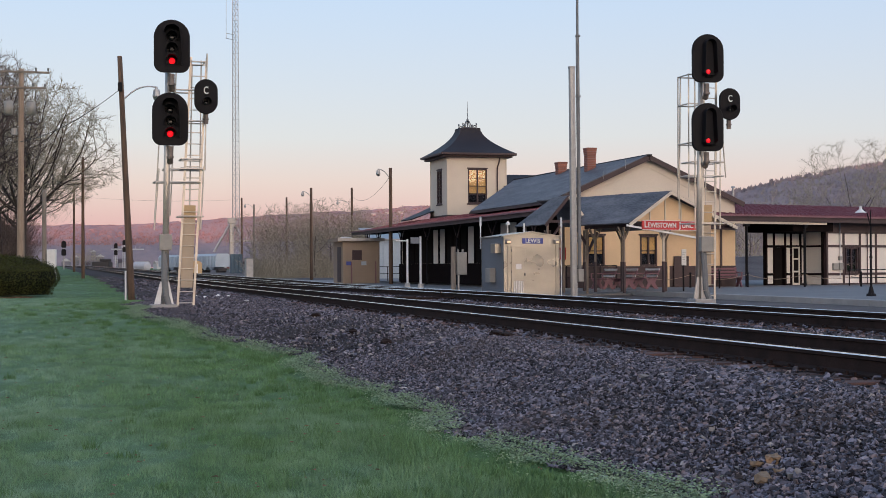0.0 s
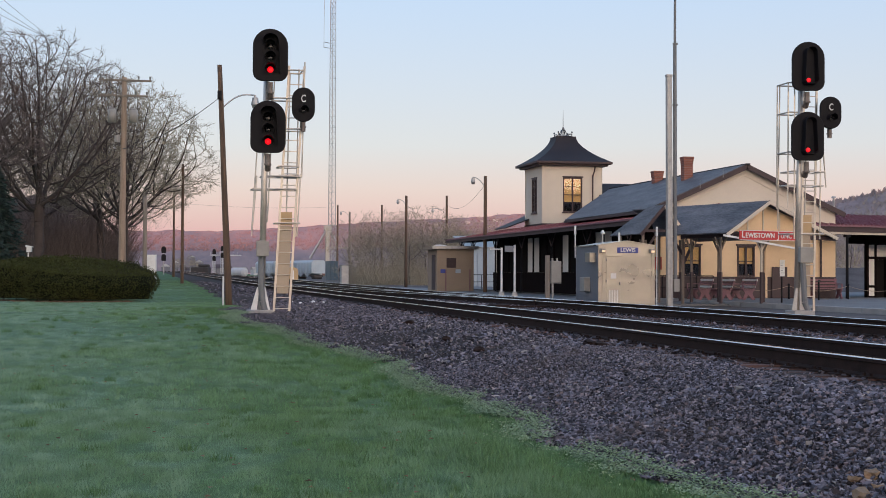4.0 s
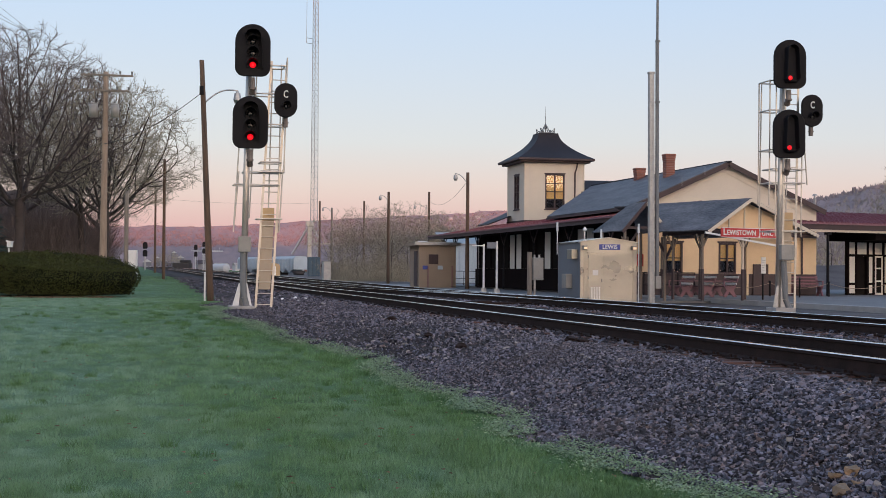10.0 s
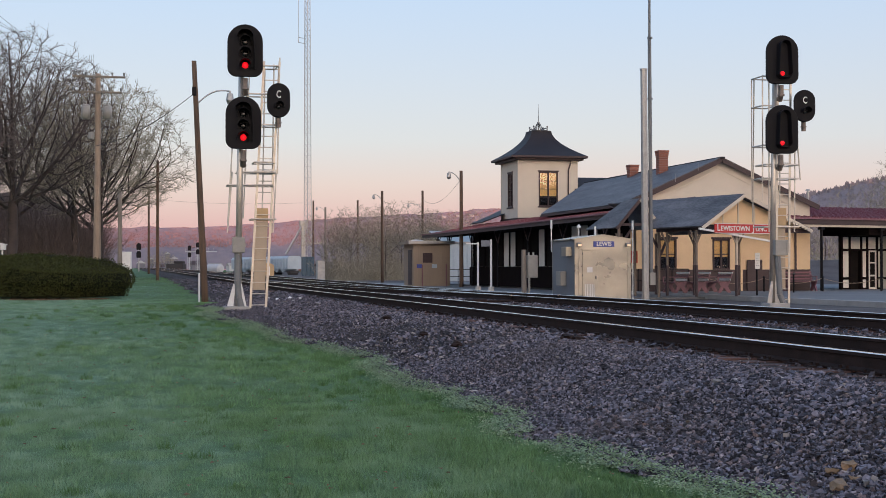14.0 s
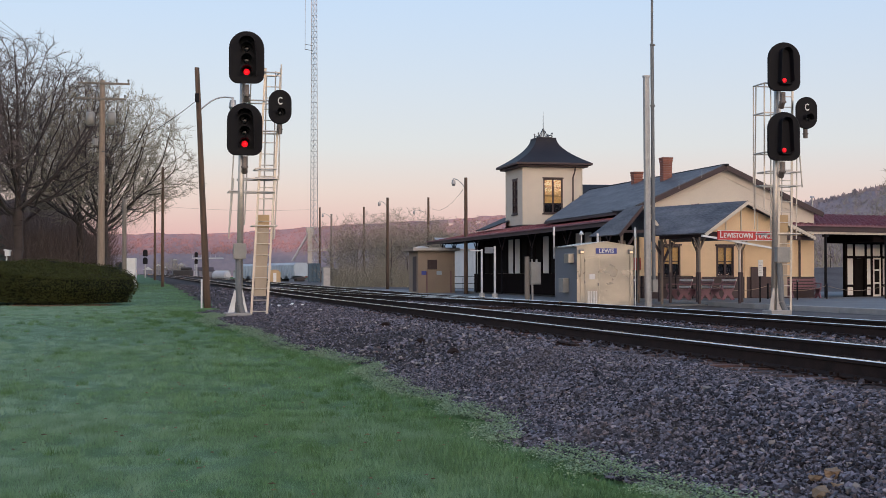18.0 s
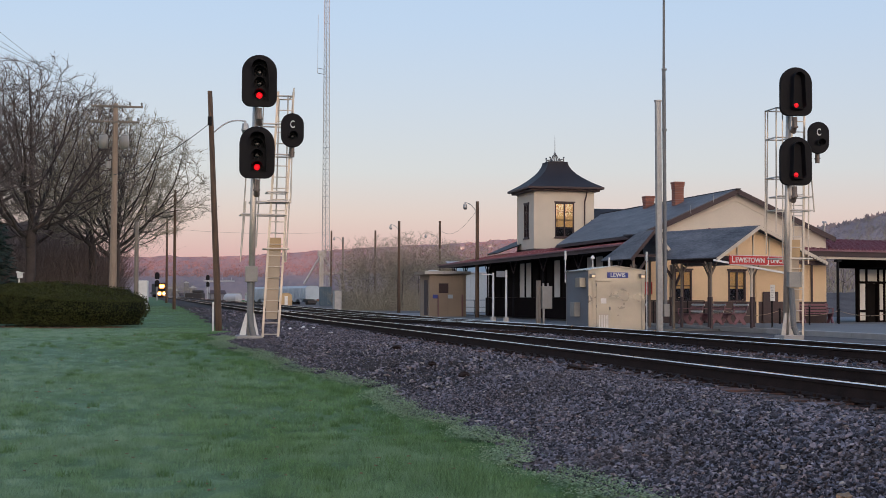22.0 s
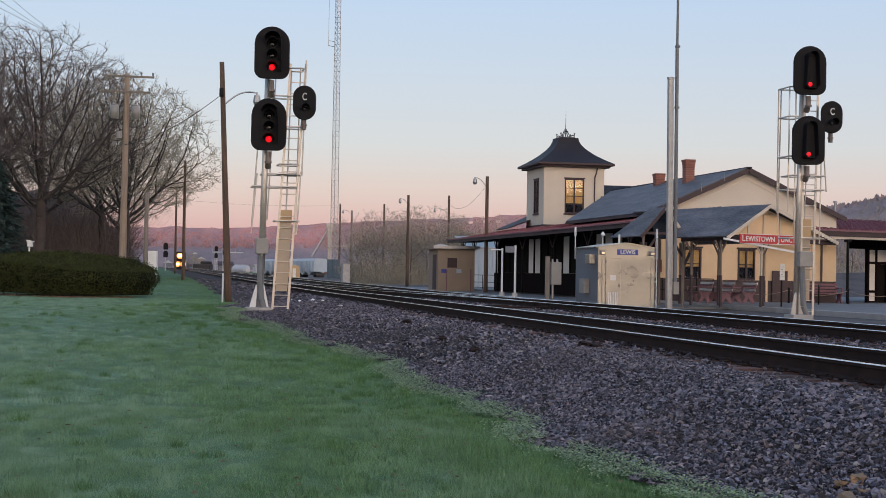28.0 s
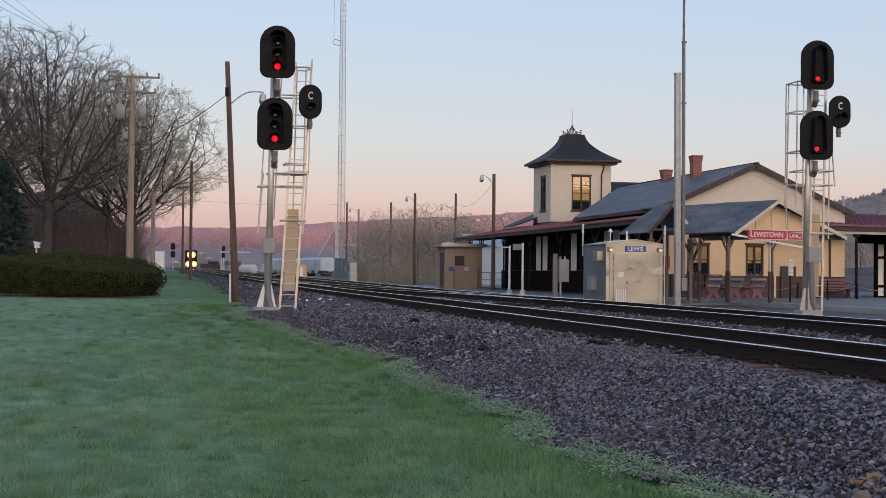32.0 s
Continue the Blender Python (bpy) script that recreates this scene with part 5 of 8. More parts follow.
# ---- white steel mast with a spare pipe ----
def monopole():
    root = thing("steel_mast", 17.35, 43.74, 0.42, 0, "tall galvanised steel mast with a thinner extension pipe", "mast")
    bm = B()
    rod(bm, (0, 0, 0), (-0.04, 0, 8.0), 0.13, 0.12, 8)
    rod(bm, (-0.04, 0, 8.0), (-0.04, 0, 8.06), 0.14, 0.14, 8)
    part("main_tube", bm, GALV, root)
    bm = B()
    rod(bm, (0.20, -0.02, 0.75), (0.17, -0.02, 9.1), 0.07, 0.062, 10)
    rod(bm, (0.17, -0.02, 9.1), (0.20, -0.02, 16.0), 0.045, 0.035, 10)
    for zz in (2.0, 4.5, 7.0, 9.1):
        rod(bm, (0.185, -0.02, zz), (0.185, -0.02, zz + 0.06), 0.09, 0.09, 10)
    part("extension_pipe", bm, GREY_PIPE, root)
    bm = B()
    box(bm, 0.12, 0.32, -0.12, 0.06, 0.62, 1.05, 0.01)
    part("pipe_box", bm, BOX_GREY, root)
    bm = B()
    box(bm, -0.22, 0.22, -0.22, 0.22, -0.1, 0.06, 0.01)
    part("base_plate", bm, GALV, root)


monopole()


# ---- lattice radio mast ----
def lattice_mast(x, y, z, h, w):
    root = thing("radio_mast", x, y, z, 20, "tall slender steel lattice radio mast in the distance", "radio mast")
    legs = [(w * math.cos(2.0944 * i), w * math.sin(2.0944 * i)) for i in range(3)]
    for a, b in legs:
        bm = B()
        rod(bm, (a, b, 0), (a * 0.62, b * 0.62, h), 0.07, 0.055, 6)
        part("leg", bm, GALV, root)
    V = B()
    n = 62
    for i in range(n):
        t0, t1 = i / n, (i + 1) / n
        for k in range(3):
            (a, b), (c, d) = legs[k], legs[(k + 1) % 3]
            s0, s1 = 1 - 0.38 * t0, 1 - 0.38 * t1
            rod(V, (a * s0, b * s0, h * t0), (c * s1, d * s1, h * t1), 0.032, 0.032, 3, False)
            rod(V, (a * s0, b * s0, h * t0), (c * s0, d * s0, h * t0), 0.03, 0.03, 3, False)
    part("lattice_bracing", V, GALV, root)
    bm = B()
    path_tube(bm, [(-0.3, 0, h * 0.685), (-2.1, -0.6, h * 0.685)], 0.05, 5)
    path_tube(bm, [(-0.3, 0, h * 0.70), (-2.1, -0.6, h * 0.70), (-2.1, -0.6, h * 0.685)], 0.05, 5)
    path_tube(bm, [(-2.1, -0.6, h * 0.70), (-2.05, -0.6, h * 0.86)], 0.035, 5)
    part("side_antenna", bm, GALV, root)


lattice_mast(31.4, 239, 0.5, 60, 0.78)


# ---- relay hut ----
def relay_hut():
    X, Y, Z = 14.95, 44.2, 0.42
    w, d, h = 2.05, 2.5, 2.19
    root = thing("relay_hut", X, Y, Z, 0, "pale metal relay hut with a name sign, standing beside the tracks", "equipment hut")
    bm = B()
    prism(bm, [(0, 0, 0), (w, 0, 0), (w, 0, h), (w / 2, 0, h + 0.14), (0, 0, h)], (0, 0.04, 0))
    part("front_wall", bm, HUT_METAL, root)
    bm = B()
    prism(bm, [(0, d, 0), (w, d, 0), (w, d, h), (w / 2, d, h + 0.14), (0, d, h)], (0, -0.04, 0))
    part("back_wall", bm, HUT_METAL, root)
    for x0 in (0.0, w - 0.04):
        bm = B()
        box(bm, x0, x0 + 0.04, 0.042, d - 0.042, 0, h)
        part("side_wall", bm, HUT_SIDE, root, "grey side wall")
    for s in (0, 1):
        bm = B()
        a, b = (-0.06, w / 2) if s == 0 else (w / 2, w + 0.06)
        za, zb = (h - 0.015, h + 0.145) if s == 0 else (h + 0.145, h - 0.015)
        prism(bm, [(a, -0.06, za), (b, -0.06, zb), (b, -0.06, zb + 0.035), (a, -0.06, za + 0.035)], (0, d + 0.12, 0))
        part("roof_slope", bm, HUT_METAL, root)
    bm = B()
    box(bm, 0.27, 0.80, -0.03, -0.002, 0.08, 1.82, 0.008)
    dr = part("door", bm, HUT_METAL, root)
    bm = B()
    for i in range(6):
        box(bm, 0.36 + i * 0.06, 0.395 + i * 0.06, -0.045, -0.031, 0.18, 0.66, 0.004)
    part("louvre", bm, WHITE, dr, "pale louvre slats")
    bm = B()
    box(bm, 0.43, 0.63, -0.036, -0.031, 1.06, 1.24)
    part("notice", bm, WHITE, dr, "small white notice")
    bm = B()
    box(bm, 0.73, 0.77, -0.07, -0.031, 0.84, 0.94, 0.006)
    part("door_handle", bm, GREY_PIPE, dr)
    for zz in (0.2, 0.92, 1.65):
        bm = B()
        rod(bm, (0.27, -0.035, zz), (0.27, -0.035, zz + 0.1), 0.018, 0.018, 6)
        part("hinge", bm, GREY_PIPE, dr)
    bm = B()
    box(bm, 0.24, 0.83, -0.05, -0.002, 1.825, 1.86, 0.004)
    part("door_hood", bm, HUT_METAL, root)
    bm = B()
    box(bm, 0.67, 1.43, -0.025, -0.004, 1.94, 2.13, 0.004)
    sg = part("name_sign", bm, SIGN_BLUE, root, "blue sign with white letters")
    lettering("sign_text", "LEWIS", 0.20, pose(1.05, -0.030, 2.033), WHITE, sg)
    for i, x_ in enumerate((0.13, w - 0.14)):
        bm = B()
        box(bm, x_ - 0.08, x_ + 0.08, -0.16, -0.004, 1.94, 2.09, 0.02)
        lp = part("wall_lamp", bm, BOX_GREY, root, "small wall lamp")
        bm = B()
        box(bm, x_ - 0.06, x_ + 0.06, -0.172, -0.161, 1.955, 2.03, 0.004)
        part("lamp_glass", bm, LAMP_GLINT, lp, "lamp glass with a faint glow for its glint")
    bm = B()
    rod(bm, (0.22, 0.2, 2.1), (0.22, 0.2, 2.62), 0.02, 0.02, 8)
    rod(bm, (0.22, 0.2, 2.60), (0.22, 0.2, 2.64), 0.085, 0.075, 12)
    rod(bm, (0.22, 0.2, 2.64), (0.22, 0.2, 2.73), 0.075, 0.015, 12)
    part("mushroom_antenna", bm, WHITE, root)
    for x_, y_, z0, z1 in ((-0.05, 2.45, 1.8, 2.95), (0.85, 0.3, 2.2, 2.65), (w + 0.03, -0.08, 0.0, 2.85)):
        bm = B()
        rod(bm, (x_, y_, z0), (x_, y_, z1), 0.02, 0.02, 8)
        rod(bm, (x_, y_, z1 - 0.32), (x_, y_, z1), 0.04, 0.035, 10)
        part("antenna", bm, WHITE, root)
    for y0, z0, z1, mt in ((0.3, 1.62, 1.95, HUT_METAL), (0.9, 0.6, 1.1, BOX_GREY)):
        bm = B()
        box(bm, -0.22, -0.002, y0, y0 + 0.5, z0, z1, 0.015)
        part("side_box", bm, mt, root)
    bm = B()
    box(bm, -0.1, w + 0.1, -0.1, d + 0.1, -0.15, -0.004, 0.02)
    part("base_slab", bm, CONCRETE, root)
    for x_ in (0.13, w - 0.14):
        bm = B()
        rod(bm, (x_, -0.012, 0.1), (x_, -0.012, 1.9), 0.012, 0.012, 6)
        part("conduit", bm, HUT_METAL, root)


relay_hut()

# ---- tan shed ----
def tan_shed():
    w, d, h = 2.45, 3.0, 2.75
    root = thing("equipment_shed", 18.19, 86.2, 0.48, 0, "flat-roofed tan ribbed equipment shed at the platform end", "shed")
    bm = B()
    box(bm, 0, w, 0, d, 0, h)
    part("wall_shell", bm, SHED_TAN, root)
    bm = B()
    for i in range(17):
        x_ = 0.06 + i * (w - 0.12) / 16
        box(bm, x_ - 0.018, x_ + 0.018, -0.022, -0.002, 0.05, h - 0.05)
    part("wall_ribs", bm, SHED_TAN, root)
    bm = B()
    prism(bm, [(-0.35, -0.25, h), (w + 0.25, -0.25, h + 0.02), (w + 0.25, -0.25, h + 0.18), (-0.35, -0.25, h + 0.20)], (0, d + 0.4, 0))
    part("roof", bm, SHED_TAN, root)
    bm = B()
    box(bm, -0.38, w + 0.28, -0.30, -0.254, h + 0.02, h + 0.22, 0.01)
    part("gutter", bm, GALV, root)
    bm = B()
    box(bm, -0.03, -0.002, 0.5, 1.6, 0.1, 2.4)
    part("side_door", bm, BROWN, root, "dark side doorway")
    bm = B()
    box(bm, 0.62, 1.26, -0.05, -0.024, 1.55, 2.18, 0.01)
    lv = part("louvre_frame", bm, BROWN, root)
    for i in range(5):
        bm = B()
        bar(bm, (0.65, -0.055, 1.62 + i * 0.12), (1.23, -0.055, 1.62 + i * 0.12), 0.05, 0.02)
        part("louvre_slat", bm, BROWN, lv)
    for x0, mt in ((0.22, SIGN_BLUE), (1.22, HOPPER)):
        bm = B()
        box(bm, x0, x0 + 0.34, -0.045, -0.024, 1.2, 1.45, 0.01)
        part("notice", bm, mt, root, "small blue notice" if mt is SIGN_BLUE else "small white notice")
    for x0, z1 in ((0.5, 1.4), (2.1, 1.45)):
        bm = B()
        box(bm, x0, x0 + 0.06, -0.3, -0.24, 0, z1, 0.01)
        part("guard_post", bm, MAROON, root)


tan_shed()


# ---- posts on the platform strip ----
def platform_posts():
    g = "posts beside the platform"
    for x_, y_, h_, arm in ((17.18, 65.8, 2.45, -0.6), (17.29, 63.7, 2.55, 0)):
        root = thing("platform_post", x_, y_, 0.5, 0, "slim white steel post on a concrete foot", "post", g)
        bm = B()
        rod(bm, (0, 0, 0.2), (0, 0, h_), 0.055, 0.05, 10)
        part("post", bm, WHITE, root)
        bm = B()
        rod(bm, (0, 0, -0.05), (0, 0, 0.25), 0.17, 0.13, 12)
        part("foot", bm, PALE_CONCRETE, root)
        if arm:
            bm = B()
            rod(bm, (0, 0, h_ - 0.08), (arm, 0, h_ - 0.08), 0.03, 0.03, 8)
            part("arm", bm, WHITE, root)
        else:
            bm = B()
            box(bm, -0.5, -0.06, -0.03, 0.03, h_ - 0.35, h_ - 0.05, 0.01)
            part("sign_panel", bm, HUT_SIDE, root, "blue-grey sign panel")
    root = thing("meter_stand", 16.0, 53.8, 0.5, 0, "wooden post with grey electrical cabinet beside the track", "electrical cabinet")
    bm = B()
    rod(bm, (0, 0, -0.1), (0, 0, 1.9), 0.11, 0.10, 10)
    part("wood_post", bm, POLE_GREY, root)
    bm = B()
    box(bm, 0.13, 0.57, -0.1, 0.15, 0.74, 1.67, 0.02)
    cb = part("cabinet", bm, BOX_GREY, root)
    bm = B()
    box(bm, 0.16, 0.54, -0.115, -0.103, 0.78, 1.63, 0.01)
    part("cabinet_door", bm, BOX_GREY, cb)
    bm = B()
    rod(bm, (0.2, -0.02, 1.67), (0.2, -0.02, 1.79), 0.045, 0.04, 8)
    part("conduit_cap", bm, GALV, cb)
    bm = B()
    rod(bm, (0.40, -0.02, 1.67), (0.40, -0.02, 1.79), 0.045, 0.04, 8)
    part("conduit_cap", bm, GALV, cb)
    bm = B()
    rod(bm, (0.22, 0, -0.05), (0.22, 0, 0.74), 0.05, 0.05, 8)
    part("support_pipe", bm, GALV, root)
    # switch machine between the tracks
    root = thing("switch_machine", 9.95, 38.6, 0.60, 0, "low dark switch machine lying between the tracks", "switch machine")
    bm = B()
    box(bm, -0.2, 0.25, -0.5, 0.4, -0.05, 0.13, 0.03)
    part("housing", bm, RUST, root)
    bm = B()
    rod(bm, (-0.9, 0, 0.06), (2.0, 0, 0.06), 0.03, 0.03, 6)
    part("throw_rod", bm, RUST, root)


platform_posts()


# ---- hedge and lawn-side things ----
def hedge():
    r = np.random.RandomState(4)
    V, F, k = [], [], 0
    root = thing("hedge", -3.02, 53.35, 0.52, -38, "broad clipped dark green hedge rounded at both ends", "hedge")
    A, D, H = 3.3, 2.4, 1.02

    def put(c, n, size=1.0):
        nonlocal k
        u = n.orthogonal().normalized()
        w = n.cross(u)
        a = r.rand() * 6.28
        s = (0.014 + 0.020 * r.rand()) * size
        d1 = (u * math.cos(a) + w * math.sin(a)) * s + n * r.uniform(-0.02, 0.03)
        d2 = (w * math.cos(a) - u * math.sin(a)) * s * 0.6 + n * r.uniform(-0.02, 0.03)
        V.extend([tuple(c - d1), tuple(c + d2), tuple(c + d1), tuple(c - d2)])
        F.append((k, k + 1, k + 2, k + 3))
        k += 4

    def surf(th, v):
        """th round the plan, v from the foot up the side (0 to 0.5) and over the top to the middle (1)."""
        c_, s_ = math.cos(th), math.sin(th)
        px = A * math.copysign(abs(c_) ** 0.62, c_)
        py = D * math.copysign(abs(s_) ** 0.6, s_)
        if v < 0.5:
            q = v / 0.5
            g, h = 0.90 + 0.11 * smooth01(q / 0.7) - 0.06 * max(0.0, q - 0.75) / 0.25, 0.10 + 0.90 * q
            n = Vector((c_, s_, -0.25 + 0.7 * q))
        else:
            q = (v - 0.5) / 0.5
            g, h = 0.95 * (1 - q), 1.0 + 0.10 * (1 - (1 - q) ** 2)
            n = Vector((c_ * (1 - q) * 0.5, s_ * (1 - q) * 0.5, 1))
        rise = 0.34 * smooth01((A - px * g) / (1.7 * A)) + 0.40 * max(0.0, (py * g + D) / (2 * D)) * smooth01((A - px * g) / 2.2)
        b_ = 0.07 * noise.noise((px * g * 1.5, py * g * 1.5, h * 2)) + 0.05 * noise.noise((px * g * 4.5, py * g * 4.5, h * 5))
        n.normalize()
        return Vector((px * g, py * g, H * h + rise * h)) + n * b_, n

    for i in range(90000):
        q = r.rand()
        if q < 0.72:
            e = r.uniform(-1, 1)
            th = math.atan2(-math.sqrt(max(0.0, 1 - e ** 4)), e * abs(e))
        elif q < 0.92:
            e = r.uniform(-1, 1)
            e = math.copysign(abs(e) ** 1.67, e)
            th = math.atan2(e, math.sqrt(1 - e * e))
        else:
            th = r.rand() * 6.2832
        v_ = r.rand()
        # Side leaves are thinned so the shade-coloured core shows through.
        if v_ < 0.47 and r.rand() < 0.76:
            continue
        c, n = surf(th, v_)
        put(c + n * (r.uniform(-0.09, 0.02) if r.rand() < 0.85 else r.uniform(0.0, 0.06)), (n * 0.9 + Vector((0, 0, 0.25)) + Vector(r.randn(3)) * 0.35).normalized())
    o = new("foliage", raw_mesh("foliage", V, F, HEDGE_LEAF))
    o.parent = root
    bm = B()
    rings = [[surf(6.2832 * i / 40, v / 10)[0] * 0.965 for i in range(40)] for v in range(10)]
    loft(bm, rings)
    part("inner_mass", bm, HEDGE_CORE, root, "inner mass coloured dark as leaf shade")
    for q in range(9):
        bm = B()
        x_ = -2.2 + q * 0.55
        rod(bm, (x_, -1.2 + 0.1 * (q % 3), -0.1), (x_ + 0.1, -1.1, 0.4), 0.03, 0.02, 5)
        part("stem", bm, BARK, root)
    V, F, k = [], [], 0
    for i in range(1500):
        th = math.pi + math.pi * r.rand()
        c = surf(th, 0.0)[0] * r.uniform(0.92, 1.12)
        put(Vector((c.x, c.y, ground_z(c.x - 3.02, c.y + 53.35) - 0.52 + 0.015 + 0.02 * r.rand())), Vector((r.randn() * 0.3, r.randn() * 0.3, 1)).normalized(), 1.5)
    o = new("leaf_litter", raw_mesh("leaf_litter", V, F, STRAW))
    o.parent, o["label"] = root, "brown fallen leaves"


hedge()


def lawn_clutter():
    root = thing("utility_cabinet", 0.05, 87.2, 0.85, -8, "tall white utility cabinet at the end of the lawn", "utility cabinet")
    bm = B()
    box(bm, -0.28, 0.28, -0.3, 0.3, 0, 1.9, 0.02)
    cb = part("body", bm, WHITE, root)
    bm = B()
    box(bm, -0.25, 0.25, -0.315, -0.302, 0.1, 1.82, 0.006)
    part("door", bm, WHITE, cb)
    bm = B()
    box(bm, -0.36, -0.285, -0.2, 0.1, 0.9, 1.4, 0.01)
    part("side_box", bm, GREY_PIPE, root)
    root = thing("bird_box", -5.51, 64.9, 0.8, -12, "small white bird box on a slim post beyond the hedge", "bird box")
    bm = B()
    box(bm, -0.03, 0.03, -0.03, 0.03, -0.1, 1.72, 0.008)
    part("post", bm, WHITE, root)
    bm = B()
    box(bm, -0.06, 0.15, -0.11, 0.11, 1.74, 1.98, 0.01)
    bx = part("box", bm, WHITE, root)
    bm = B()
    prism(bm, [(-0.10, -0.14, 1.98), (0.20, -0.14, 1.96), (0.20, -0.14, 1.99), (-0.10, -0.14, 2.05)], (0, 0.28, 0))
    part("lid", bm, WHITE, bx)
    root = thing("distant_signal", 2.0, 214, 1.3, 0, "small dark distant railway signal beside the line", "railway signal")
    bm = B()
    rod(bm, (0, 0, 0), (0, 0, 4.4), 0.1, 0.1, 8)
    part("mast", bm, GALV, root)
    bm = B()
    o = plate_outline(0.72, 1.05, 0.15)
    loft(bm, [[(a, -0.2, b + 3.9) for a, b in o], [(a, -0.12, b + 3.9) for a, b in o]])
    part("signal_head", bm, BLACK, root)
    bm = B()
    o = plate_outline(0.72, 1.05, 0.15)
    loft(bm, [[(a, -0.2, b + 2.7) for a, b in o], [(a, -0.12, b + 2.7) for a, b in o]])
    part("signal_head", bm, BLACK, root)
    for x_, y_, s_, z_ in ((4.82, 8.49, 0.075, 1), (4.58, 8.2, 0.085, 2), (4.72, 8.55, 0.06, 3), (4.71, 8.22, 0.045, 4)):
        bm = B()
        bmesh.ops.create_icosphere(bm, subdivisions=2, radius=1.0)
        for v in bm.verts:
            n_ = 0.75 + 0.5 * noise.noise(v.co * 1.3 + Vector((z_ * 7, 0, 0)))
            v.co = Vector((max(-0.8, min(0.8, v.co.x)) * s_ * 1.5 * n_, v.co.y * s_ * n_, max(-0.5, min(0.45, v.co.z)) * s_ * n_))
        ob = solo("loose_rock", bm, BROWN_ROCK, "rusty brown broken rock lying on the ballast", "rock", "brown rocks on the bank")
        ob.matrix_basis = pose(x_, y_, ballast_z(x_, y_) + s_ * 0.25, 8, -6, 40 * z_)


lawn_clutter()


# ---- station ----
def sash_window(parent, w, h, m, cols=2, rows=3, shade=0.5, name="window", lit=False):
    """Framed sash window facing -y at m (its lower left corner): frame, bars, panes, shade and a dark room behind."""
    wn_ = new(name)
    wn_.parent, wn_.matrix_basis = parent, m
    f = 0.075
    for i, (a, b, c, d) in enumerate(((0, f, 0, h), (w - f, w, 0, h), (f, w - f, 0, f), (f, w - f, h - f, h))):
        bm = B()
        box(bm, a, b, -0.06, 0.06, c, d, 0.006)
        part("window_frame", bm, BROWN, wn_)
    bm = B()
    box(bm, -0.06, w + 0.06, -0.09, 0.02, h + 0.003, h + 0.08, 0.01)
    part("lintel", bm, BROWN, wn_)
    bm = B()
    box(bm, -0.08, w + 0.08, -0.12, 0.02, -0.08, -0.003, 0.01)
    part("sill", bm, BROWN, wn_)
    cw = (w - 2 * f) / cols
    for i in range(1, cols):
        bm = B()
        box(bm, f + cw * i - 0.045, f + cw * i + 0.045, -0.04, 0.03, f, h - f, 0.005)
        part("mullion", bm, BROWN, wn_)
    rh = (h - 2 * f) / rows
    for j in range(1, rows):
        bm = B()
        box(bm, f, w - f, -0.028, 0.02, f + rh * j - 0.02, f + rh * j + 0.02)
        part("glazing_bar", bm, BROWN, wn_)
    for i in range(cols):
        bm = B()
        box(bm, f + cw * i + 0.02, f + cw * (i + 1) - 0.02, 0.022, 0.030, f, h - f)
        p_ = part("pane", bm, GLASS, wn_)
        p_.visible_shadow = False
    if shade:
        bm = B()
        box(bm, f, w - f, 0.05, 0.056, h - f - (h - 2 * f) * shade, h - f)
        part("window_shade", bm, SHADE_GOLD, wn_, "drawn golden shade")
    bm = B()
    box(bm, f, w - f, 0.09, 0.10, f, h - f)
    part("dark_interior", bm, ROOM_DARK, wn_)
    return wn_


def shingle_slope(parent, a, b, c, d, name, material, thick=0.07, courses=14, label=""):
    """A roof slope with its corners a b (eave) and c d (ridge, above b and a)."""
    a, b, c, d = (Vector(v) for v in (a, b, c, d))
    n = (b - a).cross(d - a).normalized()
    if n.z < 0:
        n = -n
    bm = B()
    vs = [bm.verts.new(v) for v in (a, b, c, d)] + [bm.verts.new(v + n * thick) for v in (a, b, c, d)]
    for q in ((0, 1, 2, 3), (4, 5, 6, 7), (0, 1, 5, 4), (1, 2, 6, 5), (2, 3, 7, 6), (3, 0, 4, 7)):
        bm.faces.new([vs[k] for k in q])
    bmesh.ops.recalc_face_normals(bm, faces=bm.faces)
    return part(name, bm, material, parent, label)


def plank(parent, name, a, b, w, h, material, label=""):
    bm = B()
    bar(bm, a, b, w, h)
    return part(name, bm, material, parent, label)


def chimney(parent, x, y, z0, z1, w):
    ch = new("chimney")
    ch.parent, ch.matrix_basis = parent, pose(x, y, z0)
    ch["label"] = "red brick chimney with a corbelled top"
    h = z1 - z0
    n = int(h / 0.085)
    r = random.Random(int(x * 10))
    bm = B()
    box(bm, -w / 2 + 0.012, w / 2 - 0.012, -w / 2 + 0.012, w / 2 - 0.012, 0, h)
    part("core", bm, CONCRETE, ch, "mortar core")
    for k in range(n):
        grow_ = 0.03 * max(0, k - (n - 4)) / 3 if k > n - 4 else 0.0
        bm = B()
        box(bm, -w / 2 - grow_, w / 2 + grow_, -w / 2 - grow_, w / 2 + grow_, k * 0.085, k * 0.085 + 0.075, 0.004)
        part("brick_course", bm, BRICK, ch)
    bm = B()
    box(bm, -w / 2 - 0.045, w / 2 + 0.045, -w / 2 - 0.045, w / 2 + 0.045, n * 0.085, n * 0.085 + 0.10, 0.01)
    part("chimney_cap", bm, BRICK, ch)


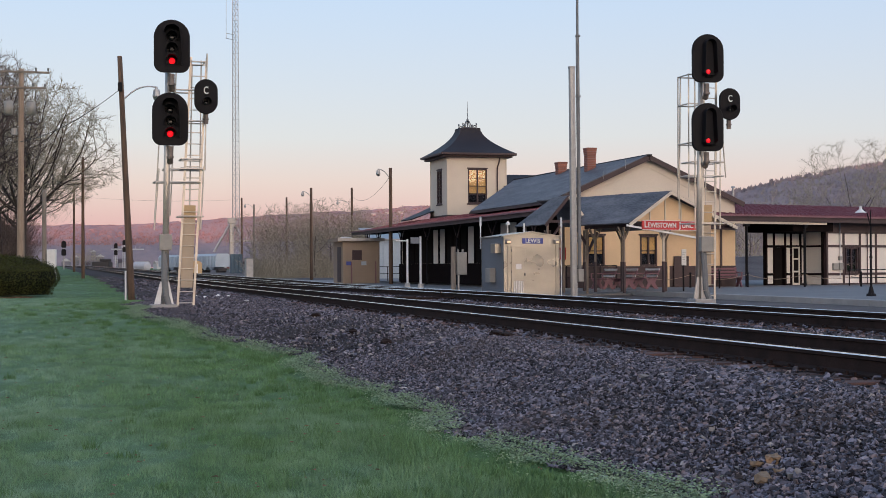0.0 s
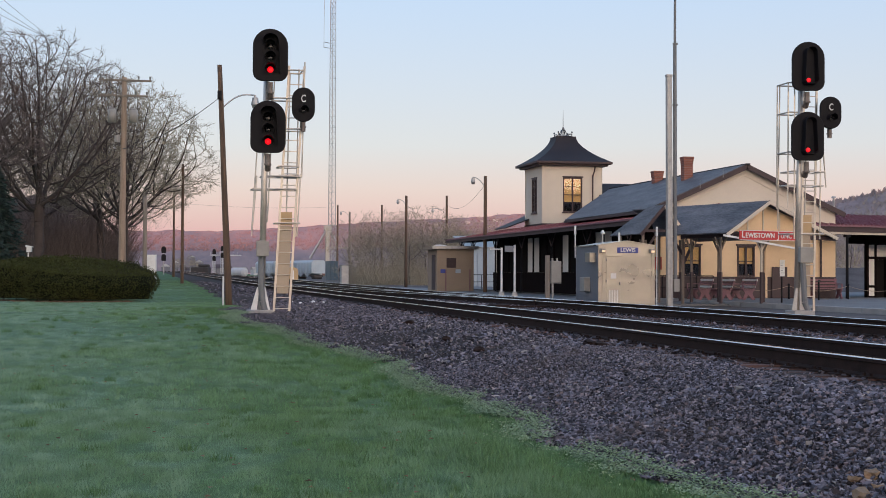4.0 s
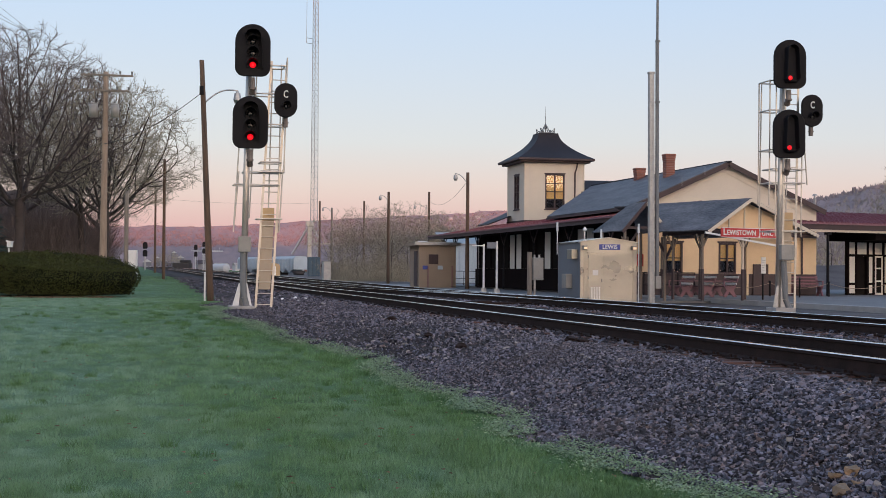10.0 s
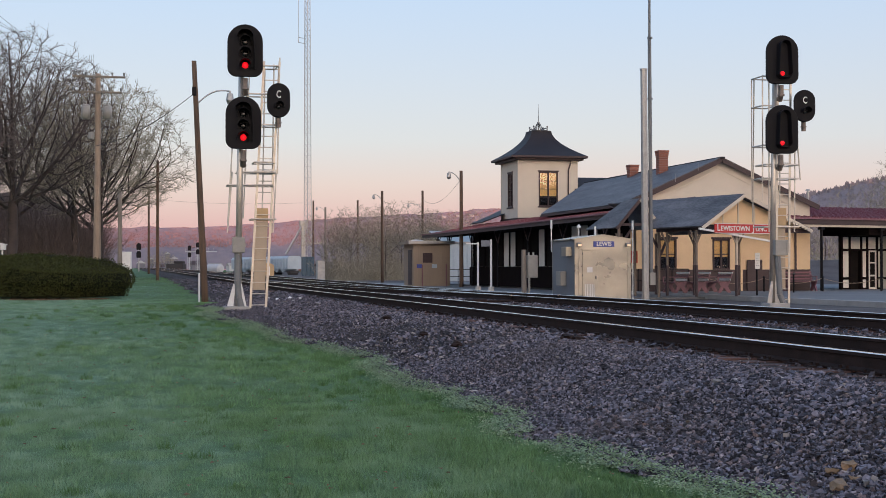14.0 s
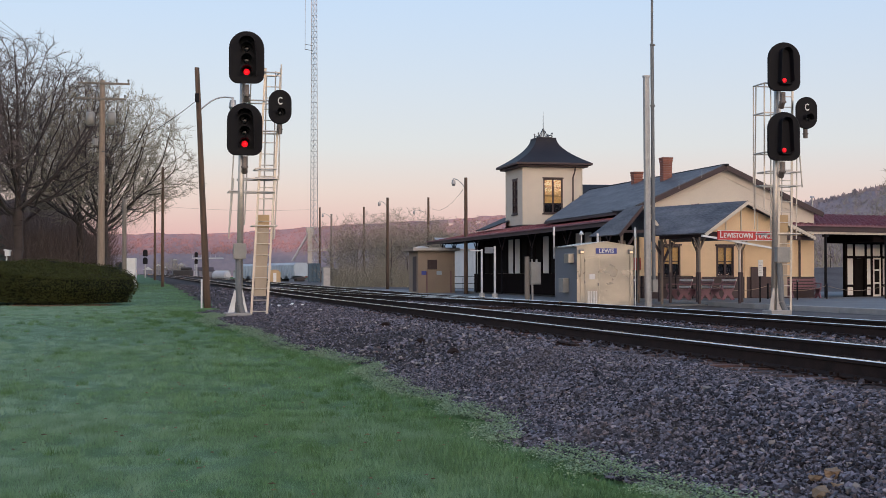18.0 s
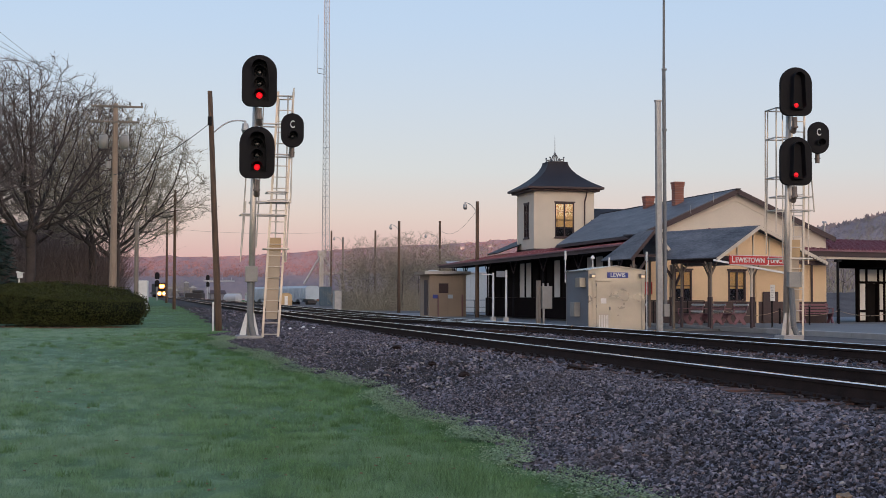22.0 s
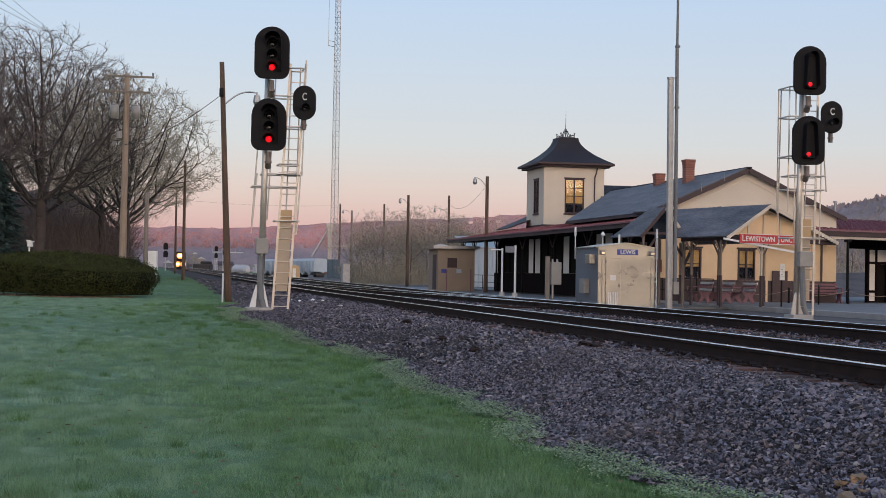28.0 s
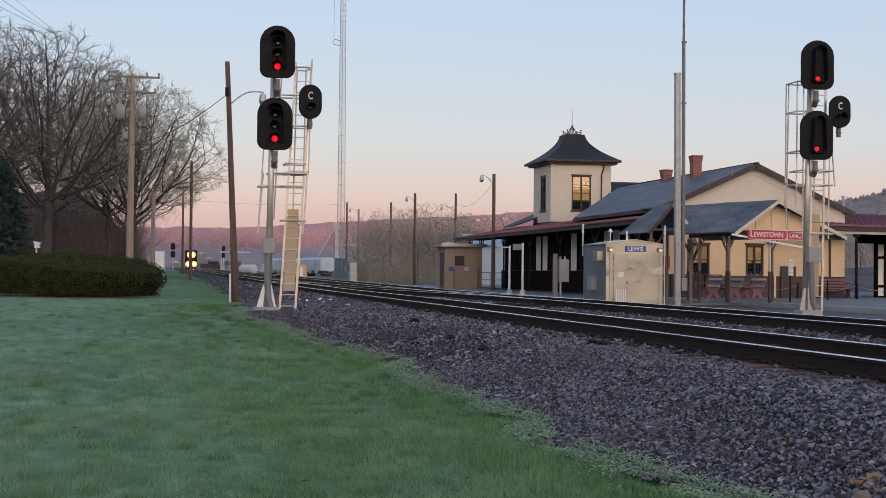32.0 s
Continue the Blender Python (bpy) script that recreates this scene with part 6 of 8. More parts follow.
def station():
    st = thing("railway_station", 0, 0, 0, 0, "old cream wooden railway station with slate roofs and a square tower", "station building")
    F0, FAR_Y = 0.58, 86.6
    # end wall under the gable: dark wainscot, ochre boards, cream gable
    y0 = 57.1
    win = [(25.9, 26.75, 1.5, 2.95), (23.3, 24.15, 1.5, 2.95)]
    bm = B()
    box(bm, 22.0, 30.75, y0 - 0.03, y0 + 0.15, F0, 1.55)
    part("wainscot", bm, BROWN, st, "brown lower wall boards")
    xs = [22.0, 23.3, 24.15, 25.9, 26.75, 30.75]
    for a, b in zip(xs[:-1], xs[1:]):
        hole = any(abs(a - w_[0]) < 0.01 for w_ in win)
        bm = B()
        if hole:
            box(bm, a, b, y0, y0 + 0.15, 2.952, 3.9)
        else:
            box(bm, a, b, y0, y0 + 0.15, 1.553, 3.9)
        part("end_wall_panel", bm, YELLOW, st, "ochre yellow wall boards")
    for w_ in win:
        sash_window(st, w_[1] - w_[0] - 0.004, 1.39, pose(w_[0] + 0.002, y0 + 0.02, 1.556), 2, 2, 0.6)
    for x_ in (22.06, 25.1, 27.3, 30.0):
        bm = B()
        box(bm, x_ - 0.05, x_ + 0.05, y0 - 0.06, y0 - 0.034, F0, 3.9, 0.004)
        part("wall_batten", bm, BROWN if x_ > 29 else YELLOW, st)
    bm = B()
    box(bm, 27.55, 28.3, y0 - 0.12, y0 - 0.062, F0, 2.0, 0.01)
    part("low_door", bm, BROWN, st, "brown low door")
    bm = B()
    prism(bm, [(22.0, y0, 3.903), (30.75, y0, 3.903), (30.75, y0, 4.59), (26.28, y0, 6.56), (22.0, y0, 4.65)], (0, 0.15, 0))
    part("gable_wall", bm, CREAM, st, "cream gable boards")
    for (xa, za), (xb, zb) in (((22.6, 4.42), (26.28, 6.14)), ((29.95, 4.42), (26.28, 6.14))):
        plank(st, "gable_moulding", (xa, y0 - 0.02, za), (xb, y0 - 0.02, zb), 0.03, 0.05, CREAM)
    # main roof
    rl, rr_, rz_ = 21.5, 31.1, 6.58
    shingle_slope(st, (rl, 56.88, 4.45), (rl, 69.0, 4.45), (26.28, 75.5, rz_), (26.28, 56.88, rz_), "roof_slope", SLATE, 0.08, 22, "blue-grey shingle roof slope")
    shingle_slope(st, (rr_, 56.88, 4.45), (rr_, 82, 4.45), (26.28, 75.5, rz_), (26.28, 56.88, rz_), "roof_slope", SLATE, 0.08, 22, "blue-grey shingle roof slope")
    for x_, z_ in ((rl, 4.43), (rr_, 4.45)):
        plank(st, "rake_board", (x_, 56.85, z_ - 0.06), (26.28, 56.85, rz_ - 0.06), 0.05, 0.22, BROWN)
    shingle_slope(st, (rl, 69.0, 4.40), (rr_, 82, 4.45), (26.28, 75.5, rz_), (26.28, 75.48, rz_), "roof_hip", SLATE, 0.05)
    shingle_slope(st, (27.9, 79.2, 5.3), (33.0, 79.2, 5.3), (31.4, 84.3, 7.52), (27.9, 84.3, 7.52), "cross_roof", SLATE_DARK, 0.06)
    plank(st, "main_gutter", (rl - 0.04, 56.45, 4.40), (rl - 0.04, 69.0, 4.40), 0.08, 0.09, BROWN)
    plank(st, "ridge_cap", (26.28, 56.75, rz_ + 0.05), (26.28, 75.5, rz_ + 0.08), 0.2, 0.06, SLATE_DARK)
    shingle_slope(st, (22.2, 84.0, 4.55), (22.2, FAR_Y, 4.55), (25.5, 91.5, 5.62), (25.5, 86.4, 5.62), "roof_slope", SLATE_DARK, 0.06, 8)
    for x_ in (22.4, 23.9, 25.0):
        bm = B()
        rod(bm, (x_, 56.6, 4.38 + (x_ - rl) * 0.46), (x_, 56.6, 4.75 + (x_ - rl) * 0.46), 0.012, 0.012, 5)
        part("lightning_rod", bm, GALV, st)
    chimney(st, 25.45, 61.9, 5.9, 7.30, 0.45)
    chimney(st, 25.9, 67.0, 6.1, 7.03, 0.46)
    # side wall under the canopy
    y = 57.3
    k = 0
    while y < 84.5:
        # Bays without white boards get the canopy's darkness as their colour.
        bm = B()
        box(bm, 22.0, 22.15, y, y + 1.15, 1.75, 3.75)
        part("side_wall_panel", bm, PINKISH if k in (4, 5, 9, 13, 14) else ROOM_DARK, st, "off-white wall boards" if k in (4, 5, 9, 13, 14) else "wall bay coloured near-black as canopy shade")
        bm = B()
        box(bm, 21.96, 22.15, y + 1.153, y + 1.397, 1.75, 3.75)
        part("side_wall_post", bm, SOFFIT, st)
        y += 1.4
        k += 1
    # Lower side wall and frieze take the canopy shade as colour.
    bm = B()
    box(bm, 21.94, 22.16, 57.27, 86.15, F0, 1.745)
    part("side_wainscot", bm, SOFFIT, st, "lower side wall coloured dark as canopy shade")
    bm = B()
    box(bm, 22.0, 22.15, 57.27, 86.15, 3.755, 4.3)
    part("side_frieze", bm, SOFFIT, st)
    bm = B()
    box(bm, 30.6, 30.75, 57.27, 86, F0, 4.3)
    part("rear_wall", bm, CREAM, st)
    bm = B()
    box(bm, 22.16, 30.59, 86, 86.15, F0, 4.3)
    part("far_end_wall", bm, CREAM, st)
    # red canopy along the track side
    bm = B()
    prism(bm, [(20.0, 54.6, 3.90), (24.0, 54.6, 4.64), (24.0, 54.6, 4.70), (20.0, 54.6, 3.96)], (0, 37.0, 0))
    part("canopy_roof", bm, RED_ROOF, st, "red metal canopy roof")
    for i in range(62):
        y_ = 54.7 + i * 0.6
        plank(st, "standing_seam", (20.0, y_, 3.975), (24.0, y_, 4.715), 0.025, 0.03, RED_ROOF)
    plank(st, "canopy_fascia", (19.985, 54.6, 3.85), (19.985, 91.6, 3.85), 0.05, 0.22, BROWN)
    plank(st, "canopy_gutter", (19.92, 54.6, 3.96), (19.92, 91.6, 3.96), 0.07, 0.07, MAROON)
    plank(st, "canopy_end_board", (20.0, 54.58, 3.88), (24.0, 54.58, 4.62), 0.04, 0.18, BROWN)
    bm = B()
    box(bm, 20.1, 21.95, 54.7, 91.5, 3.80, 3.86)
    part("canopy_soffit", bm, SOFFIT, st, "canopy underside coloured dark as shade")
    bm = B()
    rod(bm, (20.9, 0, F0), (20.9, 0, 3.8), 0.055, 0.05, 8)
    col = mesh_of("canopy_column", bm, BLACK)
    for y_ in (57.5, 63.5, 69.5, 75.5, 81.5, 87.5, 90.8):
        o = new("canopy_column", col)
        o.parent, o.matrix_basis = st, pose(0, y_, 0)
        for s in (-1, 1):
            plank(o, "bracket", (20.9, 0, 3.1), (20.9, s * 0.7, 3.78), 0.05, 0.06, BROWN)
    # tower
    tw = thing("station_tower", 24.14, 82.31, 0, 0, "square cream station tower with a flared dark slate roof", "tower")
    s = 3.93
    wx0, wx1, wz0, wz1 = 1.36, 2.64, 5.58, 7.78
    for a, b, c, d in ((0, wx0, 4.85, 8.5), (wx1, s, 4.85, 8.5), (wx0, wx1, 4.85, wz0), (wx0, wx1, wz1, 8.5)):
        bm = B()
        box(bm, a, b, 0, 0.15, c, d)
        part("front_wall_panel", bm, CREAM, tw)
    sash_window(tw, wx1 - wx0 - 0.004, wz1 - wz0 - 0.004, pose(wx0 + 0.002, 0.03, wz0 + 0.002), 2, 4, 0.72)
    for a, b, c, d in ((0.153, 1.2, 4.85, 8.5), (2.3, s, 4.85, 8.5), (1.2, 2.3, 4.85, wz0), (1.2, 2.3, wz1, 8.5)):
        bm = B()
        box(bm, 0, 0.15, a, b, c, d)
        part("side_wall_panel", bm, CREAM, tw)
    sash_window(tw, 1.096, wz1 - wz0 - 0.004, pose(0.03, 2.298, wz0 + 0.002, 0, 0, -90), 2, 4, 0.0)
    bm = B()
    box(bm, s - 0.15, s, 0.153, s, 4.85, 8.5)
    box(bm, 0.153, s - 0.153, s - 0.15, s, 4.85, 8.5)
    part("rear_wall", bm, CREAM, tw)
    bm = B()
    box(bm, -0.06, s + 0.06, -0.06, s + 0.06, 4.3, 4.846, 0.01)
    part("base_band", bm, BROWN, tw)
    for a, b in ((0, 0), (s, 0), (0, s), (s, s)):
        bm = B()
        box(bm, a - 0.03, a + 0.03, b - 0.03, b + 0.03, 4.85, 8.5, 0.005)
        part("corner_board", bm, CREAM, tw)
    c_ = s / 2
    bm = B()
    rings = []
    for t in [i / 14 for i in range(15)]:
        hw = 0.66 + (2.48 - 0.66) * ((1 - t) ** 1.8)
        z_ = 8.78 + 1.75 * t
        rings.append([(c_ - hw, c_ - hw, z_), (c_ + hw, c_ - hw, z_), (c_ + hw, c_ + hw, z_), (c_ - hw, c_ + hw, z_)])
    loft(bm, rings)
    part("tower_roof", bm, SLATE_DARK, tw, "dark flared slate roof")
    bm = B()
    hw = 2.52
    box(bm, c_ - hw, c_ + hw, c_ - hw, c_ + hw, 8.63, 8.775, 0.02)
    part("eave_board", bm, BROWN, tw, "brown eave moulding")
    bm = B()
    hw = 2.3
    box(bm, c_ - hw, c_ + hw, c_ - hw, c_ + hw, 8.505, 8.626, 0.02)
    part("soffit", bm, BROWN, tw)
    bm = B()
    path_tube(bm, [(3.42, -0.25, 8.55), (3.42, -0.10, 8.2), (3.32, -0.07, 7.9), (3.30, -0.07, 5.4)], 0.045, 8)
    part("downspout", bm, BROWN, tw)
    # iron cresting and finial
    ct = new("roof_cresting")
    ct.parent, ct.matrix_basis = tw, pose(c_, c_, 10.53) @ Matrix.Diagonal((0.70, 0.70, 0.78, 1))
    ct["label"] = "scrolled iron cresting with a spike"
    for k in range(4):
        a = math.pi / 2 * k + math.pi / 4
        dx, dy = math.cos(a), math.sin(a)
        bm = B()
        pts = [(dx * (0.95 - 0.95 * (i / 8) ** 0.8), dy * (0.95 - 0.95 * (i / 8) ** 0.8), 0.12 + 0.62 * (i / 8) ** 2 + 0.12 * math.sin(i * 1.3)) for i in range(9)]
        path_tube(bm, pts, 0.045, 6)
        rod(bm, (dx * 0.92, dy * 0.92, 0.0), (dx * 0.92, dy * 0.92, 0.32), 0.05, 0.03, 6)
        bmesh.ops.create_uvsphere(bm, u_segments=8, v_segments=6, radius=0.085, matrix=Matrix.Translation((dx * 0.92, dy * 0.92, 0.36)))
        part("scroll", bm, GREY_PIPE, ct)
    bm = B()
    for k in range(4):
        a, b = math.pi / 2 * k + math.pi / 4, math.pi / 2 * (k + 1) + math.pi / 4
        rod(bm, (0.92 * math.cos(a), 0.92 * math.sin(a), 0.06), (0.92 * math.cos(b), 0.92 * math.sin(b), 0.06), 0.035, 0.035, 6)
    part("crest_rail", bm, GREY_PIPE, ct)
    bm = B()
    rod(bm, (0, 0, 0), (0, 0, 0.85), 0.06, 0.05, 8)
    bmesh.ops.create_uvsphere(bm, u_segments=10, v_segments=8, radius=0.12, matrix=Matrix.Translation((0, 0, 0.72)))
    rod(bm, (0, 0, 0.8), (0, 0, 2.30), 0.035, 0.012, 6)
    part("spike", bm, GREY_PIPE, ct)
    # gable porch with the station name
    ANG = 17
    pr = thing("station_porch", 22.04, 46.22, 0, ANG, "gabled station porch with slate roof and red name board", "porch")
    L_ = 8.0
    shingle_slope(pr, (-2.03, -0.25, 3.10), (-2.03, 2.5, 3.10), (0, 5.2, 4.31), (0, -0.25, 4.31), "porch_roof", SLATE, 0.05, 9, "blue-grey shingle porch roof")
    shingle_slope(pr, (3.4, -0.25, 3.05), (3.4, L_, 3.05), (0, L_, 4.31), (0, -0.25, 4.31), "porch_roof", SLATE, 0.05, 9)
    for xe, ze in ((-2.03, 3.10), (3.4, 3.05)):
        plank(pr, "barge_board", (xe, -0.28, ze - 0.04), (0, -0.28, 4.31 - 0.03), 0.05, 0.11, PALE_TRIM)
    bm = B()
    prism(bm, [(-1.55, 0.1, 3.22), (3.3, 0.1, 3.1), (3.3, 0.1, 3.16), (0, 0.1, 4.24), (-1.55, 0.1, 3.28)], (0, 0.08, 0))
    part("gable_panel", bm, YELLOW, pr, "ochre panelled gable")
    for x_ in (-0.75, 0.0, 0.8, 1.6):
        plank(pr, "panel_batten", (x_, 0.08, 3.2), (x_, 0.08, 4.2 - abs(x_) * (0.62 if x_ < 0 else 0.33)), 0.05, 0.04, PALE_TRIM)
    plank(pr, "porch_beam", (-1.6, 0.0, 3.08), (3.6, 0.0, 3.02), 0.14, 0.16, BROWN)
    plank(pr, "porch_beam", (-1.5, 0.0, 3.06), (-1.5, 2.9, 3.06), 0.12, 0.14, BROWN)
    plank(pr, "white_pipe", (-2.25, -0.35, 3.04), (1.15, -0.35, 2.62), 0.07, 0.07, WHITE, "sloping white pipe")
    bm = B()
    for i in range(9):
        rod(bm, (2.1 + i * 0.15, -0.34, 3.43 - i * 0.052), (2.1 + i * 0.15, -0.30, 3.43 - i * 0.052), 0.06, 0.06, 10)
    part("scalloped_edge", bm, PALE_TRIM, pr, "cream scalloped fascia")
    bm = B()
    box(bm, -1.56, 1.12, -0.42, -0.37, 2.90, 3.22, 0.008)
    sg = part("station_sign", bm, SIGN_RED, pr, "red station name board")
    for body_, size_, x_, z_ in (("L", 0.32, -1.40, 3.07), ("EWISTOWN", 0.255, -0.60, 3.052), ("J", 0.32, 0.28, 3.07), ("UNC", 0.255, 0.66, 3.052)):
        lettering("sign_text", body_, size_, pose(x_, -0.428, z_), WHITE, sg, "white painted letters")
    for z_ in (3.23, 2.89):
        plank(sg, "sign_border", (-1.56, -0.415, z_), (1.12, -0.415, z_), 0.03, 0.02, WHITE)
    # porch posts with forked brackets
    for x_, y_, pale in ((-0.16, 0.0, True), (-1.82, 0.3, False), (-1.45, 2.4, False), (-1.45, 5.2, False), (1.40, 1.6, False), (-0.2, 4.6, False), (-0.12, 2.4, False)):
        po = new("porch_post")
        po.parent, po.matrix_basis = pr, pose(x_, y_, F0)
        bm = B()
        box(bm, -0.045, 0.045, -0.045, 0.045, 0, 1.15, 0.01)
        part("lower_post", bm, BROWN, po)
        bm = B()
        box(bm, -0.036, 0.036, -0.036, 0.036, 1.153, 2.42, 0.01)
        part("upper_post", bm, PALE_TRIM if pale else TAUPE, po)
        for s_ in (-1, 1):
            plank(po, "bracket", (0, 0, 1.9), (s_ * 0.30, 0, 2.42), 0.035, 0.04, PALE_TRIM if pale else TAUPE)
        if not pale:
            plank(po, "bracket", (0, 0, 1.9), (0, 0.30, 2.42), 0.035, 0.04, TAUPE)
    # small gable beside it
    sm = thing("walkway_gable", 19.17, 48.95, 0, 2, "small slate-roofed gable shelter over the platform walkway", "shelter")
    for xe in (-0.98, 0.92):
        shingle_slope(sm, (xe, -0.1, 3.15), (xe, 3.05, 3.15), (0, 1.35, 4.27), (0, -0.1, 4.27), "small_roof", SLATE, 0.05, 7)
        plank(sm, "barge_board", (xe, -0.13, 3.12), (0, -0.13, 4.25), 0.05, 0.11, PALE_TRIM if xe > 0 else BROWN)
    plank(sm, "collar_beam", (-0.75, 0.0, 3.3), (0.75, 0.0, 3.3), 0.08, 0.1, BROWN)
    for x_ in (-0.8, 0.85):
        for y_ in (0.1, 2.4):
            plank(sm, "gable_post", (x_, y_, F0 - 0.1), (x_, y_, 3.2), 0.085, 0.085, TAUPE)
    plank(sm, "brace", (-0.8, 0.1, 2.4), (-0.2, 0.1, 3.25), 0.08, 0.08, BROWN)
    plank(sm, "brace", (0.85, 0.1, 2.4), (0.25, 0.1, 3.25), 0.08, 0.08, BROWN)
    plank(sm, "brace", (0.85, 0.1, 2.0), (1.6, 0.8, 2.9), 0.08, 0.08, BROWN)
    return st


station()


def wing():
    wg = thing("station_wing", 36.42, 58.37, 0, 15, "long half-timbered station wing with white panels and red metal roof", "station building")
    F0 = 0.58
    # half-timbered wall: recessed boards, brown posts and rails, one window bay
    span = 15.0
    n = 13
    bay = span / n
    for i in range(n):
        x_ = i * bay
        for z0, z1 in ((F0, 1.05), (1.17, 2.42), (2.54, 3.12)):
            if i == 1 and z0 == 1.17:
                continue
            bm = B()
            box(bm, x_ + 0.06, x_ + bay - 0.06, 0.03, 0.15, z0, z1)
            part("wall_panel", bm, PINKISH, wg)
        plank(wg, "timber_post", (x_, 0.08, F0), (x_, 0.08, 3.2), 0.12, 0.18, BROWN)
    for z_ in (0.60, 1.11, 2.48, 3.16):
        plank(wg, "timber_rail", (0, 0.07, z_), (span, 0.07, z_), 0.17, 0.116, BROWN)
    sash_window(wg, bay - 0.26, 1.24, pose(bay + 0.13, 0.06, 1.172), 2, 3, 0.0)
    bm = B()
    box(bm, -0.06, span, -0.02, 0.15, 3.22, 3.7)
    part("frieze", bm, BROWN, wg)
    # recessed corner: timber frame coloured dark for the recess shade, open doorway, screen door, clapboard return
    RY = 1.45
    for x0, x1, rows_ in ((-2.62, -2.24, (0, 1, 2)), (-2.14, -1.48, (2,)), (-1.38, -1.10, (0, 1, 2)), (-0.98, -0.46, (2,)), (-0.32, -0.13, (0, 1, 2))):
        for k in rows_:
            z0, z1 = ((F0, 1.05), (1.17, 2.42), (2.54, 3.12))[k]
            bm = B()
            box(bm, x0, x1, RY - 0.05, RY + 0.07, z0, z1)
            part("wall_panel", bm, PINKISH, wg)
    for x_ in (-2.70, -2.19, -1.43, -1.04, -0.39):
        plank(wg, "timber_post", (x_, RY, F0), (x_, RY, 3.2), 0.12, 0.18, SOFFIT)
    for x0, x1, zs in ((-2.76, -2.14, (0.60, 1.11, 2.48, 3.16)), (-2.14, -1.48, (2.48, 3.16)), (-1.48, -0.98, (0.60, 1.11, 2.48, 3.16)), (-0.98, -0.46, (2.48, 3.16)), (-0.46, -0.13, (0.60, 1.11, 2.48, 3.16))):
        for z_ in zs:
            plank(wg, "timber_rail", (x0, RY - 0.01, z_), (x1, RY - 0.01, z_), 0.17, 0.116, SOFFIT)
    bm = B()
    box(bm, -2.14, -1.48, RY + 0.075, RY + 0.1, F0, 2.42)
    part("dark_doorway", bm, ROOM_DARK, wg)
    dr = new("screen_door")
    dr.parent, dr.matrix_basis = wg, pose(-0.97, RY - 0.10, F0)
    for a, b, c, d in ((0, 0.08, 0, 1.88), (0.43, 0.51, 0, 1.88), (0.08, 0.43, 0, 0.10), (0.08, 0.43, 0.62, 0.70), (0.08, 0.43, 1.25, 1.32), (0.08, 0.43, 1.80, 1.88)):
        bm = B()
        box(bm, a, b, 0, 0.04, c, d, 0.004)
        part("door_rail", bm, PINKISH, dr)
    bm = B()
    box(bm, 0.08, 0.43, 0.03, 0.036, 0.10, 1.80)
    part("door_panel", bm, ROOM_DARK, dr)
    for i in range(20):
        z_ = F0 + 0.02 + i * 0.13
        bm = B()
        prism(bm, [(-0.10, 0.153, z_), (-0.125, 0.153, z_), (-0.106, 0.153, z_ + 0.128), (-0.09, 0.153, z_ + 0.128)], (0, RY - 0.21, 0))
        part("clapboard", bm, PINKISH, wg)
    for y_ in (0.20, RY - 0.12):
        plank(wg, "timber_post", (-0.12, y_, F0), (-0.12, y_, 3.2), 0.08, 0.10, SOFFIT)
    for z_ in (1.11, 2.48):
        plank(wg, "timber_rail", (-0.125, 0.16, z_), (-0.125, RY - 0.08, z_), 0.08, 0.10, SOFFIT)
    bm = B()
    box(bm, -2.78, -0.063, -0.45, 2.58, 3.17, 3.69)
    part("recess_ceiling", bm, SOFFIT, wg, "boarded ceiling coloured dark as shade")
    bm = B()
    box(bm, -2.78, span, 2.6, 2.75, 3.2, 3.7)
    part("inner_frieze", bm, SOFFIT, wg)
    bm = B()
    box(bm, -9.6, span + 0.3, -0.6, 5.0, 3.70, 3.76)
    part("soffit", bm, SOFFIT, wg, "soffit boards coloured dark as shade")
    # red metal roof
    bm = B()
    prism(bm, [(-9.8, -0.75, 3.80), (-9.8, 5.0, 4.68), (-9.8, 5.0, 4.73), (-9.8, -0.75, 3.86)], (span + 10, 0, -0.0))
    part("roof", bm, RED_ROOF, wg, "red standing-seam metal roof")
    for i in range(62):
        x_ = -9.7 + i * 0.4
        plank(wg, "standing_seam", (x_, -0.75, 3.875), (x_, 5.0, 4.745), 0.025, 0.03, RED_ROOF)
    bm = B()
    for i in range(110):
        box(bm, -9.75 + i * 0.225, -9.66 + i * 0.225, -0.55, -0.50, 3.90, 3.96)
    part("snow_guard", bm, RED_ROOF, wg)["kind"] = "stuff"
    plank(wg, "fascia", (-9.8, -0.775, 3.72), (span + 0.2, -0.775, 3.72), 0.05, 0.26, BROWN)
    plank(wg, "gutter", (-9.8, -0.84, 3.86), (span + 0.2, -0.84, 3.86), 0.08, 0.07, MAROON)
    plank(wg, "cream_beam", (-7.6, -0.70, 3.54), (-0.80, -0.70, 3.54), 0.08, 0.11, PALE_TRIM)
    for x_ in (-5.9, -2.15):
        bm = B()
        rod(bm, (x_, -0.6, F0), (x_, -0.6, 3.5), 0.07, 0.06, 10)
        box(bm, x_ - 0.12, x_ + 0.12, -0.72, -0.48, 3.36, 3.47, 0.01)
        part("canopy_column", bm, BLACK, wg)
    for x_, z0, z1 in ((0.86, 0.9, 3.6), (2.80, 0.6, 3.7)):
        bm = B()
        rod(bm, (x_, -0.03, z0), (x_, -0.03, z1), 0.025, 0.025, 6)
        part("conduit", bm, WHITE if x_ < 2 else BROWN, wg)
    for x_, z_, w_, h_ in ((0.34, 1.32, 0.34, 0.32), (0.74, 1.32, 0.26, 0.34), (0.76, 1.78, 0.20, 0.2)):
        bm = B()
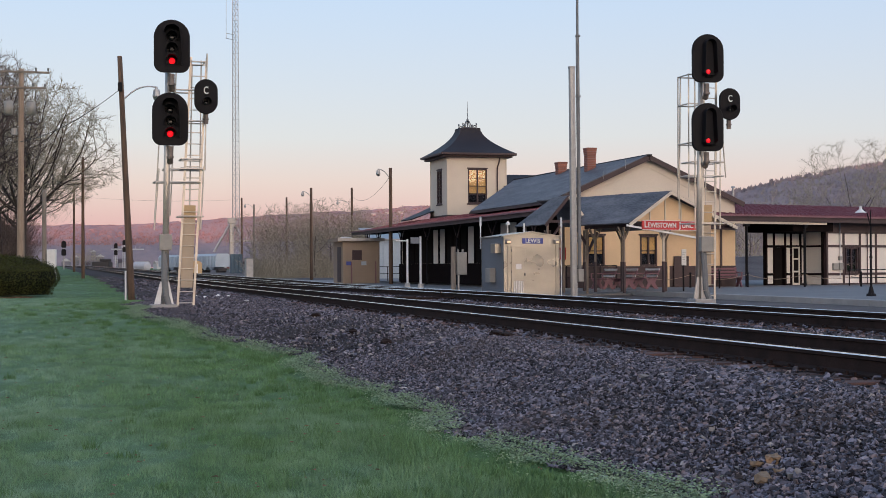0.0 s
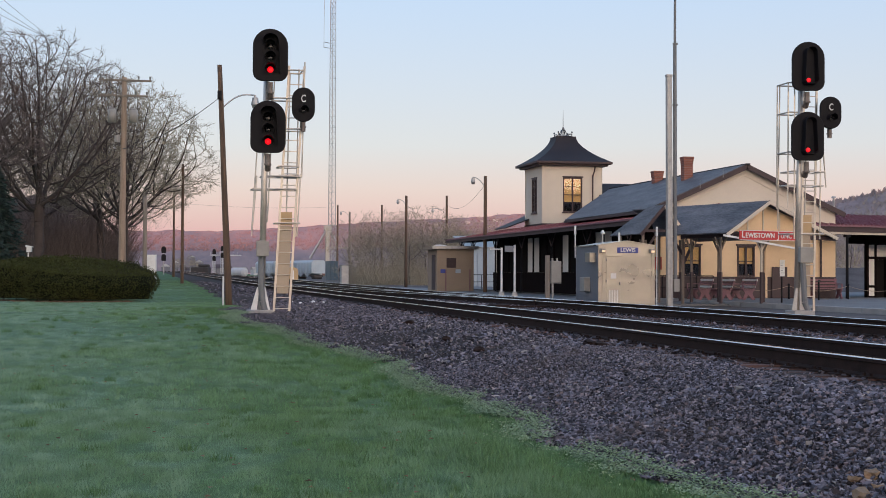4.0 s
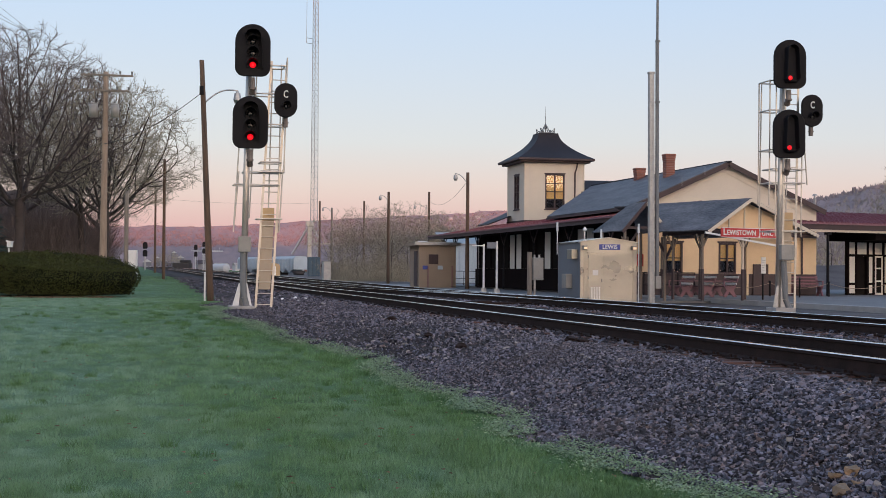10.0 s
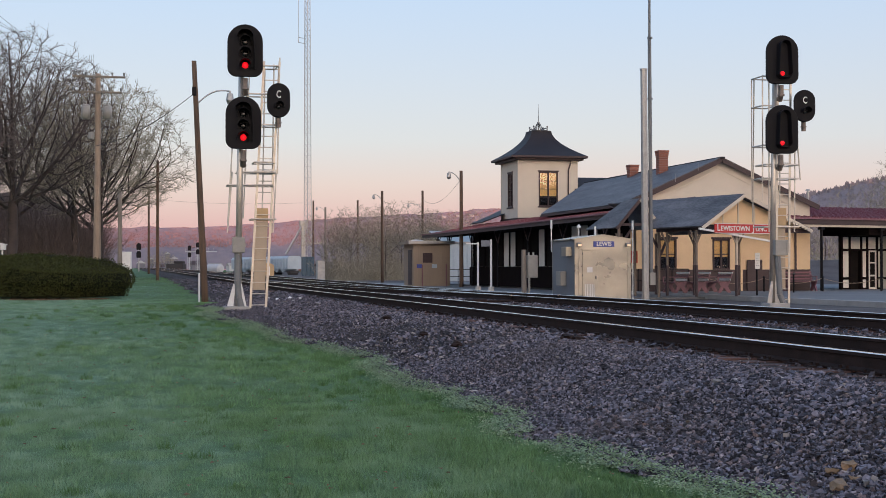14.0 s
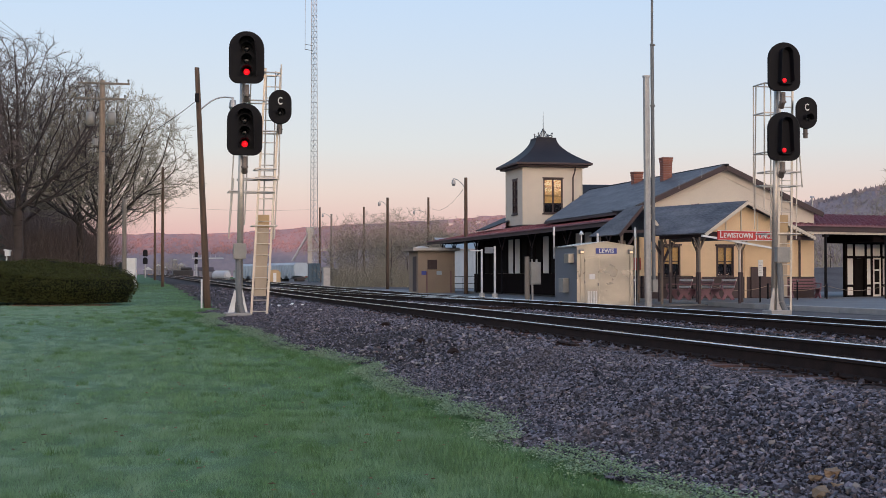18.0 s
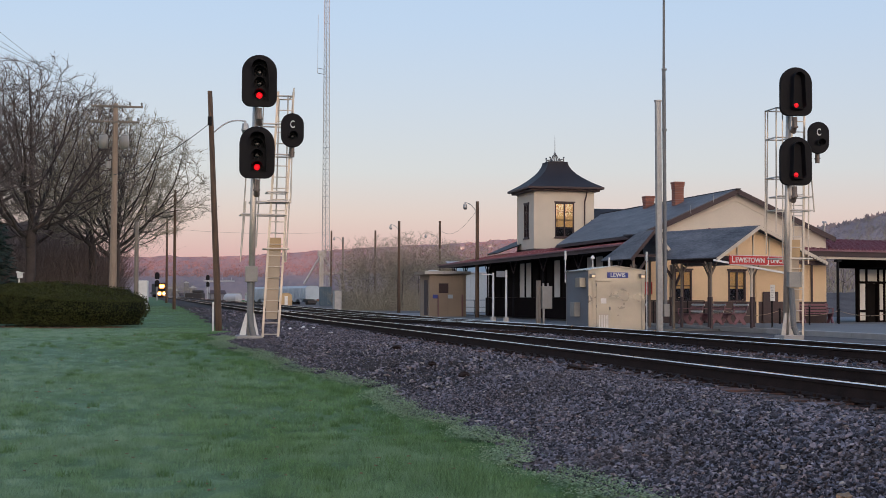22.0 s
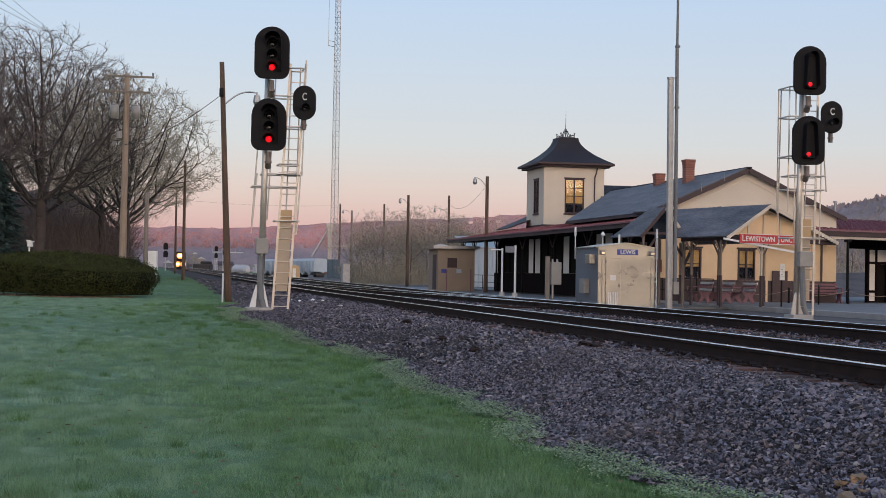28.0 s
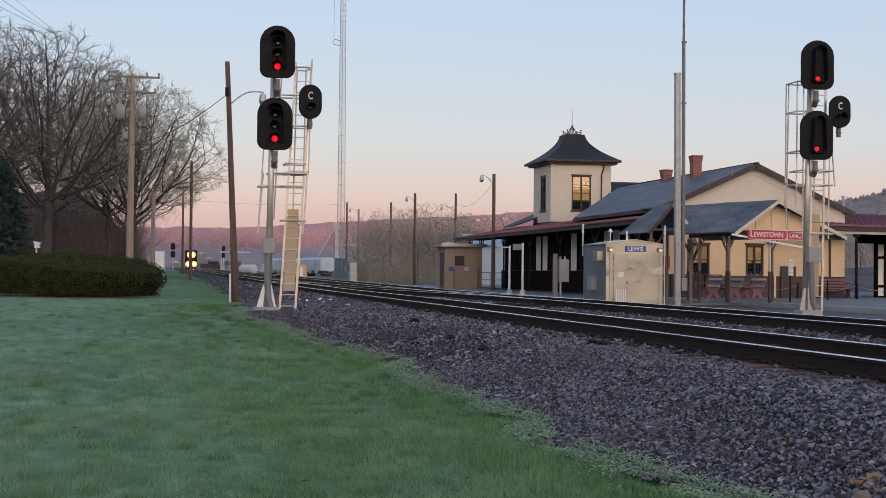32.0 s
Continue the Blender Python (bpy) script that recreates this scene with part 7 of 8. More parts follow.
        box(bm, x_, x_ + w_, -0.12, 0.02, z_, z_ + h_, 0.015)
        part("meter_box", bm, BOX_GREY, wg)
    bm = B()
    rod(bm, (-2.0, 4.4, 4.6), (-2.0, 4.4, 5.5), 0.05, 0.05, 8)
    rod(bm, (-2.0, 4.4, 5.5), (-2.0, 4.4, 5.58), 0.12, 0.09, 8)
    part("vent_pipe", bm, GALV, wg)
    bm = B()
    box(bm, 1.6, span, 4.9, 5.0, F0, 4.6)
    part("rear_wall", bm, PINKISH, wg)


wing()


# ---- platform furniture ----
def bench(pale, label):
    """Slatted bench with curled side frames, built once at the origin facing -y."""
    root = thing("platform_bench", 0, 0, 0, 0, label, "bench", "benches on the platform")
    for i in range(4):
        bm = B()
        bar(bm, (-0.75, -0.18 + i * 0.12, 0.44), (0.75, -0.18 + i * 0.12, 0.44), 0.09, 0.035)
        part("seat_slat", bm, MAROON, root)
    for i in range(3):
        bm = B()
        bar(bm, (-0.75, 0.26 + i * 0.05, 0.55 + i * 0.14), (0.75, 0.26 + i * 0.05, 0.55 + i * 0.14), 0.03, 0.085)
        part("back_slat", bm, pale if i != 1 else MAROON, root)
    for x_ in (-0.68, 0.68):
        bm = B()
        prism(bm, [(x_ - 0.03, -0.30, 0), (x_ - 0.03, -0.16, 0), (x_ - 0.03, -0.02, 0.22), (x_ - 0.03, 0.14, 0), (x_ - 0.03, 0.30, 0), (x_ - 0.03, 0.16, 0.26), (x_ - 0.03, 0.24, 0.42), (x_ - 0.03, -0.26, 0.42), (x_ - 0.03, -0.16, 0.26)], (0.06, 0, 0))
        part("side_frame", bm, MAROON, root)
        plank(root, "back_stile", (x_, 0.22, 0.4), (x_, 0.40, 0.9), 0.06, 0.05, MAROON)
        plank(root, "arm_rest", (x_, -0.28, 0.66), (x_, 0.26, 0.66), 0.07, 0.04, MAROON)
        plank(root, "arm_support", (x_, -0.26, 0.42), (x_, -0.26, 0.66), 0.05, 0.05, MAROON)
    return root


first = bench(WHITE, "maroon and white slatted platform bench")
first.matrix_basis = pose(22.75, 54.0, 0.58, 0, 0, -92)
for x_, y_, a_ in ((23.72, 54.0, -93), (24.72, 54.0, -91), (20.25, 54.2, -94)):
    copy_thing(first, pose(x_, y_, 0.58, 0, 0, a_))
bench(MAROON, "maroon slatted bench against the station wall").matrix_basis = pose(29.9, 56.45, 0.58)


def railing(name, a, b, h, label, n=4):
    a, b = Vector(a), Vector(b)
    root = thing(name, a.x, a.y, a.z, 0, label, "railing", "platform railings")
    d = b - a
    for i in range(n + 1):
        q = d * (i / n)
        bm = B()
        rod(bm, q, q + Vector((0, 0, h)), 0.025, 0.025, 7)
        part("post", bm, BLACK, root)
    for zz in (h, h * 0.5):
        bm = B()
        rod(bm, Vector((0, 0, zz)), d + Vector((0, 0, zz)), 0.022, 0.022, 7)
        part("rail", bm, BLACK, root)


railing("platform_railing", (20.4, 56.3, 0.58), (24.4, 56.3, 0.58), 1.0, "black pipe railing on the platform", 5)
railing("platform_railing", (35.4, 54.9, 0.58), (41.0, 56.2, 0.58), 0.75, "black pipe railing beside the half-timbered wing", 4)
railing("platform_railing", (20.3, 92.5, 0.58), (26.5, 93, 0.58), 1.0, "black pipe railing at the far platform end", 5)


def platform_lamp(x, y):
    root = thing("platform_lamp", x, y, 0.58, 0, "black iron platform lamp with a white shade", "lamp")
    bm = B()
    rod(bm, (0, 0, 0), (0, 0, 0.08), 0.16, 0.14, 12)
    rod(bm, (0, 0, 0.08), (0, 0, 0.3), 0.10, 0.05, 12)
    part("foot", bm, BLACK, root)
    bm = B()
    rod(bm, (0, 0, 0.3), (0, 0, 2.25), 0.040, 0.030, 10)
    rod(bm, (0, 0, 1.20), (0, 0, 1.27), 0.05, 0.05, 10)
    rod(bm, (0, 0, 2.25), (0, 0, 2.72), 0.018, 0.018, 8)
    part("post", bm, BLACK, root)
    bm = B()
    path_tube(bm, [(0, 0, 2.20), (-0.12, 0, 2.62), (-0.33, 0, 2.80)], 0.02, 7)
    part("arm", bm, BLACK, root)
    bm = B()
    rod(bm, (-0.36, 0, 2.64), (-0.36, 0, 2.74), 0.19, 0.06, 16)
    rod(bm, (-0.36, 0, 2.74), (-0.36, 0, 2.85), 0.055, 0.035, 10)
    part("shade", bm, WHITE, root, "white enamel shade")


platform_lamp(24.95, 37.5)


def notice_post(x, y, z, label, material, h, w, hh):
    root = thing("notice_post", x, y, z, 0, label, "sign")
    bm = B()
    rod(bm, (0, 0, 0), (0, 0, h), 0.035, 0.035, 8)
    part("post", bm, BLACK, root)
    bm = B()
    box(bm, -w / 2, w / 2, -0.06, -0.037, h - hh, h, 0.006)
    pl = part("plate", bm, material, root)
    for i in range(5):
        bm = B()
        box(bm, -w * 0.35, w * 0.35 - 0.04 * (i % 2), -0.066, -0.062, h - hh * (0.2 + 0.15 * i), h - hh * (0.2 + 0.15 * i) + 0.012)
        part("text_bar", bm, GREY_PIPE, pl)


notice_post(23.4, 47.6, 0.58, "white notice with dark text on a black post", WHITE, 1.62, 0.2, 0.62)
notice_post(19.9, 51.5, 0.58, "small red notice on a post by the porch", SIGN_RED, 1.75, 0.35, 0.5)
notice_post(27.5, 52.5, 0.58, "short black bollard post on the platform", BLACK, 0.85, 0.1, 0.1)


# ---- yard beyond the platform ----
def hopper(x, y, rz):
    root = thing("covered_hopper_car", x, y, 0.46, rz, "pale blue-grey covered hopper car standing in the yard", "railway car", "cars in the yard")
    bm = B()
    prof = [(-1.5, 1.2), (-1.6, 3.6), (-1.2, 4.1), (1.2, 4.1), (1.6, 3.6), (1.5, 1.2)]
    loft(bm, [[(a, -6.6, b) for a, b in prof], [(a, 6.6, b) for a, b in prof]])
    part("body", bm, HOPPER, root)
    for i in range(13):
        bm = B()
        box(bm, -1.68, -1.56, -6.4 + i * 1.05, -6.32 + i * 1.05, 1.2, 3.6)
        part("side_rib", bm, HOPPER, root)
    bm = B()
    prism(bm, [(-1.2, -4.5, 1.2), (-1.2, -2.6, 0.5), (-1.2, -2.0, 0.5), (-1.2, -0.2, 1.2)], (2.4, 0, 0))
    prism(bm, [(-1.2, 4.5, 1.2), (-1.2, 2.6, 0.5), (-1.2, 2.0, 0.5), (-1.2, 0.2, 1.2)], (2.4, 0, 0))
    part("discharge_chute", bm, HOPPER, root)
    for yy in (-5.4, 5.4):
        bm = B()
        box(bm, -1.1, 1.1, yy - 1.1, yy + 1.1, 0.45, 0.9, 0.05)
        for s in (-0.75, 0.75):
            rod(bm, (-0.85, yy + s, 0.4), (0.85, yy + s, 0.4), 0.42, 0.42, 14)
        part("truck", bm, TRUCK, root)
    return root


h0 = hopper(34.6, 302, 12)
copy_thing(h0, pose(28.6, 332, 0.46, 0, 0, 14))
copy_thing(h0, pose(31.8, 317, 0.46, 0, 0, 13))


def yard():
    root = thing("tank_car", 26.9, 425, -0.15, 28, "white cylindrical tank car in the distance", "railway car", "cars in the yard")
    bm = B()
    rod(bm, (0, -3.4, 2.1), (0, 3.4, 2.1), 1.3, 1.3, 18)
    for s in (-1, 1):
        rod(bm, (0, s * 3.4, 2.1), (0, s * 3.9, 2.1), 1.3, 0.7, 18)
    part("tank", bm, HAZY_WHITE, root, smooth=False)
    bm = B()
    box(bm, -1.2, 1.2, -4.1, 4.1, 0.5, 0.8)
    part("underframe", bm, TRUCK, root)
    root = thing("yard_hut", 26.6, 261, 0.42, 0, "small tan hut with a curved roof in the yard", "hut")
    bm = B()
    prof = [(-1.1, 0), (-1.1, 1.9), (-0.7, 2.3), (0, 2.45), (0.7, 2.3), (1.1, 1.9), (1.1, 0)]
    loft(bm, [[(a, -1.2, b) for a, b in prof], [(a, 1.2, b) for a, b in prof]])
    part("shell", bm, TAN_PANEL, root)
    bm = B()
    box(bm, -0.3, 0.3, -1.23, -1.2, 0.1, 1.8)
    part("door", bm, WHITE, root)
    root = thing("control_cabinet", 30.75, 234, 0.42, 0, "dark teal steel cabinet at the mast's foot", "cabinet")
    for i in range(3):
        bm = B()
        box(bm, -1.0 + i * 0.68, -0.36 + i * 0.68, -0.8, 0.8, 0.1, 3.4, 0.03)
        part("cabinet_bay", bm, TEAL, root)
    root = thing("concrete_hut", 18.30, 130.06, 0.5, 0, "narrow pale concrete hut beside the yard", "hut")
    bm = B()
    box(bm, -0.34, 0.34, -0.6, 0.6, 0, 1.9, 0.03)
    part("wall_shell", bm, PALE_CONCRETE, root)
    bm = B()
    box(bm, -0.39, 0.39, -0.65, 0.65, 1.903, 1.98, 0.02)
    part("roof", bm, CONCRETE, root)
    # grain loader: leg, slanting spouts, gantry
    root = thing("grain_loader", 41.3, 322, 0.42, 0, "pale steel grain loader with slanting spouts", "grain loader")
    bm = B()
    box(bm, -0.5, 0.5, -0.5, 0.5, 0, 11.5, 0.03)
    part("leg", bm, GALV, root)
    bm = B()
    box(bm, -0.9, 0.9, -0.7, 0.7, 11.5, 12.8, 0.05)
    part("head_house", bm, GALV, root)
    for e in ((-4.2, 0, 4.8), (2.2, 0, 8.6)):
        bm = B()
        rod(bm, (0, 0, 12.0), e, 0.28, 0.28, 8)
        part("spout", bm, GALV, root)
    bm = B()
    box(bm, -0.5, 6.0, -0.6, 0.6, 7.2, 7.6, 0.02)
    for i in range(6):
        box(bm, i * 1.1, i * 1.1 + 0.1, -0.55, 0.55, 7.6, 8.5)
    part("gantry", bm, GALV, root)
    # signal gantry down the line
    root = thing("signal_gantry", 13.8, 304.6, 0.5, 0, "pale steel signal gantry with black heads far down the line", "railway signal")
    for x_, top in ((0.0, 5.9), (1.8, 6.6)):
        bm = B()
        rod(bm, (x_, 0, 0), (x_, 0, top), 0.13, 0.12, 8)
        for s_ in (-0.45, 0.45):
            rod(bm, (x_ + s_ * 0.8, 0.2, 0), (x_ + s_ * 0.8, 0.2, top - 0.6), 0.05, 0.05, 5)
        for i in range(9):
            rod(bm, (x_ - 0.36, 0.2, 0.5 + i * 0.55), (x_ + 0.36, 0.2, 0.5 + i * 0.55), 0.04, 0.04, 5)
        part("mast", bm, HAZY_WHITE, root)
        for zz in (top, top - 1.5):
            bm = B()
            o_ = plate_outline(0.75, 1.15, 0.15)
            loft(bm, [[(a_ + x_, -0.3, b_ + zz) for a_, b_ in o_], [(a_ + x_, -0.16, b_ + zz) for a_, b_ in o_]])
            part("signal_head", bm, BLACK, root)
    bm = B()
    box(bm, -0.9, 6.0, 0.1, 0.7, 5.0, 5.25)
    for i in range(7):
        rod(bm, (-0.8 + i, 0.1, 5.25), (-0.8 + i, 0.1, 5.9), 0.03, 0.03, 5)
    part("walkway", bm, HAZY_WHITE, root)
    bm = B()
    box(bm, -0.6, 2.5, -0.5, 0.5, -0.3, 0.35, 0.02)
    part("footing", bm, CONCRETE, root)
    # feed mill in the haze
    root = thing("distant_mill", 10.5, 640, 0.4, 0, "grey mill buildings with pale roofs far down the valley", "industrial building")
    for x_, w_, h_ in ((-3.5, 4.0, 4.2), (1.0, 2.6, 6.0), (4.2, 2.4, 5.0), (8.6, 2.2, 8.6), (11.6, 3.4, 6.2)):
        bm = B()
        box(bm, x_ - w_ / 2, x_ + w_ / 2, -3, 3, -0.6, h_, 0.2)
        part("block", bm, HAZE_GREY, root)
        bm = B()
        prism(bm, [(x_ - w_ / 2 - 0.2, -3.2, h_), (x_ + w_ / 2 + 0.2, -3.2, h_), (x_, -3.2, h_ + w_ * 0.35)], (0, 6.4, 0))
        part("roof", bm, HAZY_WHITE, root)
    r = random.Random(5)
    root = thing("stored_railcar", 17.2, 478, 0.4, 62, "dark old railcar standing in the distance", "railway car", "cars in the yard")
    bm = B()
    box(bm, -1.5, 1.5, -3.2, 3.2, 0.3, 3.3, 0.3)
    box(bm, -1.2, 1.2, -3.0, 0.6, 3.3, 4.3, 0.4)
    part("body", bm, TRUCK, root)
    # pale blue warehouse past the canopy
    root = thing("warehouse", 26.3, 108, 0.6, 0, "pale blue ribbed metal warehouse beyond the platform", "warehouse")
    bm = B()
    box(bm, -0.9, 6.5, 0, 10, 0, 3.15)
    part("wall", bm, HOPPER, root)
    for i in range(12):
        bm = B()
        box(bm, -0.7 + i * 0.58, -0.64 + i * 0.58, -0.05, -0.002, 0.05, 3.1)
        part("wall_rib", bm, HOPPER, root)
    bm = B()
    prism(bm, [(-1.1, -0.2, 3.15), (6.7, -0.2, 3.15), (6.7, 5, 4.2), (-1.1, 5, 4.2)], (0, 0, 0.08))
    part("roof", bm, GALV, root)
    root = thing("yard_house", 60.3, 262, 0.4, 10, "small house with a dark hipped roof beyond the yard", "house")
    bm = B()
    box(bm, -1.5, 1.5, -1.5, 1.5, 0, 8.1)
    part("wall", bm, HAZE_GREY, root)
    bm = B()
    loft(bm, [[(-h_, -h_, z_), (h_, -h_, z_), (h_, h_, z_), (-h_, h_, z_)] for h_, z_ in ((1.9, 8.1), (0.9, 9.2), (0.15, 9.8))])
    part("roof", bm, BROWN, root)
    # town on the valley floor and houses on the ridge
    k = 0
    for i in range(30):
        x_, y_ = r.uniform(-60, 420), r.uniform(620, 1000)
        w_, d_, h_ = r.uniform(5, 8.5), r.uniform(5, 8), r.uniform(2.6, 4.2)
        hs = thing("town_house", x_, y_, ground_z(x_, 420), r.uniform(-30, 30), "small pale house in the distant town", "house", "houses of the town")
        bm = B()
        box(bm, -w_ / 2, w_ / 2, -d_ / 2, d_ / 2, -0.4, h_)
        part("wall", bm, r.choice((HAZY_WHITE, HAZE_GREY, BRICK, HAZE_GREY)), hs)
        bm = B()
        prism(bm, [(-w_ / 2 - 0.4, -d_ / 2 - 0.4, h_), (-w_ / 2 - 0.4, d_ / 2 + 0.4, h_), (-w_ / 2 - 0.4, 0, h_ + 1.8)], (w_ + 0.8, 0, 0))
        part("roof", bm, r.choice((SLATE_DARK, CONCRETE, BROWN)), hs)

    for x_, y_, z_, w_ in ((333, 1425, 59, 5), (348, 1421, 60, 3.5), (362, 1417, 61, 5), (391, 1408, 63, 4), (406, 1404, 64, 3.5), (300, 1435, 56, 4), (438, 1394, 65, 4)):
        hs = thing("hill_house", x_, y_ - 7, z_ - 4.0, r.uniform(-20, 20), "small pale house among the woods on the ridge", "house", "houses on the ridge")
        bm = B()
        box(bm, -w_ / 2, w_ / 2, -2.5, 2.5, -6, 2.6)
        part("wall", bm, HAZY_WHITE, hs)
        bm = B()
        prism(bm, [(-w_ / 2 - 0.4, -2.8, 2.603), (-w_ / 2 - 0.4, 2.8, 2.603), (-w_ / 2 - 0.4, 0, 4.0)], (w_ + 0.8, 0, 0))
        part("roof", bm, CONCRETE, hs)


yard()


# ---- the train ----
def locomotive():
    root = thing("locomotive", 0, 0, 0, 0, "dark freight locomotive with bright headlights coming down the line", "locomotive")
    bm = B()
    box(bm, -1.5, 1.5, -10.5, 10.5, 1.1, 1.55, 0.04)
    part("frame", bm, TRUCK, root)
    bm = B()
    box(bm, -1.0, 1.0, -5.5, 10.0, 1.55, 4.4, 0.12)
    part("long_hood", bm, BLACK, root)
    bm = B()
    box(bm, -1.5, 1.5, -8.2, -5.5, 1.55, 4.6, 0.15)
    part("cab", bm, BLACK, root)
    bm = B()
    prism(bm, [(-0.95, -10.2, 1.55), (-0.95, -8.2, 1.55), (-0.95, -8.2, 3.95), (-0.95, -9.9, 3.9), (-0.95, -10.2, 3.0)], (1.9, 0, 0))
    part("nose", bm, BLACK, root)
    for s in (-1, 1):
        bm = B()
        box(bm, s * 0.25, s * 1.25, -8.23, -8.20, 3.45, 4.15)
        part("windscreen", bm, LENS_DARK, root)
    bm = B()
    prism(bm, [(-1.4, -10.5, 0.25), (1.4, -10.5, 0.25), (1.4, -10.4, 1.2), (-1.4, -10.4, 1.2)], (0, 0.08, 0))
    part("pilot", bm, TRUCK, root)
    # Lamp discs are oversized, with a glowing ring added behind each as glare.
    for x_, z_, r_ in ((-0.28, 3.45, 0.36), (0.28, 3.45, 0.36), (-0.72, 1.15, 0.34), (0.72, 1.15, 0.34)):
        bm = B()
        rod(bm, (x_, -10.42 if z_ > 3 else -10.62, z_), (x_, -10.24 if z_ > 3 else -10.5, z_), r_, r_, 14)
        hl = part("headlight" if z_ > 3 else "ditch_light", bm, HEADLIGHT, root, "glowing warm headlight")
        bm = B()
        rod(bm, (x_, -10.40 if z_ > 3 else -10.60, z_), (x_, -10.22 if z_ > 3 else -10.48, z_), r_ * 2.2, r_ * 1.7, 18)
        part("glare_disc", bm, LAMP_GLARE, hl)
    for yy in (-6.6, 6.6):
        tr = new("bogie")
        tr.parent, tr.matrix_basis = root, pose(0, yy, 0)
        bm = B()
        box(bm, -1.15, 1.15, -2.2, 2.2, 0.45, 0.95, 0.05)
        part("bogie_frame", bm, TRUCK, tr)
        for q in (-1.7, 0, 1.7):
            bm = B()
            rod(bm, (-0.85, q, 0.5), (0.85, q, 0.5), 0.5, 0.5, 16)
            part("wheelset", bm, RUST, tr)
    return root


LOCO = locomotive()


def motions():
    rows = []
    for t in range(0, 33, 2):
        y = min(350.5 + (32 - t) * 10.2, 560.0)
        x = TRACK_NEAR(y)
        slope = (TRACK_NEAR(y + 1) - TRACK_NEAR(y - 1)) / 2
        rows.append((float(t), pose(x, y, 0.8 + grade(min(y, 480)), 0, 0, math.degrees(math.atan(-slope)))))
    walk(LOCO, rows)



# ---- small things of the platform and yard ----
def chain_barrier():
    """Short black bollards with a slack rope between them."""
    at = [(25.1, 55.8), (27.51, 55.25), (30.04, 54.66), (32.58, 54.08), (35.1, 53.5)]
    for x_, y_ in at[1:]:
        root = thing("rope_bollard", x_, y_, 0.58, 0, "short black bollard holding a slack rope", "bollard", "rope barrier on the platform")
        bm = B()
        rod(bm, (0, 0, 0), (0, 0, 0.62), 0.048, 0.045, 10)
        part("post", bm, BLACK, root)
        bm = B()
        rod(bm, (0, 0, 0.62), (0, 0, 0.68), 0.075, 0.03, 10)
        part("cap", bm, BLACK, root)
    for a, b in zip(at[:-1], at[1:]):
        a, b = Vector((*a, 1.16)), Vector((*b, 1.16))
        bm = B()
        path_tube(bm, [a.lerp(b, t / 10) - Vector((0, 0, 0.9 * (t / 10) * (1 - t / 10))) for t in range(11)], 0.012, 5)
        solo("barrier_rope", bm, POLE_TAN, "slack tan rope hung between bollards", "rope")


def dish_and_junk():
    root = thing("satellite_dish", 21.3, 99.5, 0.6, 30, "large pale satellite dish behind the tan shed", "satellite dish")
    bm = B()
    rod(bm, (0, 0, 0), (0, 0, 2.6), 0.08, 0.07, 8)
    part("mast", bm, GALV, root)
    bm = B()
    rings = []
    for i in range(7):
        q = i / 6 * 1.15 + 0.02
        rings.append([(q * math.cos(6.2832 * j / 20), -0.15 - 0.28 * q * q + q * math.sin(6.2832 * j / 20) * 0.55, 2.75 + q * math.sin(6.2832 * j / 20) * 0.42) for j in range(20)])
    loft(bm, rings)
    part("reflector", bm, HAZY_WHITE, root)
    bm = B()
    path_tube(bm, [(0.5, -0.5, 2.6), (0.1, -1.3, 3.1), (-0.5, -0.5, 2.6)], 0.02, 5)
    part("feed_arm", bm, GALV, root)


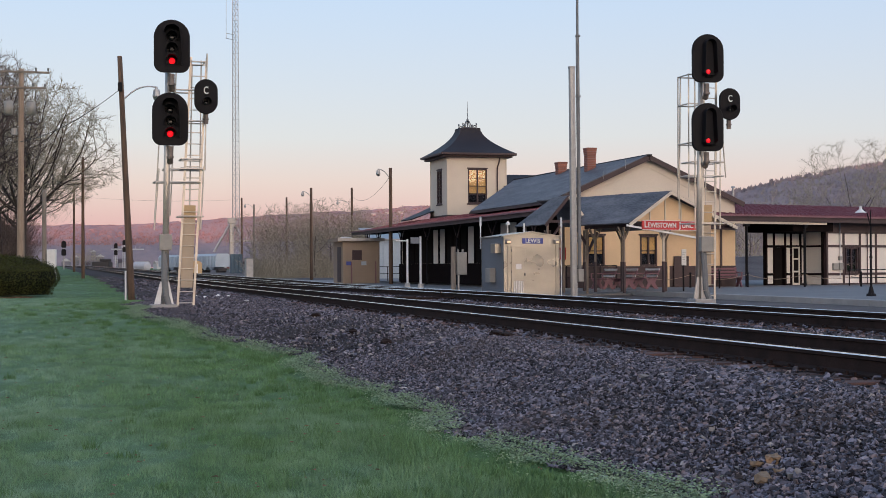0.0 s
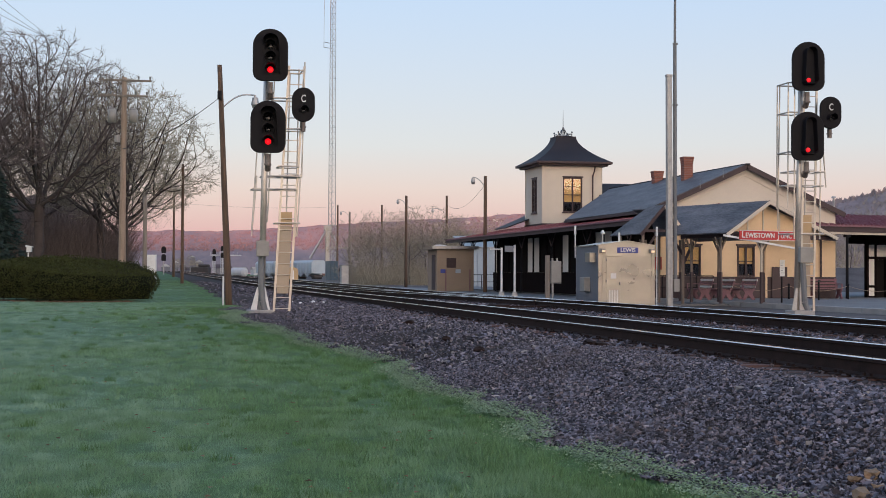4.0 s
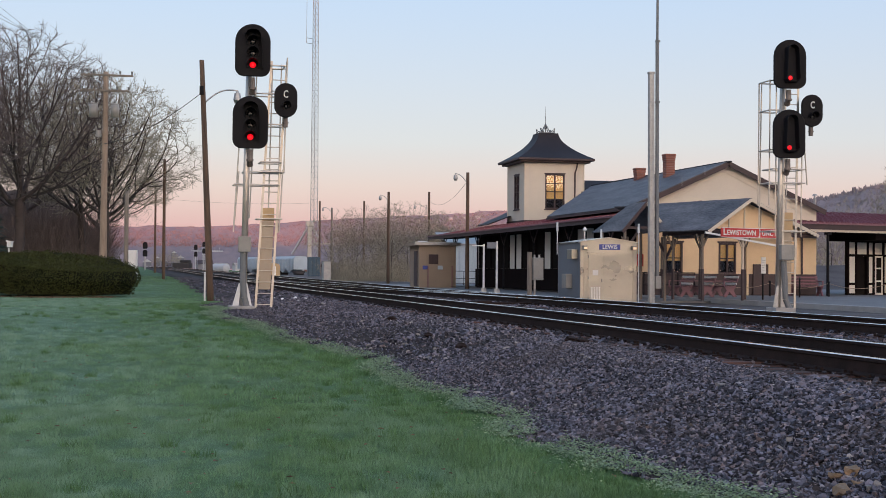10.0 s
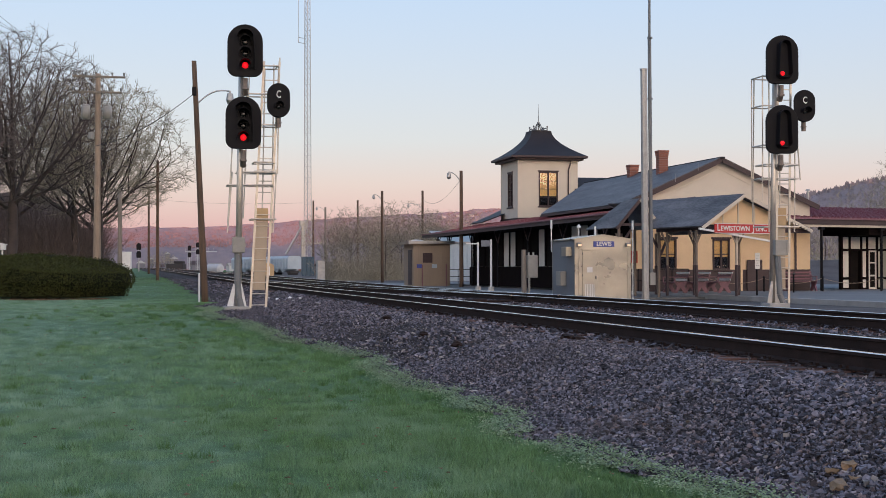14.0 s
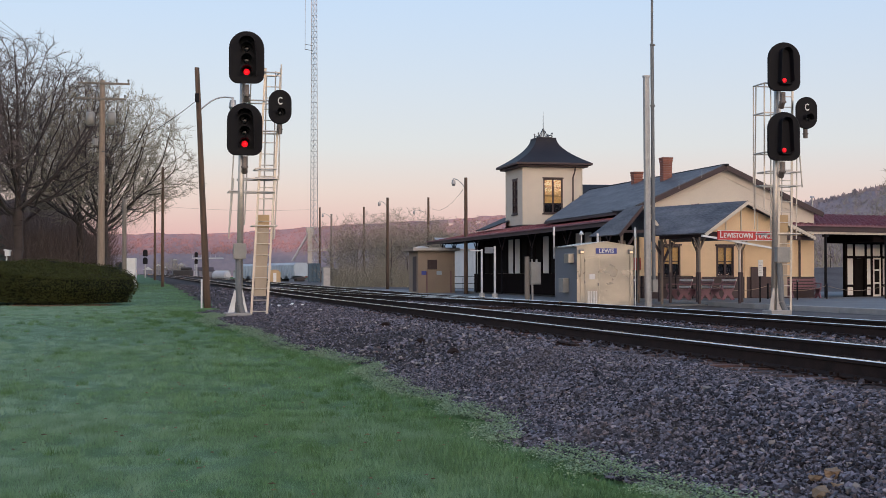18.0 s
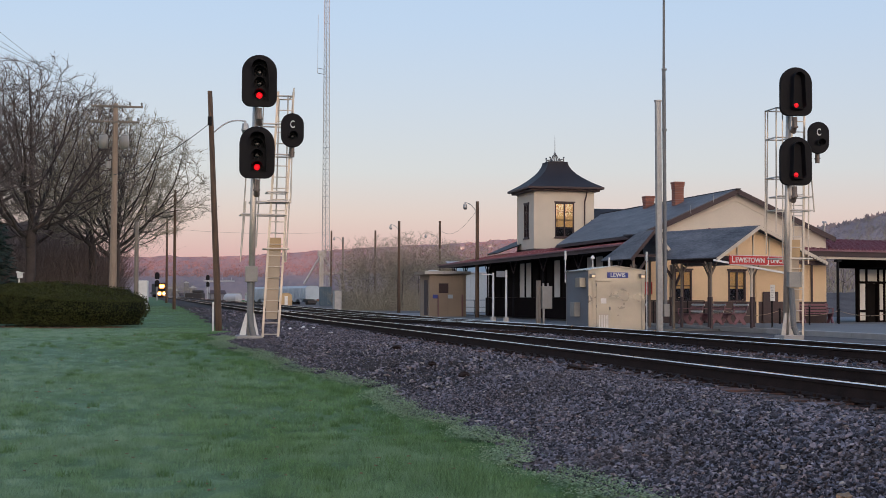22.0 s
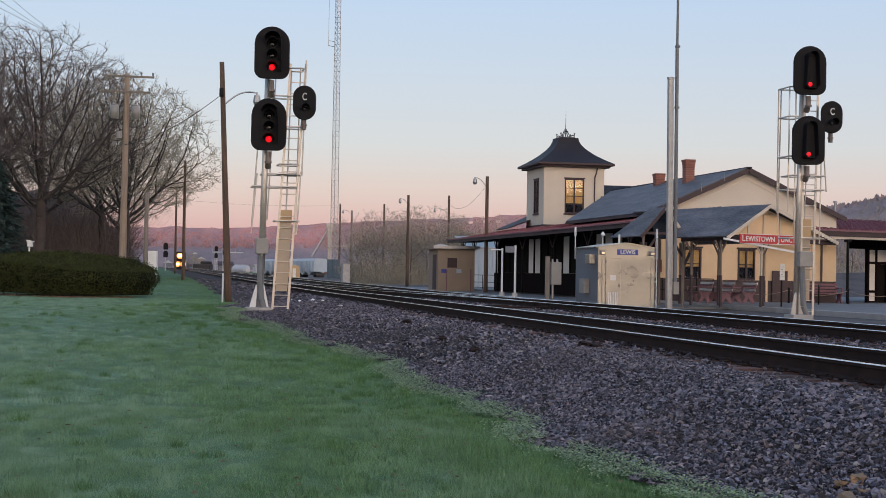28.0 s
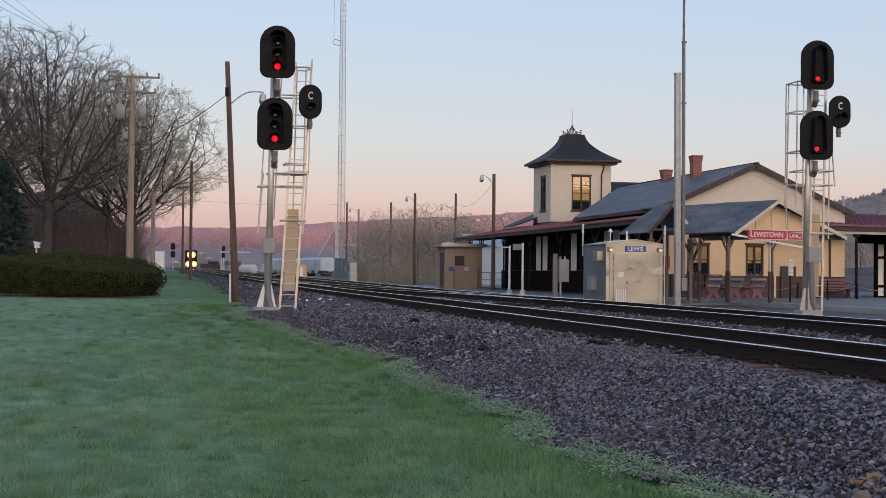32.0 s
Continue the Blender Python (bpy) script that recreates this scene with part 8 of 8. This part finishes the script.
def rear_bank():
    """Low grassy rise behind the station."""
    xs, ys = np.linspace(36, 70, 24), np.linspace(76, 104, 18)
    v = [(x, y, 0.45 + 1.7 * smooth01((y - 77) / 10) + 0.25 * noise.noise((x * 0.4, y * 0.4, 2))) for y in ys for x in xs]
    w = len(xs)
    f = [(j * w + i, j * w + i + 1, (j + 1) * w + i + 1, (j + 1) * w + i) for j in range(len(ys) - 1) for i in range(w - 1)]
    tagged(new("rear_bank", raw_mesh("rear_bank", v, f, CINDER, True)), "grey weedy bank rising behind the station", "bank", kind="structure")
    tree("orchard_tree", 47.8, 86.5, 1.6, 30, 0.42, "low dense bare tree behind the platform gap", 14)
    tree("orchard_tree", 45.2, 90.0, 1.7, 150, 0.36, "low dense bare tree behind the platform gap", 14)


def ballast_scraps():
    r = random.Random(31)
    for i in range(11):
        x_ = 4.72 + r.uniform(-0.7, 0.9)
        y_ = 42.0 + r.uniform(-5.5, 4)
        bm = B()
        w_, h_ = r.uniform(0.03, 0.09), r.uniform(0.02, 0.05)
        prism(bm, [(-w_, -h_, 0), (w_, -h_ * 0.6, 0.01), (w_ * 0.8, h_, 0.03), (-w_ * 0.5, h_ * 0.8, 0.015)], (0, 0, 0.012))
        ob = solo("paper_scrap", bm, WHITE if i % 3 else PALE_STONE, "torn white scrap lying on the ballast", "litter", "scraps on the ballast")
        ob.matrix_basis = pose(x_, y_, ballast_z(x_, y_) + 0.05, r.uniform(-15, 15), r.uniform(-15, 15), r.uniform(0, 360))
    for x_, y_, s_ in ((5.2, 27.5, 0.14), (5.05, 23.2, 0.10), (5.0, 20.6, 0.12), (6.0, 18.2, 0.12), (6.1, 18.0, 0.10)):
        bm = B()
        bmesh.ops.create_icosphere(bm, subdivisions=2, radius=1.0)
        for v in bm.verts:
            n_ = 0.75 + 0.6 * noise.noise(v.co * 1.6 + Vector((x_ * 7, y_, 0)))
            v.co = Vector((v.co.x * s_ * 1.5 * n_, v.co.y * s_ * n_, v.co.z * s_ * 0.55 * n_))
        ob = solo("dark_clod", bm, RUST, "dark oily clod lying on the ballast", "clod", "clods on the bank")
        ob.matrix_basis = pose(x_, y_, ballast_z(x_, y_) + s_ * 0.3, 0, 0, 50 * s_ * 10)


chain_barrier()
dish_and_junk()
rear_bank()
ballast_scraps()


motions()
